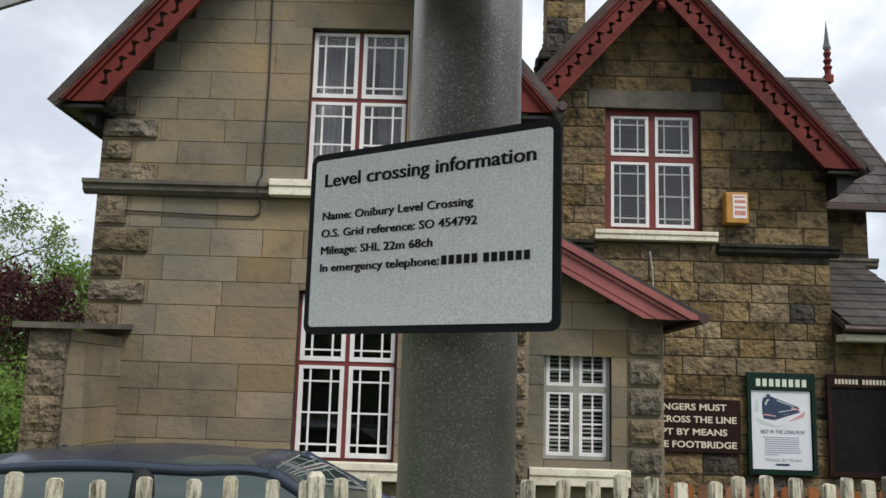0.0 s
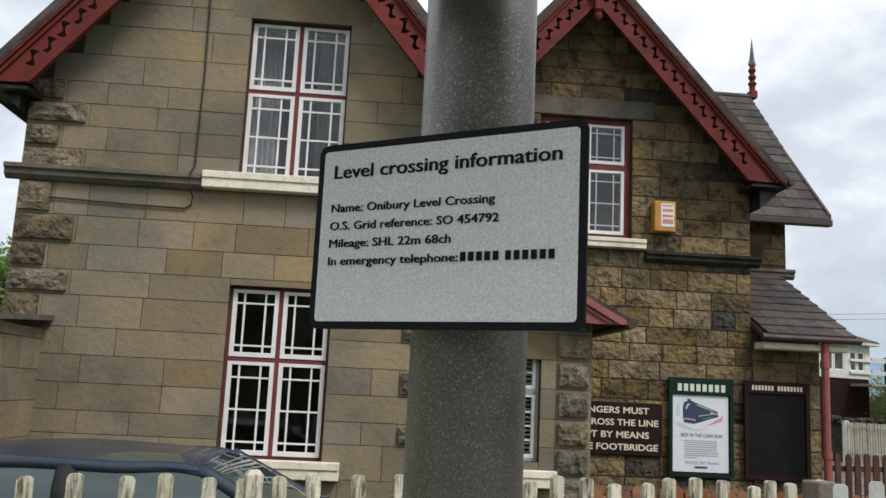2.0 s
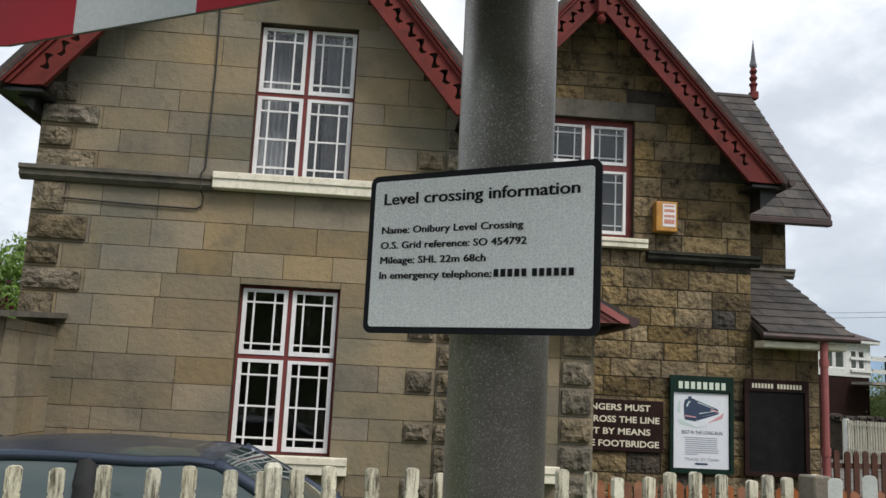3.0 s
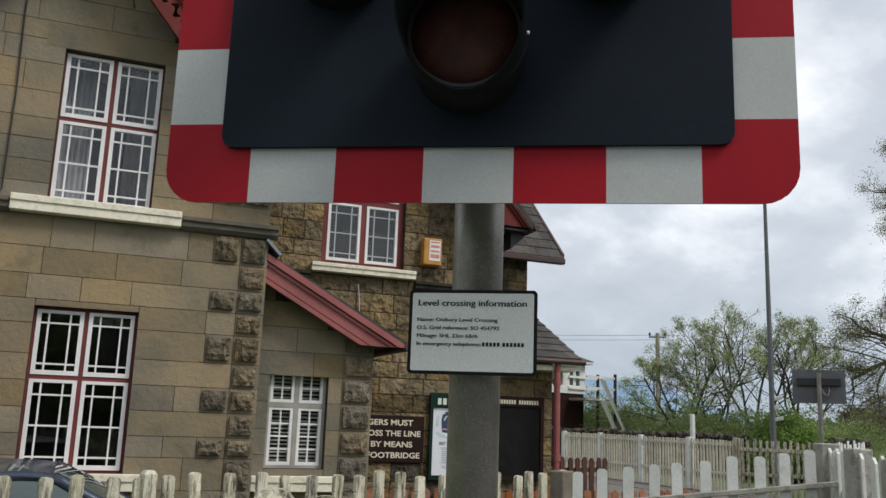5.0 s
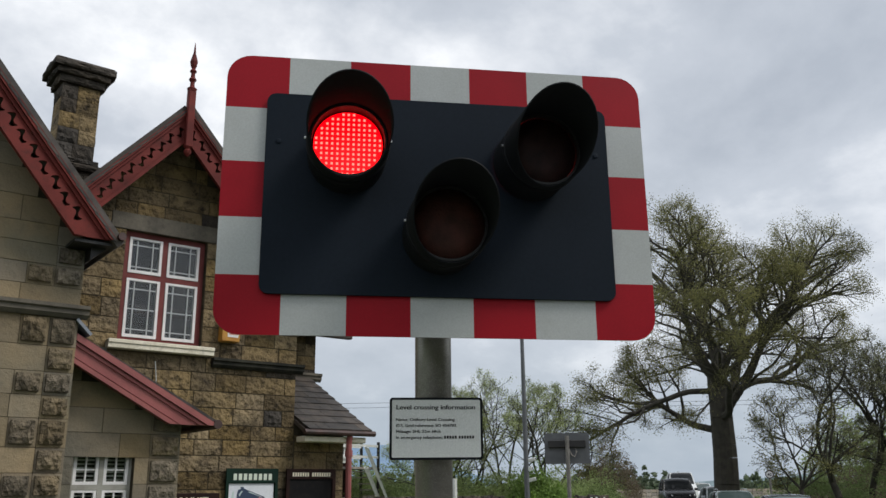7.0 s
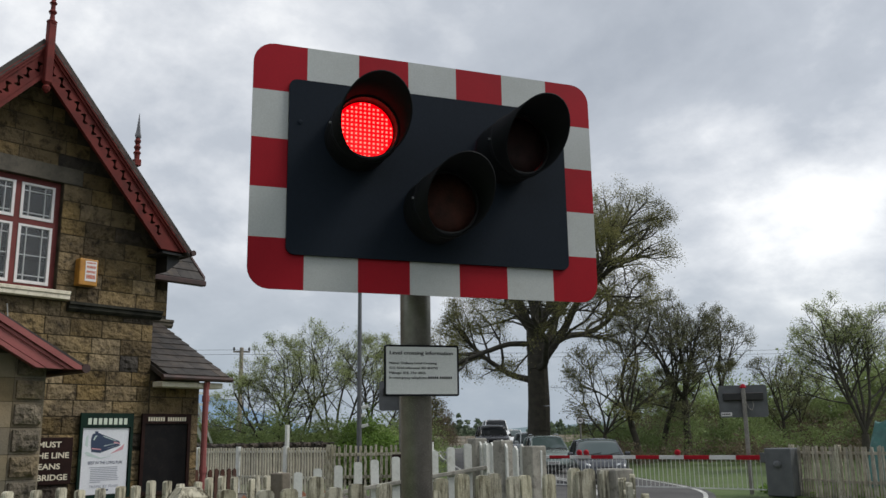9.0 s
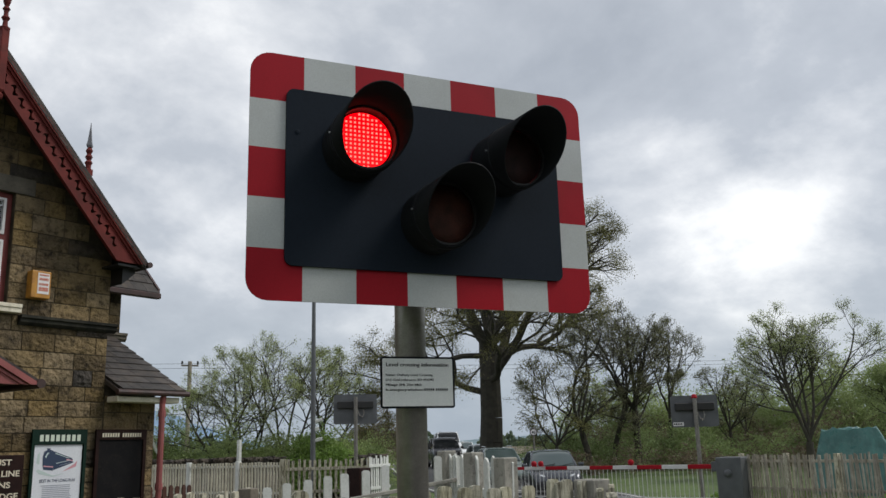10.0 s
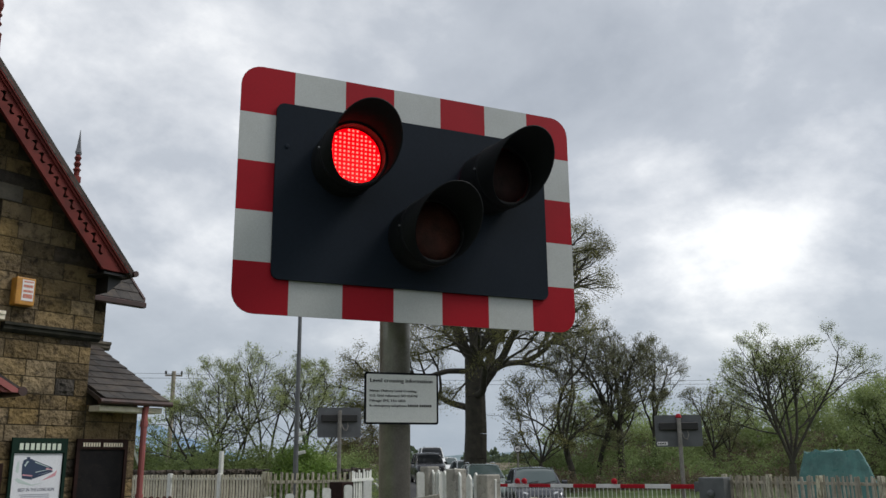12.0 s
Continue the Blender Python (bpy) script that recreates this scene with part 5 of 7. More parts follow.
def fence(name, label, a, b, pitch, top, mesh, group, lean=1.5, wob=0.012, rails=((0.35, 0.0), (0.85, 0.0)), rail_material=None, rail=(0.035, 0.07), rail_side=1, posts=(), seed=1, z0=GROUND, top2=None):
    """Pales from a to b on the ground plan, with rails behind and the given posts."""
    random.seed(seed)
    f = thing(name, None, label, "fence", group)
    a, b = Vector((*a, 0)), Vector((*b, 0))
    d = (b - a)
    rz = math.degrees(math.atan2(d.y, d.x))
    n = int(d.length / pitch)
    for i in range(n + 1):
        p = a + d * (i / max(1, n))
        tz = top if top2 is None else top + (top2 - top) * i / n
        m = pose(p.x, p.y, z0, random.gauss(0, lean * 0.4), random.gauss(0, lean * 0.5), rz + random.gauss(0, 2)) @ Matrix.Diagonal((1, 1, tz - z0 + random.gauss(0, wob), 1))
        piece("pale", mesh, f, m)
    side = Vector((-d.y, d.x, 0)).normalized() * rail_side
    for z, drop in rails:
        bm = bmesh.new()
        box(bm, 0, d.length, -rail[0] / 2, rail[0] / 2, -rail[1] / 2, rail[1] / 2, 0.004)
        ob = part("rail", bm, rail_material, f)
        p = a + side * (rail[0] / 2 + 0.013)
        lift = 0 if top2 is None else math.degrees(math.atan2(top2 - top, d.length))
        ob.matrix_basis = pose(p.x, p.y, top - z, 0, 0, rz) @ pose(0, 0, 0, 0, -lift, 0)
    for u, size, ptop, material, cap in posts:
        bm = bmesh.new()
        s = size / 2
        zt = ptop - z0
        if cap == "chamfer":
            vs = [[(-s, -s, 0), (s, -s, 0), (s, s, 0), (-s, s, 0)], [(-s, -s, zt - s * 0.55), (s, -s, zt - s * 0.55), (s, s, zt - s * 0.55), (-s, s, zt - s * 0.55)], [(-s * 0.6, -s * 0.6, zt), (s * 0.6, -s * 0.6, zt), (s * 0.6, s * 0.6, zt), (-s * 0.6, s * 0.6, zt)]]
            rings = [[bm.verts.new(v) for v in ring] for ring in vs]
            for r0, r1 in zip(rings, rings[1:]):
                for k in range(4):
                    bm.faces.new((r0[k], r0[(k + 1) % 4], r1[(k + 1) % 4], r1[k]))
            bm.faces.new(rings[0])
            bm.faces.new(rings[-1])
        else:
            box(bm, -s, s, -s, s, 0, zt, 0.008)
        ob = part("post", bm, material, f)
        p = a + d * u + (side * (s + 0.03) if cap == "behind" else Vector((0, 0, 0)))
        ob.matrix_basis = pose(p.x, p.y, z0, 0, 0, rz)
    return f


pale_old = picket_mesh(OLD_PAINT, 0.055, 0.032, "round", True)
fence("picket_fence", "flaking cream picket fence with notched round-topped pales", (-5.15, 2.05), (1.93, 4.33), 0.150, 1.19, pale_old, "crossing fences", 1.6, 0.012, ((0.255, 0),(0.95, 0)), OLD_PAINT, (0.05, 0.06), 1, ((0.615, 0.062, 1.215, OLD_PAINT, "chamfer"), (0.24, 0.062, 1.2, OLD_PAINT, "chamfer"), (1.0, 0.12, 1.19, GREY_WOOD, "")), 3)
pale_near = picket_mesh(MOSSY, 0.078, 0.03, "round")
fence("picket_fence", "greened old picket fence round the signal post", (-0.38, 1.95), (2.0, 1.34), 0.118, 1.235, pale_near, "crossing fences", 2.2, 0.02, ((0.2, 0), (0.9, 0)), MOSSY, (0.05, 0.07), 1, ((-0.045, 0.14, 1.255, OLD_PAINT, "chamfer"), (1.02, 0.16, 1.25, CONCRETE, "")), 5)
fence("picket_fence", "greened old picket fence beside the signal post", (1.98, 1.22), (1.0, 0.62), 0.118, 1.2, pale_near, "crossing fences", 2.2, 0.02, ((0.2, 0), (0.9, 0)), MOSSY, (0.05, 0.07), 1, (), 6)
pale_white = picket_mesh(NEW_PAINT, 0.066, 0.022, "round")
fence("picket_fence", "clean white picket fence with arched pales, rising along the ramp", (1.90, 4.08), (3.30, 3.27), 0.155, 1.20, pale_white, "crossing fences", 0.7, 0.006, ((0.21, 0), (0.95, 0)), CONCRETE, (0.03, 0.032), -1, (), 7, top2=1.41)
pale_thin = picket_mesh(NEW_PAINT, 0.045, 0.018, "point")
fence("picket_fence", "off-white fence of thin pales between lichened concrete posts", (3.34, 3.42), (3.04, 2.58), 0.075, 1.42, pale_thin, "crossing fences", 1.2, 0.012, ((0.28, 0), (1.0, 0)), NEW_PAINT, (0.04, 0.06), 1, ((0.03, 0.125, 1.44, CONCRETE, ""), (0.48, 0.125, 1.42, CONCRETE, ""), (0.97, 0.14, 1.375, CONCRETE, "")), 8, top2=1.35)
pale_orange = picket_mesh(ORANGE_WOOD, 0.10, 0.02, "point")
fence("garden_fence", "low orange-stained picket fence before the house", (1.75, 9.0), (6.6, 9.0), 0.135, 0.69, pale_orange, "crossing fences", 0.8, 0.008, ((0.2, 0), (0.65, 0)), ORANGE_WOOD, (0.04, 0.07), 1, (), 9)
pale_red = picket_mesh(DARK_RED_WOOD, 0.095, 0.02, "arch")
fence("garden_fence", "dark red stained picket fence beside the platform", (5.2, 11.3), (6.9, 11.7), 0.15, 0.98, pale_red, "crossing fences", 0.8, 0.008, ((0.2, 0), (0.65, 0)), DARK_RED_WOOD, (0.04, 0.07), 1, (), 10)
pale_far = picket_mesh(CREAM_PAINT, 0.07, 0.022, "flat")
fence("platform_fence", "long off-white vertical pale fence beside the line", (14.7, 27.0), (15.4, 18.6), 0.125, 1.22, pale_far, "crossing fences", 0.5, 0.006, ((0.12, 0), (0.9, 0)), NEW_PAINT, (0.04, 0.07), 1, tuple((u, 0.13, 1.26, NEW_PAINT, "") for u in (0.02, 0.27, 0.52, 0.78)), 11)
pale_mid = picket_mesh(OLD_PAINT, 0.075, 0.022, "flat")
fence("platform_fence", "stained off-white vertical pale fence beside the crossing", (15.4, 18.6), (16.9, 16.6), 0.15, 1.25, pale_mid, "crossing fences", 1.5, 0.02, ((0.25, 0), (0.9, 0)), MOSSY, (0.05, 0.09), -1, ((0.0, 0.17, 1.3, MOSSY, ""),), 12)
pale_edge = picket_mesh(NEW_PAINT, 0.10, 0.022, "flat")
fence("platform_fence", "short white pale fence at the crossing edge", (16.9, 16.6), (18.5, 17.15), 0.16, 1.28, pale_edge, "crossing fences", 1.5, 0.03, ((0.25, 0), (0.9, 0)), NEW_PAINT, (0.05, 0.09), -1, (), 13)
PALE_WOOD = surface("silvered_pale_wood", (0.42, 0.38, 0.31), (0.28, 0.25, 0.20), 6, 0.9, 0.35, 60, vary=0.25, dirt=(0.14, 0.12, 0.09), dirt_amount=0.6)
pale_grey = picket_mesh(PALE_WOOD, 0.05, 0.02, "flat")
fence("platform_fence", "weathered grey-white pale fence with a cream rail", (21.5, 7.0), (18.6, 1.6), 0.092, 1.08, pale_grey, "crossing fences", 2.2, 0.02, ((0.16, 0), (0.85, 0)), PALE_WOOD, (0.05, 0.07), 1, ((0.0, 0.12, 1.12, OLD_PAINT, ""), (0.26, 0.12, 1.12, OLD_PAINT, ""), (0.52, 0.12, 1.1, OLD_PAINT, ""), (0.8, 0.12, 1.1, OLD_PAINT, "")), 14)

# ---- road and crossing ----
ASPHALT = surface("worn_asphalt", (0.085, 0.083, 0.08), (0.065, 0.063, 0.062), 0.7, 0.85, 0.3, 60, dirt=(0.12, 0.115, 0.105), dirt_amount=0.5)
LINE_PAINT = surface("road_line_paint", (0.55, 0.55, 0.52), (0.42, 0.42, 0.40), 4, 0.7, 0.1, 60)
BALLAST = surface("track_ballast", (0.17, 0.15, 0.13), (0.09, 0.08, 0.07), 6, 0.95, 0.9, 25)


def ribbon(bm, pts, half, z, thick=0.02):
    """A strip of even width along a plan line."""
    P = [Vector((*p, 0)) for p in pts]
    L, R = [], []
    for i, p in enumerate(P):
        d = (P[min(i + 1, len(P) - 1)] - P[max(0, i - 1)]).normalized()
        n = Vector((-d.y, d.x, 0))
        L.append(p + n * half + Vector((0, 0, z)))
        R.append(p - n * half + Vector((0, 0, z)))
    for i in range(len(P) - 1):
        slab(bm, [R[i], R[i + 1], L[i + 1], L[i]], thick)


ROAD = [(-14, -9.5), (-6, -5.5), (2, -1.2), (9, 4.6), (16, 10.0), (21, 12.6), (26, 17.0), (31, 22.2), (36, 27.2), (42, 33.2), (50, 40.3), (58, 46), (68, 52.5), (80, 58), (95, 61), (130, 60)]


def along(pts, step=1.0):
    """The plan line rounded and cut into short steps."""
    P = [Vector(p) for p in pts]
    out = []
    for i in range(len(P) - 1):
        p0, p1, p2, p3 = P[max(0, i - 1)], P[i], P[i + 1], P[min(len(P) - 1, i + 2)]
        n = max(2, int((p2 - p1).length / step))
        for k in range(n):
            t = k / n
            q = 0.5 * ((2 * p1) + (p2 - p0) * t + (2 * p0 - 5 * p1 + 4 * p2 - p3) * t * t + (3 * p1 - p0 - 3 * p2 + p3) * t ** 3)
            out.append((q.x, q.y))
    return out


ROAD = along(ROAD)


def strip(offset, half, lift, material, name):
    """A ribbon that follows the road at an offset from its middle, lying on the ground."""
    bm = bmesh.new()
    rows = []
    for i, p in enumerate(ROAD):
        d = (Vector(ROAD[min(i + 1, len(ROAD) - 1)]) - Vector(ROAD[max(0, i - 1)])).normalized()
        a, b = ((p[0] - d.y * s, p[1] + d.x * s) for s in (offset - half, offset + half))
        rows.append([bm.verts.new((q[0], q[1], rise(*q) + z)) for q in (a, b) for z in (lift, lift - 0.03)])
    for r0, r1 in zip(rows, rows[1:]):
        bm.faces.new((r0[0], r0[2], r1[2], r1[0]))
        bm.faces.new((r0[0], r1[0], r1[1], r0[1]))
        bm.faces.new((r0[2], r0[3], r1[3], r1[2]))
    return part(name, bm, material)


tagged(strip(0, 3.1, 0.0, ASPHALT, "road"), "worn grey asphalt country road over the crossing", "road", kind="structure")
for s in (-2.85, 2.85):
    tagged(strip(s, 0.06, 0.006, LINE_PAINT, "road_edge_line"), "worn white road edge line", "road marking", kind="structure")

for s in (-0.14, 0.14):
    tagged(strip(s, 0.05, 0.006, LINE_PAINT, "road_centre_line"), "worn white double centre line", "road marking", kind="structure")

# the two tracks, running across the view behind the crossing
STEEL = plain("rail_steel", (0.20, 0.17, 0.15), 0.4, 0.8)
bm = bmesh.new()
ribbon(bm, [(12.5, -60), (12.5, 90)], 3.6, GROUND - 0.004, 0.004)
tagged(part("track_bed", bm, BALLAST), "grey-brown stone ballast of the railway", "track bed", kind="structure")
for x in (10.2, 11.63, 13.5, 14.93):
    bm = bmesh.new()
    box(bm, x - 0.035, x + 0.035, -60, 90, GROUND - 0.004, GROUND + 0.012)
    tagged(part("rail", bm, STEEL), "steel running rail of the railway", "rail", "running rails", kind="structure")

# ---- lowered barrier across the road ----
BOOM_W = surface("white_boom_sheet", (0.68, 0.68, 0.66), (0.6, 0.6, 0.58), 4, 0.4, 0.02, 60)
GREY_METAL = surface("grey_painted_steel", (0.11, 0.115, 0.12), (0.085, 0.09, 0.095), 4, 0.5, 0.06, 60)
barrier = thing("barrier", None, "lowered red and white crossing barrier with a skirt of rods", "barrier")
BX0, BY0, BY1, BZ = 21.3, 7.7, 15.4, 0.79
n = 10
for k in range(n):
    a, b = BY0 + (BY1 - BY0) * k / n, BY0 + (BY1 - BY0) * (k + 1) / n
    bm = bmesh.new()
    box(bm, BX0 - 0.03, BX0 + 0.03, a, b, BZ - 0.060 + 0.02 * k / n, BZ + 0.060 - 0.015 * k / n, 0.006)
    part("boom_section", bm, (SIGN_RED, BOOM_W)[k % 2], barrier)
for k in range(54):
    y = BY0 + 0.1 + k * 0.138
    bm = bmesh.new()
    tube(bm, [(BX0, y, BZ - 0.06), (BX0, y, -0.05)], [0.009, 0.009], 5)
    part("rod", bm, BOOM_W, barrier)
bm = bmesh.new()
box(bm, BX0 - 0.015, BX0 + 0.015, BY0, BY1 - 0.15, -0.07, -0.04)
part("skirt_rail", bm, BOOM_W, barrier)
for y in (BY0 + 2.45, BY0 + 5.5, BY0 + 5.75):
    bm = bmesh.new()
    lathe(bm, [(0.05, 0), (0.085, 0.04), (0.085, 0.10), (0.05, 0.13)], 12, Matrix.Translation((BX0 - 0.04, y, BZ + 0.14)) @ pose(0, 0, 0, 0, -90, 0))
    box(bm, BX0 - 0.02, BX0 + 0.02, y - 0.02, y + 0.02, BZ + 0.05, BZ + 0.1)
    part("boom_lamp", bm, SIGN_RED, barrier)
machine = thing("barrier_machine", None, "grey steel barrier machine case beside the road", "barrier machine")
bm = bmesh.new()
box(bm, 20.95, 21.65, 6.85, 7.55, GROUND, 1.04, 0.03, None, 2)
part("case", bm, GREY_METAL, machine)
bm = bmesh.new()
lathe(bm, [(0.10, 0), (0.10, 0.05), (0.05, 0.08)], 14, Matrix.Translation((20.95, 7.22, 0.62)) @ pose(0, 0, 0, 0, -90, 0))
part("hub", bm, GREY_METAL, machine)
bm = bmesh.new()
box(bm, 21.15, 21.45, 7.5, 7.75, 0.66, 0.92, 0.01)
part("pivot_arm", bm, GREY_METAL, machine)


# ---- signals seen from behind ----
def rear_signal(x, y, face, zc, label):
    """The back of a crossing signal: a grey board with a hooded case, on a slightly leaning post."""
    s = thing("crossing_signal", pose(x, y, 0, 0, 0, face), label, "traffic signal", "far crossing signals")
    bm = bmesh.new()
    tube(bm, [(0, 0.14, GROUND), (0, 0.14, zc + 0.36)], [0.06, 0.06], 12)
    part("post", bm, GALV, s)
    bm = bmesh.new()
    plate(bm, rounded(-0.66, 0.66, zc - 0.44, zc + 0.45, 0.07, 4), [], -0.01, 0.0)
    part("backing_board", bm, GREY_METAL, s, "plain grey board back")
    bm = bmesh.new()
    box(bm, -0.55, 0.55, 0.0, 0.11, zc + 0.02, zc + 0.24, 0.02)
    part("lamp_case", bm, BLACK, s)
    bm = bmesh.new()
    ring = [(-0.05, 0.12, zc - 0.02), (-0.12, 0.14, zc - 0.2), (-0.2, 0.14, zc - 0.25), (-0.26, 0.1, zc - 0.12), (-0.24, 0.06, zc)]
    tube(bm, ring, [0.014] * 5, 6)
    part("cable_loop", bm, GALV, s)
    return s


sig = rear_signal(21.6, 8.25, 121, 2.32, "back of a grey crossing signal board on a galvanised post")
bm = bmesh.new()
box(bm, 0.33, 0.62, 0.001, 0.006, 1.92, 2.02)
lab = part("number_plate", bm, WHITE, sig)
bm = bmesh.new()
letter_bars(bm, -0.60, -0.36, 1.945, 0.05, 5, 0.0)
lab2 = tagged(part("number_bars", bm, INK, lab), kind="stuff")
lab2.matrix_basis = pose(0, 0.0065, 0, 0, 0, 180)
bm = bmesh.new()
lathe(bm, [(0.075, 2.68), (0.09, 2.70), (0.06, 2.78), (0.02, 2.80)], 10, Matrix.Translation((0, 0.14, 0)))
part("cap", bm, SIGN_RED, sig)
rear_signal(16.95, 17.12, 138, 2.72, "back of a stained grey crossing signal board beside the line")

# camera mast with twin floodlights
mast = thing("lamp_mast", None, "tall thin grey lighting mast with twin flat lamps and cameras", "street lamp")
MX, MY = 17.55, 19.55
bm = bmesh.new()
tube(bm, [(MX, MY, GROUND), (MX, MY, 4), (MX, MY, 8.7)], [0.09, 0.075, 0.05], 10)
part("mast", bm, GREY_METAL, mast)
for s in (-1, 1):
    bm = bmesh.new()
    box(bm, -0.28, 0.28, -0.16, 0.16, -0.04, 0.05, 0.02, pose(MX + s * 0.32, MY - s * 0.26, 8.72, 0, s * 8, -38))
    part("lamp", bm, GREY_METAL, mast)
for z, out in ((2.48, 0.13), (2.20, 0.05), (1.87, 0.13)):
    bm = bmesh.new()
    box(bm, -0.055, 0.055, -0.13, 0.13, -0.055, 0.055, 0.02, pose(MX + out, MY - out * 0.9, z, 0, 0, 40) @ pose(0, 0, 0, -14, 0, 0), 2)
    tube(bm, [(MX, MY, z - 0.05), (MX + out, MY - out * 0.9, z - 0.05)], [0.02, 0.02], 6)
    cam_case = part("camera_case", bm, NEW_PAINT, mast)
    bm = bmesh.new()
    lathe(bm, [(0.04, 0), (0.04, 0.02)], 8, pose(MX + out, MY - out * 0.9, z, 0, 0, 40) @ pose(0, 0, 0, -14, 0, 0) @ pose(0, -0.128, 0, 90, 0, 0))
    part("lens", bm, BLACK, cam_case)

# telegraph pole and its wires
pole = thing("telegraph_pole", None, "wooden telegraph pole with a short cross arm", "pole")
TX, TY = 33.0, 46.9
bm = bmesh.new()
tube(bm, [(TX, TY, GROUND), (TX, TY, 7.6)], [0.17, 0.13], 8)
part("pole", bm, GREY_WOOD, pole)
bm = bmesh.new()
box(bm, -0.55, 0.55, -0.05, 0.05, 7.27, 7.38, 0, pose(TX, TY, 0, 0, 0, -30))
part("cross_arm", bm, GREY_WOOD, pole)
bm = bmesh.new()
for k in (-0.5, 0.5):
    lathe(bm, [(0.05, 7.4), (0.08, 7.5), (0.05, 7.62)], 8, pose(TX, TY, 0, 0, 0, -30) @ Matrix.Translation((k, 0, 0)))
part("insulators", bm, BLACK, pole)
for k, dz in enumerate((0, -0.3)):
    wire = thing("overhead_wire", None, "thin dark overhead wire between poles", "wire", "overhead wires")
    bm = bmesh.new()
    a, b, c = Vector((12 + k, 66, 7.9 + dz)), Vector((TX, TY, 7.45 + dz)), Vector((75, 8 - k, 7.9 + dz))
    pts = [a.lerp(b, i / 10) - Vector((0, 0, 0.6 * (i / 10) * (1 - i / 10))) for i in range(11)] + [b.lerp(c, i / 14) - Vector((0, 0, 2.0 * (i / 14) * (1 - i / 14))) for i in range(1, 15)]
    tube(bm, pts, [0.010] * len(pts), 4)
    part("wire", bm, BLACK, wire)

# round speed sign
rs = thing("speed_sign", None, "small round red-ringed speed limit sign on a post", "road sign")
RX, RY = 27.9, 17.5
bm = bmesh.new()
tube(bm, [(RX, RY, GROUND), (RX, RY, 2.2)], [0.038, 0.038], 8)
part("post", bm, GALV, rs)
m = pose(RX - 0.05, RY - 0.03, 2.03, 90, 0, -58)
bm = bmesh.new()
lathe(bm, [(0.15, 0), (0.15, 0.015)], 24, m)
part("red_ring", bm, GUTTER, rs)
bm = bmesh.new()
lathe(bm, [(0.115, 0.016), (0.115, 0.02)], 24, m)
part("white_face", bm, WHITE, rs)
words("lettering", "40", 0.11, INK, rs, pose(RX - 0.05, RY - 0.03, 2.03, 0, 0, -58) @ Matrix.Translation((0, -0.022, -0.055)), 0.155, 0.004, "CENTER")

# marker post
mp = thing("marker_post", None, "plain white marker post behind the fence", "post")
bm = bmesh.new()
box(bm, 16.55, 16.67, 22.0, 22.12, GROUND, 1.95, 0.01)
part("post", bm, NEW_PAINT, mp)

# relay cabinet by the fence
cab = thing("cabinet", None, "small dark red trackside cabinet behind the fence", "cabinet")
bm = bmesh.new()
box(bm, 15.9, 16.4, 16.0, 16.5, GROUND, 1.0, 0.02)
part("case", bm, BROWN, cab)

# ---- signal box with outside stair ----
sbox = thing("signal_box", None, "brown and white timber signal box with an outside stair", "signal box")
SBM = pose(18.95, 33.9, 0.12, 0, 0, 20)
STAIR = SBM @ Matrix.Translation((-0.35, 0, 0))
bm = bmesh.new()
box(bm, -3.2, 1.0, 0, 4.2, GROUND, 2.75, 0, SBM)
part("base", bm, BROWN, sbox)
bm = bmesh.new()
plate(bm, rect(-3.25, 1.05, 2.75, 4.1), [rect(-0.1, 0.75, 3.05, 3.85), rect(-1.6, -0.4, 3.05, 3.85)], -0.05, 0.05, SBM)
box(bm, -3.25, 1.05, 0.06, 4.25, 2.75, 2.85, 0, SBM)
box(bm, 0.95, 1.05, 0.06, 4.25, 2.86, 4.1, 0, SBM)
part("upper_wall", bm, NEW_PAINT, sbox)
for a, b in ((-0.1, 0.3), (0.34, 0.75), (-1.6, -1.02), (-0.98, -0.4)):
    bm = bmesh.new()
    plate(bm, rect(a, b, 3.05, 3.85), [rect(a + 0.06, b - 0.06, 3.11, 3.79)], -0.03, 0.03, SBM)
    w_ob = part("window", bm, WHITE, sbox)
    bm = bmesh.new()
    box(bm, a + 0.05, b - 0.05, -0.004, 0.004, 3.1, 3.8, 0, SBM)
    part("pane", bm, PANE, w_ob)
bm = bmesh.new()
box(bm, -3.5, 1.3, -0.35, 4.5, 4.1, 4.24, 0.02, SBM)
part("fascia", bm, NEW_PAINT, sbox, "white-painted fascia")
bm = bmesh.new()
low = [bm.verts.new(SBM @ Vector(v)) for v in ((-3.52, -0.38, 4.245), (1.32, -0.38, 4.245), (1.32, 4.53, 4.245), (-3.52, 4.53, 4.245))]
high = [bm.verts.new(SBM @ Vector(v)) for v in ((-1.9, 2.0, 5.2), (-0.3, 2.0, 5.2))]
for f in ((low[0], low[1], high[1], high[0]), (low[1], low[2], high[1]), (low[2], low[3], high[0], high[1]), (low[3], low[0], high[0]), low[::-1]):
    bm.faces.new(f)
part("roof", bm, GUTTER, sbox, "low hipped red-brown roof")
bm = bmesh.new()
box(bm, 0.2, 2.3, -1.1, -0.1, 2.45, 2.55, 0, STAIR)
part("landing", bm, GREY_WOOD, sbox)
for y in (-1.1, -0.1):
    for z in (3.0, 3.5):
        bm = bmesh.new()
        box(bm, 0.2, 2.3, y - 0.03, y + 0.03, z - 0.05, z + 0.05, 0, STAIR)
        part("handrail", bm, NEW_PAINT, sbox)
    bm = bmesh.new()
    box(bm, 2.22, 2.32, y - 0.05, y + 0.05, GROUND, 3.7, 0, STAIR)
    part("newel", bm, BLACK, sbox)
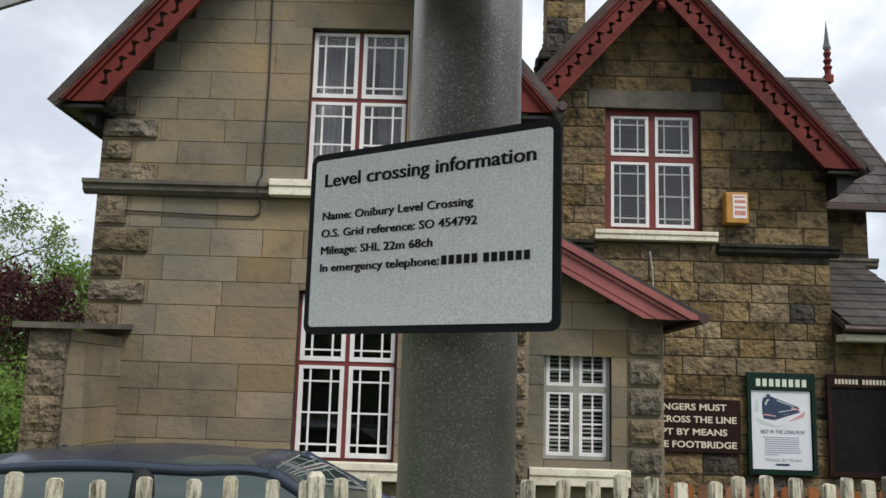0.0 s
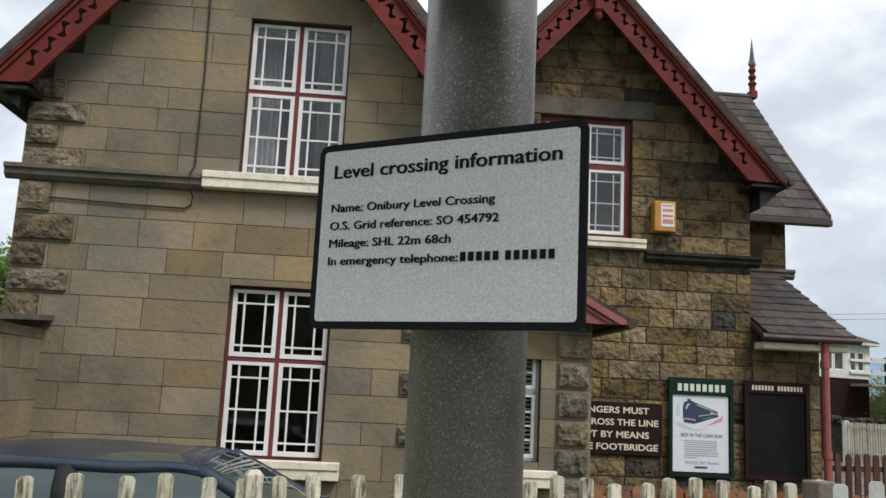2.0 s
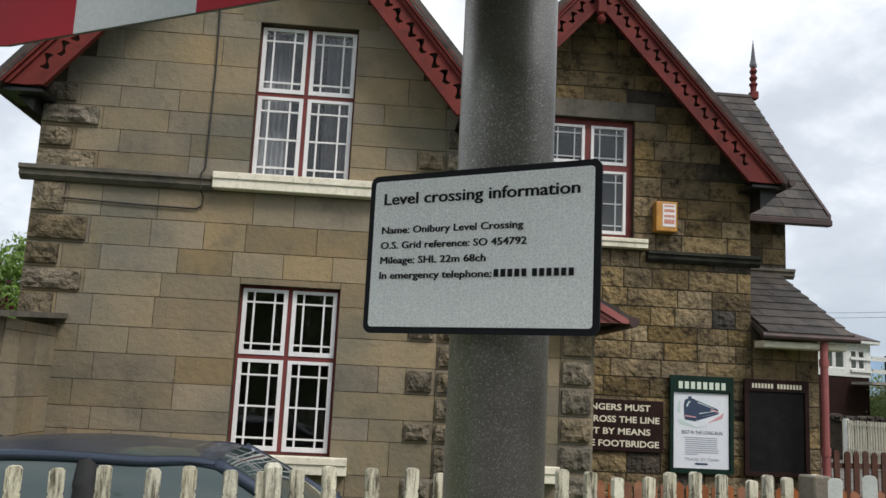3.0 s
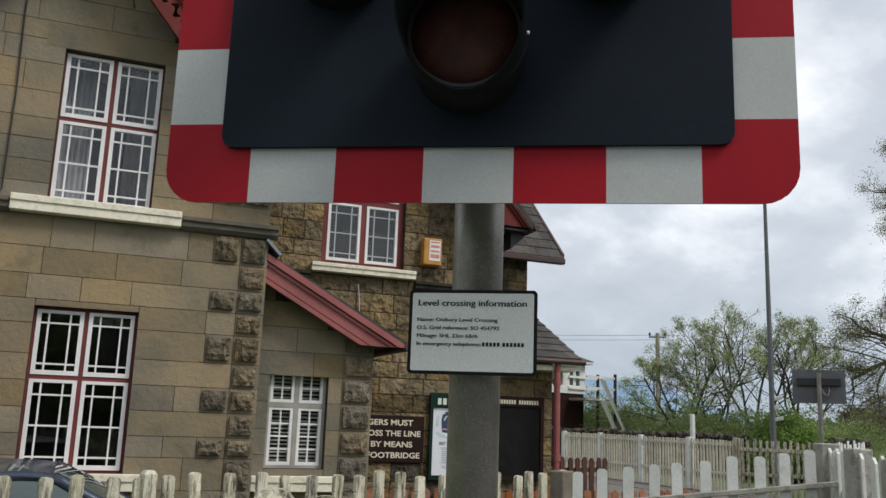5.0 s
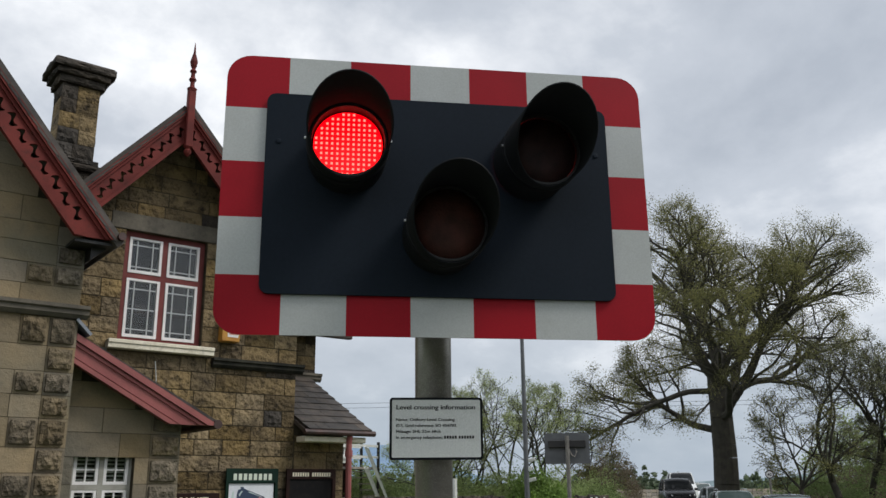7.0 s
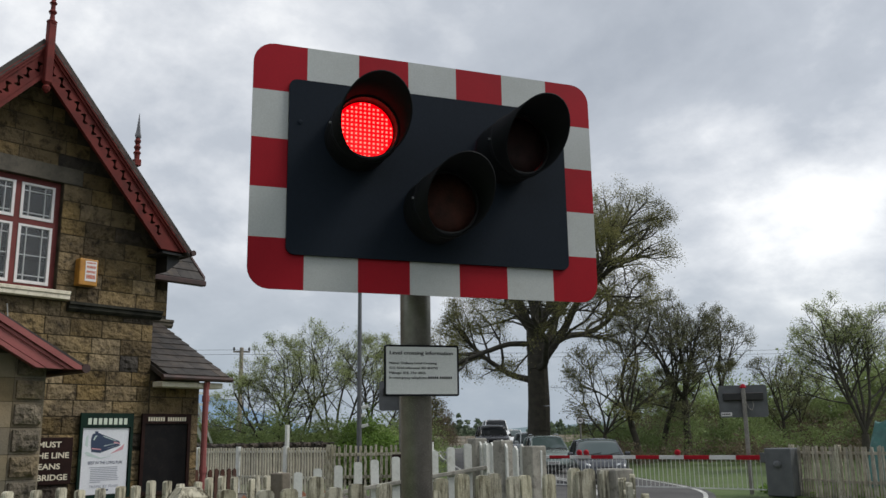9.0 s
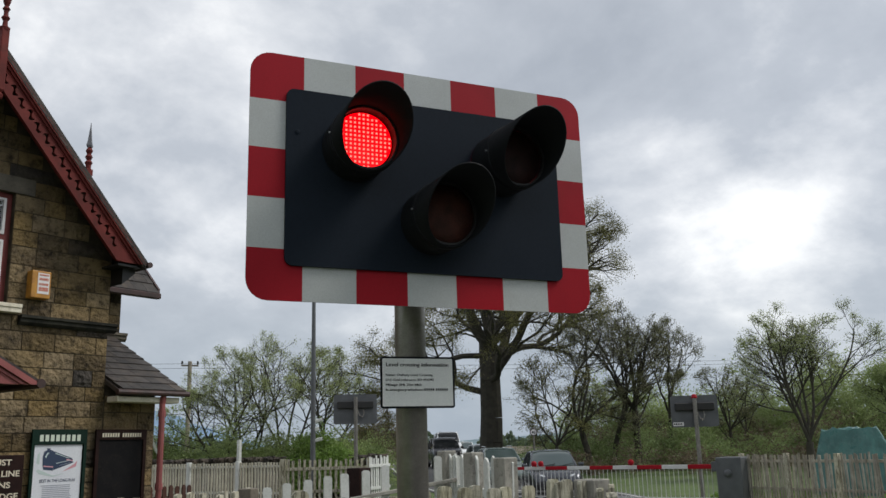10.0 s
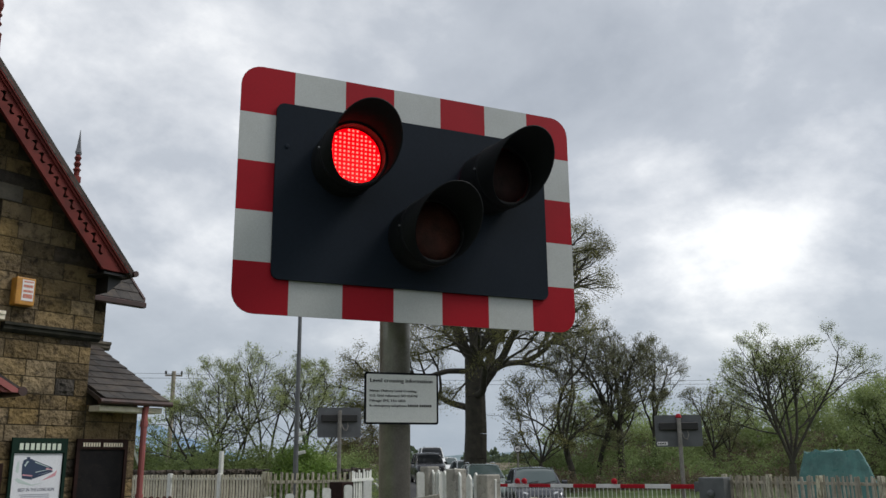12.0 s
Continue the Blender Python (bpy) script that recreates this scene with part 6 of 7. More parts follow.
for y in (-1.9, -1.2):
    for dz in (0.0, 0.9):
        bm = bmesh.new()
        tube(bm, [STAIR @ Vector((0.2 if y < -1.5 else 1.3, y, 2.5 + dz)), STAIR @ Vector((1.9 if y < -1.5 else 2.9, y, 0.2 + dz))], [0.07, 0.07], 4)
        part("stair_rail", bm, NEW_PAINT, sbox)
for k in range(9):
    bm = bmesh.new()
    box(bm, 0.2 + k * 0.19, 0.45 + k * 0.19, -1.9, -1.2, 2.3 - k * 0.26, 2.34 - k * 0.26, 0, STAIR)
    part("tread", bm, GREY_WOOD, sbox)

# low dark stone wall behind the line
bm = bmesh.new()
random.seed(41)
a, b = Vector((16.2, 30.5, 0)), Vector((23.0, 21.4, 0))
d = b - a
k = 0.0
wallang = math.degrees(math.atan2(d.y, d.x))
box(bm, 0, d.length, -0.18, 0.18, 0, 1.35, 0, pose(a.x, a.y, GROUND, 0, 0, wallang))
low = part("stone_wall", bm, SOOTY)
tagged(low, "low dark rubble stone wall with a rough cock-and-hen coping", "wall")
cop = STONE["sooty"]
u = 0.0
while u < d.length:
    w = random.uniform(0.22, 0.42)
    p = a + d * ((u + w / 2) / d.length)
    ob = piece("coping_stone", random.choice(cop), low, pose(p.x, p.y, 1.22 + random.uniform(-0.02, 0.04), 0, random.uniform(-6, 6), wallang) @ Matrix.Diagonal((w, 0.42, 0.26, 1)))
    u += w


# ---- vehicles ----
TYRE = plain("tyre_rubber", (0.012, 0.012, 0.012), 0.8)
RIM = plain("alloy_rim", (0.45, 0.45, 0.46), 0.3, 0.9)
# opaque car glass: reflected dark trees, then pale sky, put into the base tone
DARKGLASS = plain("car_glass_tree_tone", (0.014, 0.016, 0.018), 0.05, 0.0, 0.5)
CARGLASS = plain("car_glass_sky_tone", (0.050, 0.072, 0.070), 0.03, 0.0, 0.9)
HEADLAMP = glow("daytime_headlamp", (1.0, 0.98, 0.92), 1.6)
LAMP_GLASS = plain("clear_headlamp_glass", (0.55, 0.57, 0.58), 0.12, 0.3, 0.8)
CHROME = plain("chrome_trim", (0.5, 0.5, 0.5), 0.15, 1.0)


def spline(rows, sub):
    """Rows of numbers rounded into a smooth run, sub steps between each two."""
    P = [np.array(r, float) for r in rows]
    out = []
    for i in range(len(P) - 1):
        p0, p1, p2, p3 = P[max(0, i - 1)], P[i], P[i + 1], P[min(len(P) - 1, i + 2)]
        for k in range(sub):
            t = k / sub
            out.append(0.5 * ((2 * p1) + (p2 - p0) * t + (2 * p0 - 5 * p1 + 4 * p2 - p3) * t * t + (3 * p1 - p0 - 3 * p2 + p3) * t ** 3))
    return out + [P[-1]]


def loft(bm, stations, sub=4):
    """Cross sections along x: each a list of (y, z) for one half, mirrored; smoothed lengthwise, capped at both ends."""
    flat = spline([[x] + [c for p in half for c in p] for x, half in stations], sub)
    rings = []
    for row in flat:
        half = spline([(row[1 + 2 * i], row[2 + 2 * i]) for i in range((len(row) - 1) // 2)], 2)
        full = [(y, z) for y, z in half] + [(-y, z) for y, z in half[::-1]]
        rings.append([bm.verts.new((row[0], y, z)) for y, z in full])
    n = len(rings[0])
    for r0, r1 in zip(rings, rings[1:]):
        for k in range(n):
            bm.faces.new((r0[k], r0[(k + 1) % n], r1[(k + 1) % n], r1[k]))
    bm.faces.new(rings[0])
    bm.faces.new(rings[-1][::-1])


def car(m, paint, label, L=4.0, W=1.72, H=1.48, lights=False, group="waiting cars", tall=False, rails=False, steep=0.0):
    """A car facing +x: body, glasshouse under a roof skin with its pillars, wheels on dark discs that stand in for arch
    shade, lamps, grilles and plate.
    """
    c = thing("car", m, label, "car", group)
    pane = DARKGLASS if tall else CARGLASS
    w = W / 2
    belt = H * 0.62
    nose = H * (0.63 if tall else 0.60)

    def sec(x, zlow, ztop, k=1.0):
        return (x, [(w * 0.78 * k, zlow), (w * 0.97 * k, zlow + 0.10), (w * k, zlow + (ztop - zlow) * 0.55), (w * 0.965 * k, ztop - 0.07), (w * 0.86 * k, ztop - 0.008), (w * 0.45 * k, ztop + 0.018)])
    bm = bmesh.new()
    loft(bm, [sec(-L / 2, 0.45, belt * 0.86, 0.80), sec(-L / 2 + 0.10, 0.30, belt * 0.97, 0.93), sec(-L / 2 + 0.5, 0.2, belt), sec(-0.4, 0.18, belt), sec(L * 0.16, 0.18, belt),
              sec(L * 0.25, 0.18, nose + 0.04), sec(L * 0.36, 0.2, nose * 0.975, 0.985), sec(L / 2 - 0.24, 0.22, nose * 0.87, 0.93), sec(L / 2 - 0.07, 0.25, nose * 0.73, 0.86), sec(L / 2, 0.30, nose * 0.60, 0.80)])
    part("body", bm, paint, c, "", True)
    x_ws0, x_ws1, x_r1, x_r0 = L * 0.245, L * (0.045 - steep), -L * 0.36, -L * 0.465
    if tall:
        x_ws1, x_r1 = L * 0.12, -L * 0.44

    def cab(x, z, k):
        return (x, [(w * 0.90, belt - 0.05), (w * (0.90 - 0.10 * k), belt + (z - belt) * 0.60), (w * (0.90 - 0.15 * k), belt + (z - belt) * 0.88), (w * (0.90 - 0.22 * k), z - 0.02), (w * 0.35, z + 0.012 * k)])
    top = [cab(x_r1, H - 0.06, 0.95), cab(-L * 0.16, H, 1.0), cab(x_ws1, H - 0.035, 0.97)]
    bm = bmesh.new()
    loft(bm, [cab(x_r0, belt + 0.02, 0.05), cab((x_r0 + x_r1) / 2, (belt + H) / 2 + 0.1, 0.6), *top, cab((x_ws0 + x_ws1) / 2, (belt + H) / 2 + 0.03, 0.55), cab(x_ws0, belt + 0.01, 0.05)])
    cabin = part("glasshouse", bm, pane, c, "opaque glass all round, its reflections put into the tone", True)
    # roof skin, a little proud of the glass
    bm = bmesh.new()
    loft(bm, [(x, [(h[2][0] + 0.006, h[2][1] + 0.035), (h[3][0] + 0.012, h[3][1] + 0.004), (h[3][0] * 0.8, h[3][1] + 0.022), (h[4][0], h[4][1] + 0.012)]) for x, h in top])
    part("roof", bm, paint, c, "", True)
    for s in (-1, 1):
        for name, pts, r, material in (
                ("windscreen_pillar", [(x_ws0 + 0.02, 0.90, belt), ((x_ws0 + x_ws1) / 2, 0.815, (belt + H) / 2 - 0.02), (x_ws1, 0.715, H - 0.055)], 0.040, paint),
                ("rear_pillar", [(x_r0 + 0.05, 0.89, belt), ((x_r0 + x_r1) / 2 + 0.06, 0.80, (belt + H) / 2 + 0.03), (x_r1 + 0.05, 0.715, H - 0.09)], 0.070, paint),
                ("door_frame", [(x_r1, 0.735, H - 0.10), (-L * 0.25, 0.735, H - 0.058), (-L * 0.16, 0.735, H - 0.048), (-L * 0.06, 0.735, H - 0.060), (x_ws1, 0.720, H - 0.070), ((x_ws0 + x_ws1) / 2, 0.815, (belt + H) / 2 - 0.035)], 0.034, paint),
                ("middle_pillar", [(-L * 0.11, 0.855, belt - 0.02), (-L * 0.115, 0.785, belt + (H - belt) * 0.55), (-L * 0.12, 0.70, H - 0.08)], 0.075, TYRE),
                ("belt_trim", [(x_r0 + 0.1, 0.925, belt + 0.004), (0, 0.925, belt + 0.006), (x_ws0 - 0.1, 0.925, belt + 0.004)], 0.012, TYRE)):
            bm = bmesh.new()
            run = spline([(x, s * w * k, z) for x, k, z in pts], 5)
            tube(bm, [tuple(p) for p in run], [r] * len(run), 8)
            part(name, bm, material, c, "", True)
        if rails:
            bm = bmesh.new()
            run = spline([(x_r1 + 0.1, s * w * 0.66, H - 0.01), (x_r1 + 0.25, s * w * 0.66, H + 0.06), (-L * 0.10, s * w * 0.66, H + 0.075), (x_ws1 - 0.25, s * w * 0.66, H + 0.055), (x_ws1 - 0.12, s * w * 0.66, H - 0.01)], 4)
            tube(bm, [tuple(p) for p in run], [0.018] * len(run), 6)
            part("roof_rail", bm, CHROME, c)
        bm = bmesh.new()
        box(bm, x_ws0 - 0.30, x_ws0 - 0.15, min(s * w, s * (w + 0.20)), max(s * w, s * (w + 0.20)), belt + 0.01, belt + 0.15, 0.04, None, 3)
        part("mirror", bm, paint, c, "", True)
        bm = bmesh.new()
        lathe(bm, [(0.02, -0.02), (0.10, -0.01), (0.125, 0.02), (0.10, 0.05), (0.02, 0.06)], 16, pose(L / 2 - 0.15, s * w * 0.66, nose * 0.715, 0, 62, s * 18) @ Matrix.Diagonal((0.72, 1.65, 1.0, 1)))
        lamp_ob = part("headlamp", bm, LAMP_GLASS, c, "clear headlamp", True)
        bm = bmesh.new()
        lathe(bm, [(0.02, 0.0), (0.05, 0.01), (0.03, 0.02)], 12, pose(L / 2 - 0.105, s * w * 0.66, nose * 0.725, 0, 72, s * 10))
        part("bulb", bm, HEADLAMP if lights else CHROME, lamp_ob, "", True)
        for x in (-L * 0.30, L * 0.31):
            # a black disc on the closed body side stands in for the shaded arch
            bm = bmesh.new()
            lathe(bm, [(0.02, 0.0), (0.365, 0.0), (0.365, 0.05), (0.02, 0.05)], 24, pose(x, s * (w - 0.022), 0.335, 90, 0, 0) @ Matrix.Translation((0, 0, -0.025)))
            part("arch_shade_disc", bm, TYRE, c)
            bm = bmesh.new()
            lathe(bm, [(0.20, -0.1), (0.30, -0.09), (0.315, -0.05), (0.315, 0.05), (0.30, 0.09), (0.20, 0.1)], 24, pose(x, s * (w - 0.075), 0.315, 90, 0, 0))
            wheel = part("wheel", bm, TYRE, c)
            bm = bmesh.new()
            lathe(bm, [(0.205, -0.106), (0.205, 0.106)], 16, pose(x, s * (w - 0.075), 0.315, 90, 0, 0))
            part("rim", bm, RIM, wheel)
    bm = bmesh.new()
    run = spline([(x_ws0 - 0.03, -w * 0.86, belt + 0.03), (x_ws0 + 0.055, -w * 0.45, belt + 0.035), (x_ws0 + 0.07, 0, belt + 0.035), (x_ws0 + 0.055, w * 0.45, belt + 0.035), (x_ws0 - 0.03, w * 0.86, belt + 0.03)], 4)
    tube(bm, [tuple(p) for p in run], [0.03] * len(run), 6)
    part("cowl", bm, TYRE, c)
    for y in (-0.40, 0.22):
        bm = bmesh.new()
        run = [(x_ws0 + 0.015 - 0.10 * k, y + (0.46 * k), belt + 0.045 + 0.075 * k) for k in (0, 0.5, 1)]
        tube(bm, run, [0.012] * 3, 4)
        part("wiper", bm, TYRE, cabin)
    bm = bmesh.new()
    box(bm, L / 2 - 0.12, L / 2 - 0.008, -w * 0.36, w * 0.36, nose * 0.61, nose * 0.68, 0.02, None, 2)
    part("grille", bm, TYRE, c)
    bm = bmesh.new()
    box(bm, L / 2 - 0.10, L / 2 + 0.006, -w * 0.60, w * 0.60, 0.27, 0.39, 0.03, None, 2)
    part("intake", bm, TYRE, c)
    bm = bmesh.new()
    box(bm, L / 2 - 0.02, L / 2 + 0.020, -0.26, 0.26, 0.41, 0.52)
    pl = part("plate", bm, WHITE, c)
    bm = bmesh.new()
    for k in range(7):
        box(bm, L / 2 + 0.0205, L / 2 + 0.023, -0.22 + k * 0.064, -0.18 + k * 0.064, 0.43, 0.50)
    tagged(part("plate_bars", bm, INK, pl), kind="stuff")
    return c


def car_paint(name, c, rough=0.25, metal=0.3):
    return surface(name, c, tuple(v * 0.9 for v in c), 3, rough, 0.0, 40, metal=metal, local=True, dirt=tuple(v * 0.6 + 0.03 for v in c), dirt_amount=0.25)


NAVY = car_paint("navy_metallic_paint", (0.045, 0.058, 0.085), 0.24, 0.4)
SILVER = car_paint("pale_silver_paint", (0.52, 0.55, 0.56), 0.25, 0.35)
DARKCAR = car_paint("grey_metallic_paint", (0.095, 0.10, 0.11), 0.18, 0.6)
BLACKCAR = car_paint("black_paint_gloss", (0.012, 0.012, 0.014))
SAGECAR = car_paint("sage_silver_paint", (0.27, 0.315, 0.30), 0.25, 0.4)
WHITECAR = car_paint("white_van_paint", (0.78, 0.79, 0.79), 0.35, 0.0)

car(pose(-1.45, 5.45, GROUND - 0.02, 0, 0, 1), NAVY, "dark blue hatchback parked between the fence and house", 4.15, 1.75, 1.35, group="parked cars")
for x, y, rz, paint, label, size, extra in (
        (24.75, 14.95, -143, DARKCAR, "dark grey hatchback waiting first at the barrier", (4.0, 1.76, 1.52), {}),
        (31.6, 21.7, -137, SAGECAR, "sage-silver estate with roof rails waiting second", (4.3, 1.82, 1.62), {"rails": True}),
        (39.0, 27.6, -136, SILVER, "pale silver hatchback waiting third in the queue", (4.2, 1.78, 1.60), {}),
        (43.9, 34.2, -136, BLACKCAR, "black off-roader with lit headlamps in the queue", (4.6, 1.95, 1.90), {"tall": True, "lights": True}),
        (51.0, 39.3, -138, WHITECAR, "white van in the queue of traffic", (5.0, 1.95, 2.30), {"tall": True}),
        (58.6, 43.2, -142, WHITECAR, "pale car far back in the queue", (4.3, 1.78, 1.60), {"lights": True})):
    car(pose(x, y, rise(x, y), 0, 0, rz), paint, label, *size, **extra)

# wooden parapet fence along the outside of the bend, past the queue
parapet = thing("parapet", None, "low weathered timber parapet along the outside of the bend", "fence")
bm = bmesh.new()
box(bm, -0.49, 0.49, -0.02, 0.02, -0.5, 0.5)
PARAPET_BOARD = mesh_of(bm, "board", GREY_WOOD)
bm = bmesh.new()
box(bm, -0.07, 0.07, -0.07, 0.07, 0, 1.18, 0.01)
PARAPET_POST = mesh_of(bm, "post", GREY_WOOD)
bend = [p for i, p in enumerate(ROAD) if p[0] > 57 and i % 2 == 0]
for p, q in zip(bend, bend[1:]):
    d = (Vector(q) - Vector(p))
    n = Vector((-d.y, d.x)).normalized() * 4.3
    mid = (Vector(p) + Vector(q)) / 2 + n
    rz = math.degrees(math.atan2(d.y, d.x))
    for z, h in ((0.36, 0.30), (0.70, 0.30), (1.03, 0.28)):
        piece("board", PARAPET_BOARD, parapet, pose(mid.x, mid.y, rise(mid.x, mid.y) + z, 0, 0, rz) @ Matrix.Diagonal((d.length * 1.12, 1, h, 1)))
    e = Vector(p) + n
    piece("post", PARAPET_POST, parapet, pose(e.x, e.y, rise(e.x, e.y), 0, 0, rz))

# tarpaulin-covered load behind the right-hand fence
TARP = surface("green_tarpaulin", (0.034, 0.14, 0.122), (0.022, 0.10, 0.088), 3, 0.30, 0.15, 30, dirt=(0.16, 0.26, 0.25), dirt_amount=0.25)
random.seed(51)
tarp = thing("tarpaulin", None, "green tarpaulin sheet over a stacked load", "tarpaulin")
bm = bmesh.new()
n = 26
rows = []
for i in range(n + 1):
    row = []
    for j in range(n + 1):
        u, v = i / n * 2 - 1, j / n * 2 - 1
        left, right, deep = min(1.0, (u + 1) / 0.30), min(1.0, (1 - u) / 0.62), min(1.0, (1 - abs(v)) / 0.55)
        h = 1.98 * min(left ** 0.8, right ** 0.9, deep ** 0.8)
        fold = abs(noise.noise(Vector((u * 2.2, v * 2.2, 1)))) + 0.35 * abs(noise.noise(Vector((u * 7, v * 7, 3))))
        h -= 0.50 * fold * min(1.0, h)
        out = 1.0 + 0.12 * noise.noise(Vector((u * 3, v * 3, 7)))
        row.append(bm.verts.new(pose(23.3, 4.38, GROUND, 0, 0, -78) @ Vector((u * 1.28 * out, v * 1.0 * out, max(0, h)))))
    rows.append(row)
for i in range(n):
    for j in range(n):
        bm.faces.new((rows[i][j], rows[i + 1][j], rows[i + 1][j + 1], rows[i][j + 1]))
part("sheet", bm, TARP, tarp)

# ---- trees, scrub and hills ----
BARK = surface("dark_bark", (0.062, 0.054, 0.042), (0.038, 0.034, 0.028), 3, 0.95, 0.7, 25, dirt=(0.06, 0.07, 0.03), dirt_amount=0.5)


def leaf_material(name, c1, c2):
    m = bpy.data.materials.new(name)
    m.use_nodes = True
    t = m.node_tree
    b = t.nodes["Principled BSDF"]
    g = t.nodes.new("ShaderNodeNewGeometry")
    ramp = t.nodes.new("ShaderNodeMix")
    ramp.data_type = "RGBA"
    ramp.inputs["A"].default_value, ramp.inputs["B"].default_value = (*c1, 1), (*c2, 1)
    t.links.new(g.outputs["Random Per Island"], ramp.inputs["Factor"])
    n = t.nodes.new("ShaderNodeTexNoise")
    n.inputs["Scale"].default_value = 0.5
    t.links.new(g.outputs["Position"], n.inputs["Vector"])
    h = t.nodes.new("ShaderNodeHueSaturation")
    r = t.nodes.new("ShaderNodeMapRange")
    r.inputs["From Min"].default_value, r.inputs["From Max"].default_value = 0.3, 0.7
    r.inputs["To Min"].default_value, r.inputs["To Max"].default_value = 0.7, 1.3
    t.links.new(n.outputs["Fac"], r.inputs["Value"])
    t.links.new(r.outputs[0], h.inputs["Value"])
    t.links.new(ramp.outputs["Result"], h.inputs["Color"])
    t.links.new(h.outputs["Color"], b.inputs["Base Color"])
    b.inputs["Roughness"].default_value = 0.6
    tr = t.nodes.new("ShaderNodeBsdfTranslucent")
    t.links.new(h.outputs["Color"], tr.inputs["Color"])
    mix = t.nodes.new("ShaderNodeMixShader")
    mix.inputs["Fac"].default_value = 0.45
    t.links.new(b.outputs[0], mix.inputs[1])
    t.links.new(tr.outputs[0], mix.inputs[2])
    t.links.new(mix.outputs[0], t.nodes["Material Output"].inputs["Surface"])
    return m


OAK_LEAF = leaf_material("young_oak_leaf", (0.24, 0.225, 0.08), (0.14, 0.145, 0.055))
WILLOW_LEAF = leaf_material("spring_willow_leaf", (0.36, 0.40, 0.17), (0.25, 0.30, 0.12))
ALDER_LEAF = leaf_material("sparse_alder_leaf", (0.20, 0.20, 0.10), (0.14, 0.15, 0.075))
SCRUB_LEAF = leaf_material("scrub_leaf", (0.27, 0.34, 0.13), (0.18, 0.25, 0.095))
WOOD_LEAF = leaf_material("woodland_leaf", (0.33, 0.40, 0.155), (0.24, 0.30, 0.12))
HEDGE_LEAF = leaf_material("clipped_hedge_leaf", (0.115, 0.175, 0.045), (0.075, 0.12, 0.032))
LIME_LEAF = leaf_material("bright_hedge_leaf", (0.20, 0.31, 0.06), (0.13, 0.21, 0.045))
COPPER_LEAF = leaf_material("copper_leaf", (0.075, 0.018, 0.018), (0.045, 0.012, 0.014))
BROWN_TWIG = leaf_material("brown_scrub", (0.16, 0.125, 0.08), (0.11, 0.09, 0.056))


class Soup:
    """Collects triangles and quads quickly, for one mesh."""

    def __init__(self):
        self.v, self.f = [], []

    def limb(self, a, b, ra, rb, sides):
        d = (b - a)
        if d.length < 1e-6:
            return
        d.normalize()
        p = d.cross(Vector((0, 0, 1)) if abs(d.z) < 0.95 else Vector((1, 0, 0))).normalized()
        q = d.cross(p)
        base = len(self.v)
        for c, r in ((a, ra), (b, rb)):
            for k in range(sides):
                t = 2 * math.pi * k / sides
                self.v.append(tuple(c + (p * math.cos(t) + q * math.sin(t)) * r))
        for k in range(sides):
            j = (k + 1) % sides
            self.f.append((base + k, base + j, base + sides + j, base + sides + k))

    def leaf(self, c, s, rng):
        n = Vector((rng.gauss(0, 1), rng.gauss(0, 1), rng.gauss(0, 1) + 0.3)).normalized()
        p = n.cross(Vector((rng.gauss(0, 1), rng.gauss(0, 1), rng.gauss(0, 1)))).normalized()
        q = n.cross(p)
        base = len(self.v)
        self.v += [tuple(c - p * s), tuple(c + q * s * 0.5), tuple(c + p * s), tuple(c - q * s * 0.5)]
        self.f.append((base, base + 1, base + 2, base + 3))

    def mesh(self, name, material):
        me = bpy.data.meshes.new(name)
        me.from_pydata(self.v, [], self.f)
        me.materials.append(material)
        return me


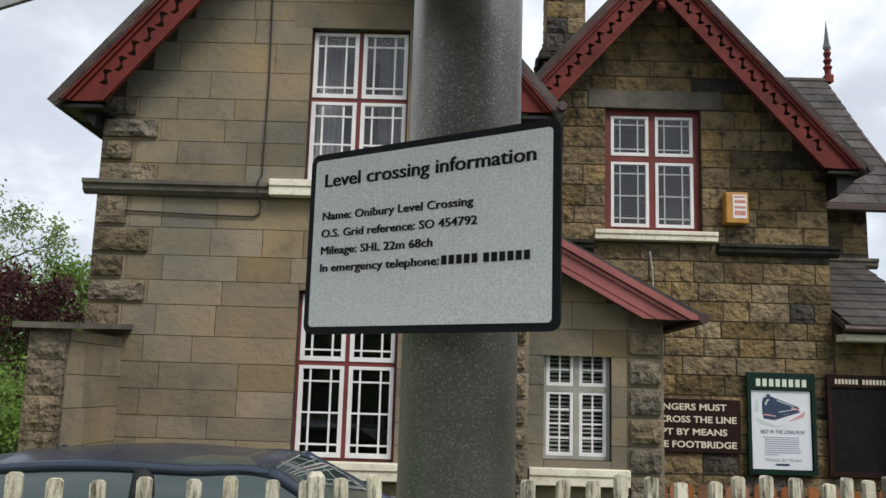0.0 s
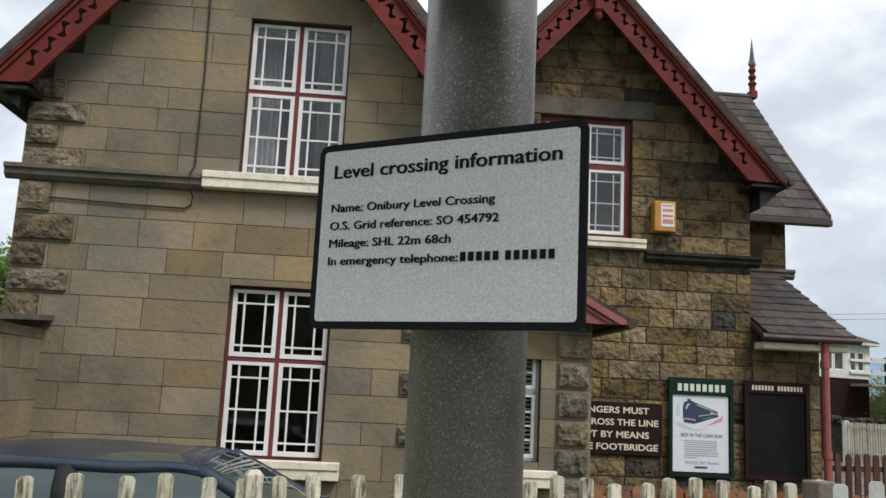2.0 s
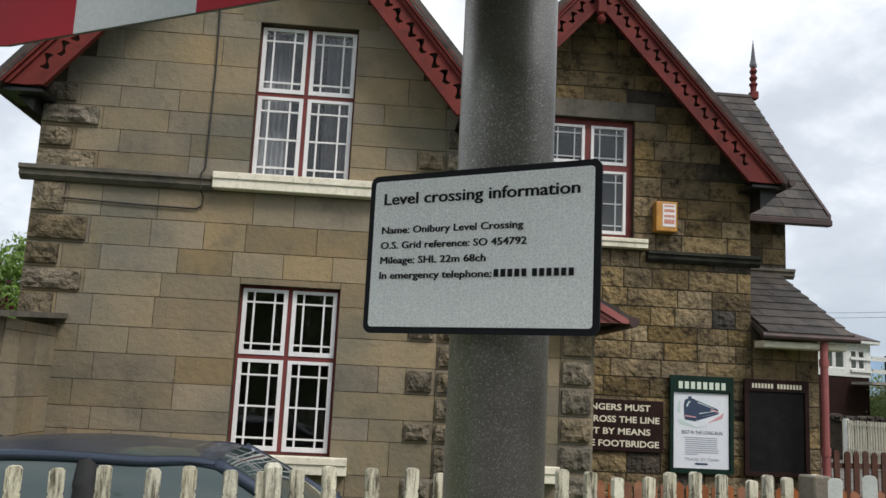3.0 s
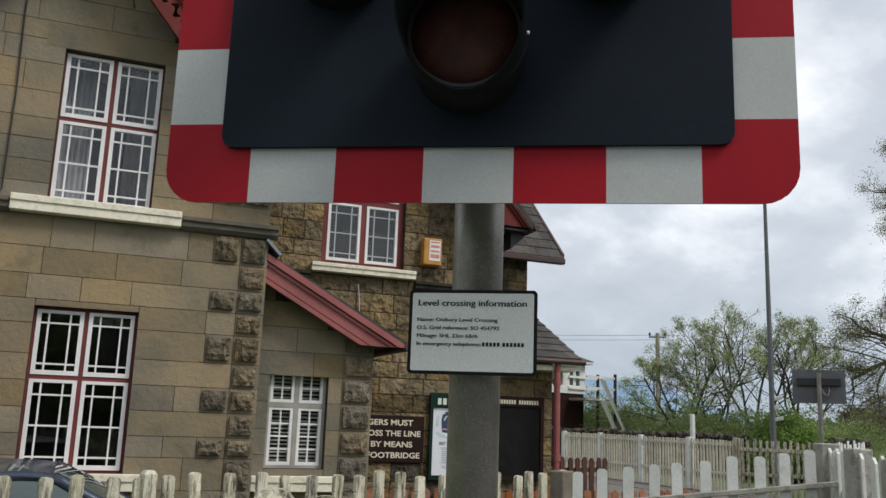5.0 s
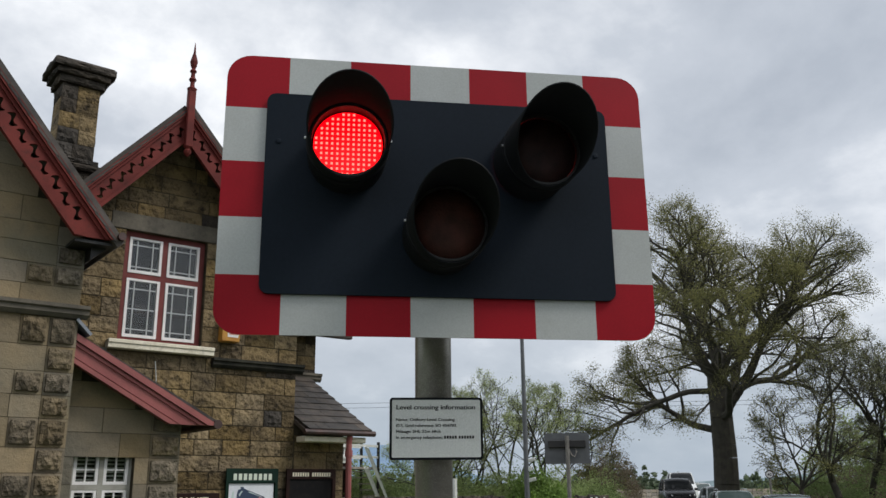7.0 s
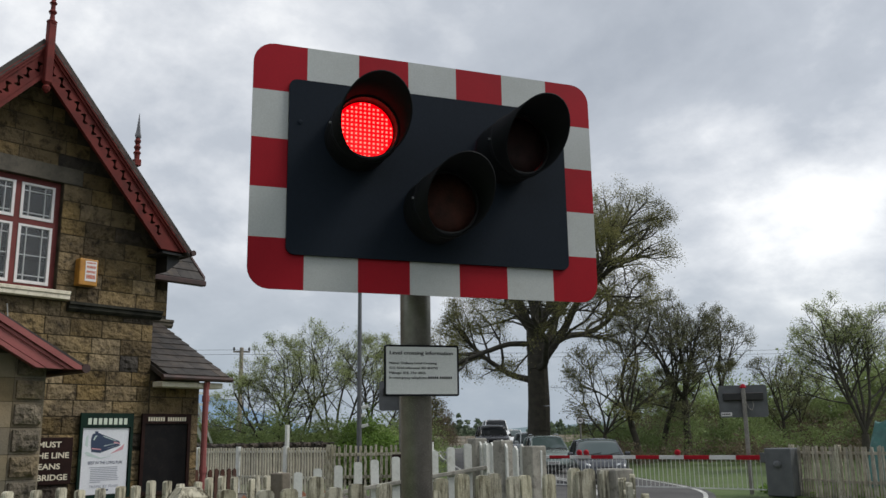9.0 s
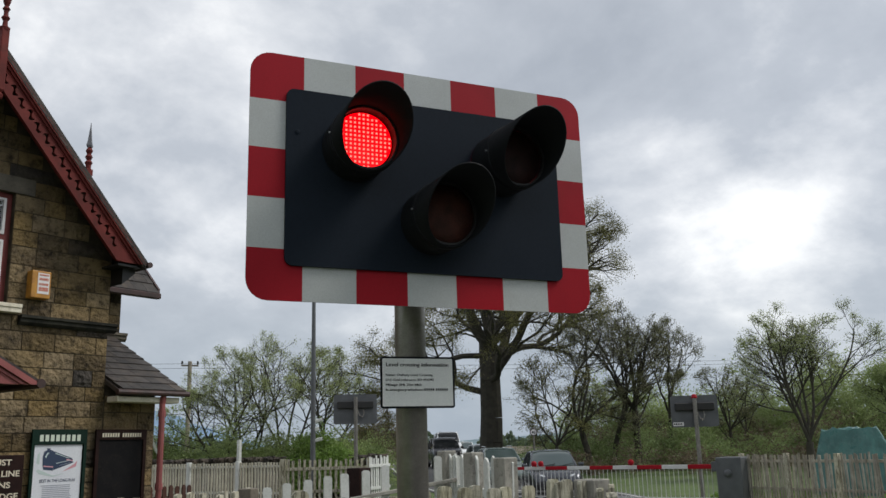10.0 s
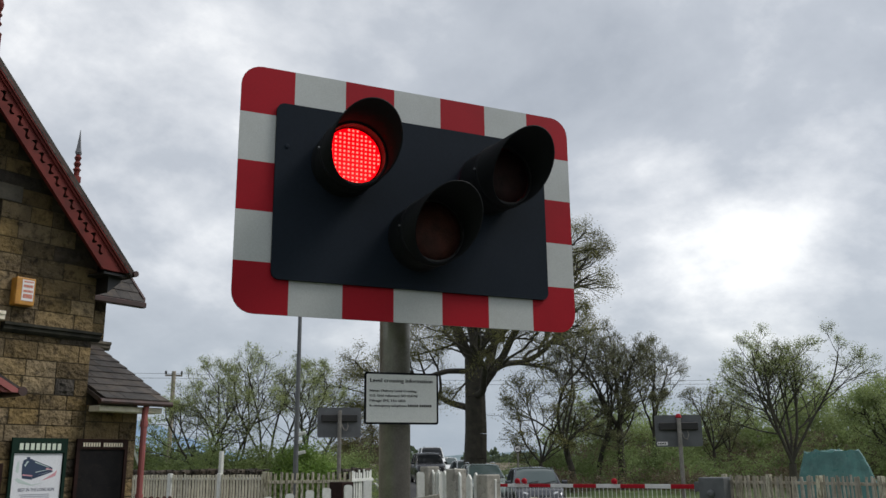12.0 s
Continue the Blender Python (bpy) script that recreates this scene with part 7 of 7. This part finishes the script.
def tree(name, x, y, height, trunk_r, material, label, seed, leaves=9000, leaf=0.04, fork=0.4, leaders=5, steep=(60, 80), limbs=6, limb_from=0.18, limb_len=0.42, limb_rise=(12, 35),
         kids=(8, 5, 4), wander=0.13, lift=0.03, fuzz=0.12, turn=0, bend=0.03, bare=0.25, stout=1.0, slim=1.0):
    """A tree whose trunk parts into steep leaders and carries wide limbs below: all wood in one mesh, the leaves along the twigs in another."""
    rng = random.Random(seed)
    wood, green, twigs = Soup(), Soup(), []
    last = len(kids)

    def grow(p, d, length, r, level):
        n = max(3, int(length / (0.5 if level < 2 else 0.3)))
        if level == last:
            n = 2
        sides = (8, 6, 4, 3)[min(level, 3)]
        nodes = []
        for i in range(n):
            g = wander * (1.0 if level else 0.75)
            d = (d + Vector((rng.gauss(0, g), rng.gauss(0, g), rng.gauss(lift, g * 0.8)))).normalized()
            q = p + d * (length / n)
            r2 = max(0.0085, r * (1 - 0.72 / n * (1 + i / n) / 1.35))
            wood.limb(p, q, r, r2, sides)
            nodes.append((q, d, r2, (i + 1) / n))
            p, r = q, r2
        if level >= last - 1:
            twigs.append((nodes[0][0], nodes[-1][0]))
        if level == last:
            return
        count = max(2, int(kids[level] * rng.uniform(0.75, 1.3)))
        for c in range(count):
            f = bare + (1 - bare) * (c + rng.random()) / count
            q, d2, r2, u = nodes[min(n - 1, int(f * n))]
            a = rng.uniform(0, 2 * math.pi)
            side = Vector((math.cos(a), math.sin(a), rng.uniform(-0.35, 0.75)))
            side = (side - d2 * side.dot(d2)).normalized()
            t = radians(rng.uniform(32, 62))
            grow(q, d2 * math.cos(t) + side * math.sin(t), length * (0.50 * (1 - u) + 0.24) * rng.uniform(0.75, 1.25), max(0.009, r2 * rng.uniform(0.45, 0.7)), level + 1)

    # the bole, slightly crooked
    p, d, r = Vector((0, 0, -0.3)), Vector((rng.gauss(0, bend), rng.gauss(0, bend), 1)).normalized(), trunk_r * 1.45
    n = max(2, int(fork * height / 0.6))
    bole = []
    for i in range(n):
        d = (d + Vector((rng.gauss(0, bend), rng.gauss(0, bend), 0.02))).normalized()
        q = p + d * ((fork * height + 0.3) / n)
        r2 = trunk_r * (1.12 if i == 0 else 1.05 - 0.25 * i / n)
        wood.limb(p, q, r, r2, 12)
        bole.append((q, r2))
        p, r = q, r2
    a0 = rng.uniform(0, 6)
    for k in range(limbs):
        f = limb_from + (fork - limb_from) * (k + rng.random() * 0.6) / max(1, limbs)
        q, r2 = bole[min(n - 1, int(f / fork * n))]
        a, e = a0 + k * 2.4 + rng.gauss(0, 0.3), radians(rng.uniform(*limb_rise))
        grow(q, Vector((math.cos(a) * math.cos(e), math.sin(a) * math.cos(e), math.sin(e))), height * limb_len * rng.uniform(0.8, 1.15), r2 * slim * rng.uniform(0.38, 0.55), 0)
    for k in range(leaders):
        a, e = a0 + 1 + 2 * math.pi * k / leaders + rng.gauss(0, 0.35), radians(rng.uniform(*steep))
        if k == 0 and leaders > 2:
            e = radians(86)
        q, r2 = bole[max(0, n - 1 - (k % 3) * (n > 5) * (2 if slim < 1 else 1))]
        grow(q, Vector((math.cos(a) * math.cos(e), math.sin(a) * math.cos(e), math.sin(e))), height * (1 - fork) * rng.uniform(0.82, 1.0), r * stout * rng.uniform(0.48, 0.66), 0)
    k = height / max(b.z for a, b in twigs)
    wood.v = [(vx * k, vy * k, vz * k) for vx, vy, vz in wood.v]
    t = thing(name, pose(x, y, rise(x, y), 0, 0, turn), label, "tree", "trees")
    ob = new("trunk", wood.mesh("trunk", BARK))
    ob.parent = t
    share = leaves / len(twigs)
    for a, b in twigs:
        for _ in range(int(share * rng.uniform(0.2, 1.8) + rng.random())):
            c = a.lerp(b, rng.uniform(0.1, 1.0)) * k
            green.leaf(c + Vector((rng.gauss(0, fuzz), rng.gauss(0, fuzz), rng.gauss(0, fuzz))), leaf * rng.uniform(0.6, 1.4), rng)
    ob = new("crown", green.mesh("crown", material))
    ob.parent = t
    return t


# the oak beyond the road
tree("oak_tree", 38.5, 26.9, 17.3, 0.62, OAK_LEAF, "large spreading oak just coming into leaf", 9, 200000, 0.038, 0.44, 8, (36, 76), 7, 0.24, 0.40, (4, 40), (11, 7, 5), 0.17, 0.0, 0.20, turn=220, bend=0.035, stout=0.8, slim=0.8, bare=0.32)
# alders and rough trees along the bank to its right
tree("alder_tree", 39.6, 21.2, 8.8, 0.18, ALDER_LEAF, "dark half-bare tree with a kinked trunk", 12, 12000, 0.034, 0.30, 4, (40, 72), 3, 0.14, 0.36, (25, 50), (8, 6, 4), 0.2, 0.03, 0.10, bend=0.16)
tree("alder_tree", 41.9, 21.1, 9.1, 0.16, ALDER_LEAF, "dark half-bare tree with a slim trunk", 33, 12000, 0.034, 0.42, 4, (55, 78), 3, 0.25, 0.28, (25, 50), (8, 6, 4), 0.16, 0.05, 0.10, turn=60, bend=0.06)
tree("alder_tree", 42.5, 19.8, 8.8, 0.22, ALDER_LEAF, "dark half-bare tree with an ivy-clad trunk", 13, 14000, 0.034, 0.38, 5, (58, 80), 4, 0.2, 0.26, (25, 50), (8, 6, 4), 0.15, 0.05, 0.10, turn=80)
tree("alder_tree", 45.1, 18.9, 8.7, 0.14, ALDER_LEAF, "slim dark half-bare tree on the bank", 14, 12000, 0.034, 0.50, 4, (58, 78), 2, 0.4, 0.2, (25, 50), (8, 6, 4), 0.16, 0.05, 0.10, turn=130)
tree("alder_tree", 48.2, 16.5, 5.7, 0.10, ALDER_LEAF, "small grey half-bare tree on the bank", 15, 7000, 0.034, 0.35, 4, (50, 75), 3, 0.2, 0.3, (25, 50), (7, 5, 3), 0.16, 0.04, 0.10, turn=200)
tree("alder_tree", 49.4, 16.1, 5.2, 0.09, ALDER_LEAF, "small grey half-bare tree on the bank", 35, 6000, 0.034, 0.35, 4, (50, 75), 3, 0.2, 0.3, (25, 50), (7, 5, 3), 0.16, 0.04, 0.10, turn=20)
tree("alder_tree", 38.0, 22.2, 6.2, 0.11, OAK_LEAF, "rough tree in brownish young leaf", 31, 9000, 0.04, 0.25, 4, (40, 70), 4, 0.1, 0.35, (15, 45), (8, 6, 3), 0.2, 0.02, 0.12, turn=10)
tree("willow_tree", 37.8, 9.5, 7.7, 0.19, WILLOW_LEAF, "round-headed willow in pale spring leaf", 16, 27000, 0.030, 0.22, 7, (58, 82), 0, 0.1, 0.4, (15, 40), (10, 7, 5), 0.09, 0.03, 0.10, turn=60, stout=0.8)
tree("bank_tree", 47.5, 6.8, 5.8, 0.2, WOOD_LEAF, "dense green bank tree", 17, 40000, 0.055, 0.2, 6, (35, 75), 6, 0.05, 0.5, (5, 35), (8, 5, 3), 0.16, 0.02, 0.22, turn=60)
tree("bank_tree", 45.0, 3.0, 5.2, 0.2, WOOD_LEAF, "dense green bank tree", 18, 34000, 0.055, 0.2, 6, (35, 75), 6, 0.05, 0.5, (5, 35), (8, 5, 3), 0.16, 0.02, 0.22, turn=160)
tree("bank_tree", 48.0, -4.0, 6.8, 0.2, WOOD_LEAF, "dense green bank tree", 19, 20000, 0.07, 0.2, 6, (35, 75), 6, 0.05, 0.5, (5, 35), (8, 5, 3), 0.16, 0.02, 0.22, turn=160)
# the many-stemmed willows behind the stone wall
for wx, wy, h, sd, rz in ((24.2, 32.3, 6.0, 21, 0), (25.0, 31.4, 7.0, 22, 50), (26.4, 30.3, 7.3, 23, 110), (27.4, 28.8, 6.6, 24, 200)):
    tree("willow_tree", wx, wy, h, 0.15, WILLOW_LEAF, "many-stemmed willow in pale spring leaf", sd, 15000, 0.028, 0.13, 4, (48, 76), 0, 0.05, 0.4, (20, 40), (9, 6, 4), 0.13, 0.03, 0.09, turn=rz, stout=1.0, bare=0.32)
# trees behind the house to the west
tree("copper_tree", -11.9, 21.5, 4.6, 0.14, COPPER_LEAF, "small dark copper-leaved tree", 26, 14000, 0.07, 0.25, 5, (35, 75), 4, 0.12, 0.45, (10, 40), (7, 5, 3), 0.15, 0.03, 0.18)
for gx, gy, gh, gm, lab, sd in ((-12.5, 27.0, 5.6, LIME_LEAF, "broad garden tree in fresh green leaf", 27), (-10.0, 28.5, 5.0, LIME_LEAF, "garden tree in fresh green leaf", 28), (-17.5, 29.0, 8.0, SCRUB_LEAF, "garden tree in dark green leaf", 29)):
    tree("garden_tree", gx, gy, gh, 0.2, gm, lab, sd, 26000, 0.08, 0.2, 6, (30, 75), 6, 0.08, 0.5, (5, 40), (7, 5, 3), 0.15, 0.02, 0.24)


def scrub(name, label, blobs, n, leaf, material, seed, category="bushes", clump=0.16):
    """Leaf sprays gathered over uneven mounds, with gaps and ragged tops."""
    rng = random.Random(seed)
    s = Soup()
    total = sum(r * (r + h) for *_, r, h in blobs)
    per = 14
    for x, y, r, h in blobs:
        for _ in range(int(n / per * r * (r + h) / total)):
            a, u = rng.uniform(0, 2 * math.pi), math.sqrt(rng.uniform(0, 1))
            px, py = x + r * u * math.cos(a), y + r * u * math.sin(a)
            lump = 0.8 + 0.5 * noise.noise(Vector((px * 0.6, py * 0.6, seed))) + 0.3 * noise.noise(Vector((px * 2.1, py * 2.1, seed + 5)))
            top = h * max(0.12, math.sqrt(max(0, 1 - u * u)) * lump)
            c = Vector((px, py, rise(px, py) + top * rng.uniform(0.02, 1.0) ** 0.6))
            w = clump * rng.uniform(0.5, 1.6) * min(1, 0.4 + h / 2)
            for _ in range(per):
                s.leaf(c + Vector((rng.gauss(0, w), rng.gauss(0, w), abs(rng.gauss(0, w)))), leaf * rng.uniform(0.5, 1.4), rng)
    ob = new(name, s.mesh(name, material))
    return tagged(ob, label, category, kind="stuff")


rng = random.Random(61)
scrub("bank_scrub", "dark green scrub along the far bank", [(41 + k * 0.9 + rng.uniform(-1, 1), 24 - k * 1.5 + rng.uniform(-1.2, 1.2), rng.uniform(1.6, 2.6), rng.uniform(1.8, 3.4)) for k in range(16)], 70000, 0.062, SCRUB_LEAF, 62)
scrub("bank_wood", "olive-green woodland edge beyond the bank", [(52 + k * 0.42 + rng.uniform(-1.5, 1.5), 28 - k * 1.3 + rng.uniform(-1, 1), rng.uniform(2.4, 3.4), rng.uniform(5.0, 6.6)) for k in range(13)] + [(54.5 + rng.uniform(-2, 2), 14 - k * 2.2, 3.2, rng.uniform(5.4, 7.0)) for k in range(9)], 150000, 0.085, WOOD_LEAF, 72, "wood", 0.3)
scrub("brown_scrub", "brownish bramble scrub along the far bank", [(36.5 + k * 1.1, 21.6 - k * 1.5 + rng.uniform(-1, 1), 1.5, rng.uniform(0.9, 1.7)) for k in range(15)] + [(48 + rng.uniform(-2, 2), 24 - k * 2.2, 2.2, rng.uniform(2.2, 3.8)) for k in range(10)], 50000, 0.06, BROWN_TWIG, 63)
scrub("wall_scrub", "green undergrowth behind the stone wall", [(20.5 + k * 0.75, 36.0 - k * 0.95 + rng.uniform(-0.6, 0.6), 1.7, rng.uniform(2.9, 3.7)) for k in range(11)], 80000, 0.05, WOOD_LEAF, 64)
scrub("bright_bush", "bright green bush beside the lamp mast", [(21.3, 22.9, 0.8, 3.0), (20.8, 23.3, 0.7, 2.5), (21.8, 22.4, 0.6, 2.4)], 30000, 0.045, LIME_LEAF, 65)
scrub("hedge", "clipped green roadside hedge", [(32.6 + k * 1.02, 32.2 + k * 0.80, 0.85, 1.55) for k in range(26)], 70000, 0.045, HEDGE_LEAF, 66, "hedge", 0.1)
scrub("thorn_bush", "dark brownish thorn bush behind the hedge", [(60.5, 54.6, 2.6, 6.6), (64.5, 57.0, 2.2, 5.2), (57.0, 53.0, 2.0, 4.4)], 26000, 0.07, BROWN_TWIG, 67)
scrub("garden_bushes", "green garden bushes beyond the house", [(-9.5, 19.5, 2.2, 2.4), (-12.5, 19.0, 2.4, 2.6), (-8.0, 24.0, 2.0, 3.4), (-15, 21, 2.5, 3.0), (-11, 24, 2.5, 3.6)], 50000, 0.07, LIME_LEAF, 68)
scrub("verge_grass", "tufted grass along the fence foot", [(19.7 + k * 0.42, 2.6 + k * 0.75, 0.55, 0.35) for k in range(8)], 9000, 0.05, LIME_LEAF, 69, "grass", 0.06)
# the other side of the road, behind the viewer: unseen, added to darken the panes' reflections
scrub("unseen_roadside_trees", "unseen tall leafy hedge added across the road to darken window reflections", [(-26 + k * 3.2, -15 - rng.uniform(0, 3), 3.0, rng.uniform(5.5, 8.5)) for k in range(15)], 36000, 0.3, SCRUB_LEAF, 70, "hedge", 0.5)

# far woods and blue hills
FARWOOD = leaf_material("far_wood_leaf", (0.15, 0.19, 0.11), (0.10, 0.135, 0.085))
scrub("far_wood", "distant hazy wood and hedgerows", [(70 + k * 9 + rng.uniform(-4, 4), 150 - k * 9 + rng.uniform(-6, 6), 9, rng.uniform(3, 6)) for k in range(14)], 60000, 0.45, FARWOOD, 71, "wood")


def ridge(name, label, dist, a0, a1, base, amp, material, seed):
    bm = bmesh.new()
    n = 70
    top, low, back = [], [], []
    for i in range(n + 1):
        a = radians(a0 + (a1 - a0) * i / n)
        x, y = math.sin(a) * dist, math.cos(a) * dist
        fade = min(1, 4 * i / n, 4 * (n - i) / n)
        h = base * fade + amp * noise.noise(Vector((i * 0.11, seed, 0))) + amp * 0.35 * noise.noise(Vector((i * 0.5, seed, 4)))
        top.append(bm.verts.new((x, y, max(1, h))))
        low.append(bm.verts.new((x * 0.7, y * 0.7, GROUND - 1)))
        back.append(bm.verts.new((x * 1.3, y * 1.3, GROUND - 1)))
    for i in range(n):
        bm.faces.new((low[i], low[i + 1], top[i + 1], top[i]))
        bm.faces.new((top[i], top[i + 1], back[i + 1], back[i]))
    return tagged(part(name, bm, material, None, "", True), label, "hill", kind="structure")


# the haze of distance is put into the base colour of both hills
HILL = surface("haze_tinted_blue_hill", (0.23, 0.32, 0.43), (0.19, 0.275, 0.385), 0.02, 1.0, 0.0, 0.3, spec=0.0)
HILL2 = surface("haze_tinted_green_hill", (0.22, 0.28, 0.30), (0.16, 0.21, 0.23), 0.03, 1.0, 0.0, 0.4, spec=0.0)
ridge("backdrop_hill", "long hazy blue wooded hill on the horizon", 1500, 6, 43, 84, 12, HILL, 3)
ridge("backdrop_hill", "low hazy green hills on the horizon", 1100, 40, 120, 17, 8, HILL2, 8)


# ---- what moves: added dark discs cover the lit diodes, so the two red lamps flash in turn ----
def motions():
    changes = [0.10, 0.48, 0.86, 1.25, 1.63, 2.01, 2.40, 2.78, 3.16, 3.54, 3.92, 4.31, 4.69, 5.07, 5.45, 5.85, 6.25, 6.65, 7.03, 7.41, 7.79, 8.17, 8.55, 8.85, 9.25, 9.65, 10.05, 10.45, 10.75, 11.15, 11.55, 11.95]
    # the first lamp is lit after a change with an odd place in the list, the second after an even one
    for k, (blind, at) in enumerate(shutters):
        lit, shut = at @ Matrix.Translation((0, -LAMP_OUT + 0.060, 0)), at @ Matrix.Translation((0, -LAMP_OUT + 0.018, 0))
        rows, on = [], k == 0
        rows.append((0.0, lit if on else shut))
        for t in changes:
            rows.append((t - 0.017, lit if on else shut))
            on = not on
            rows.append((t + 0.017, lit if on else shut))
        rows.append((12.0, lit if on else shut))
        walk(blind, rows)


motions()
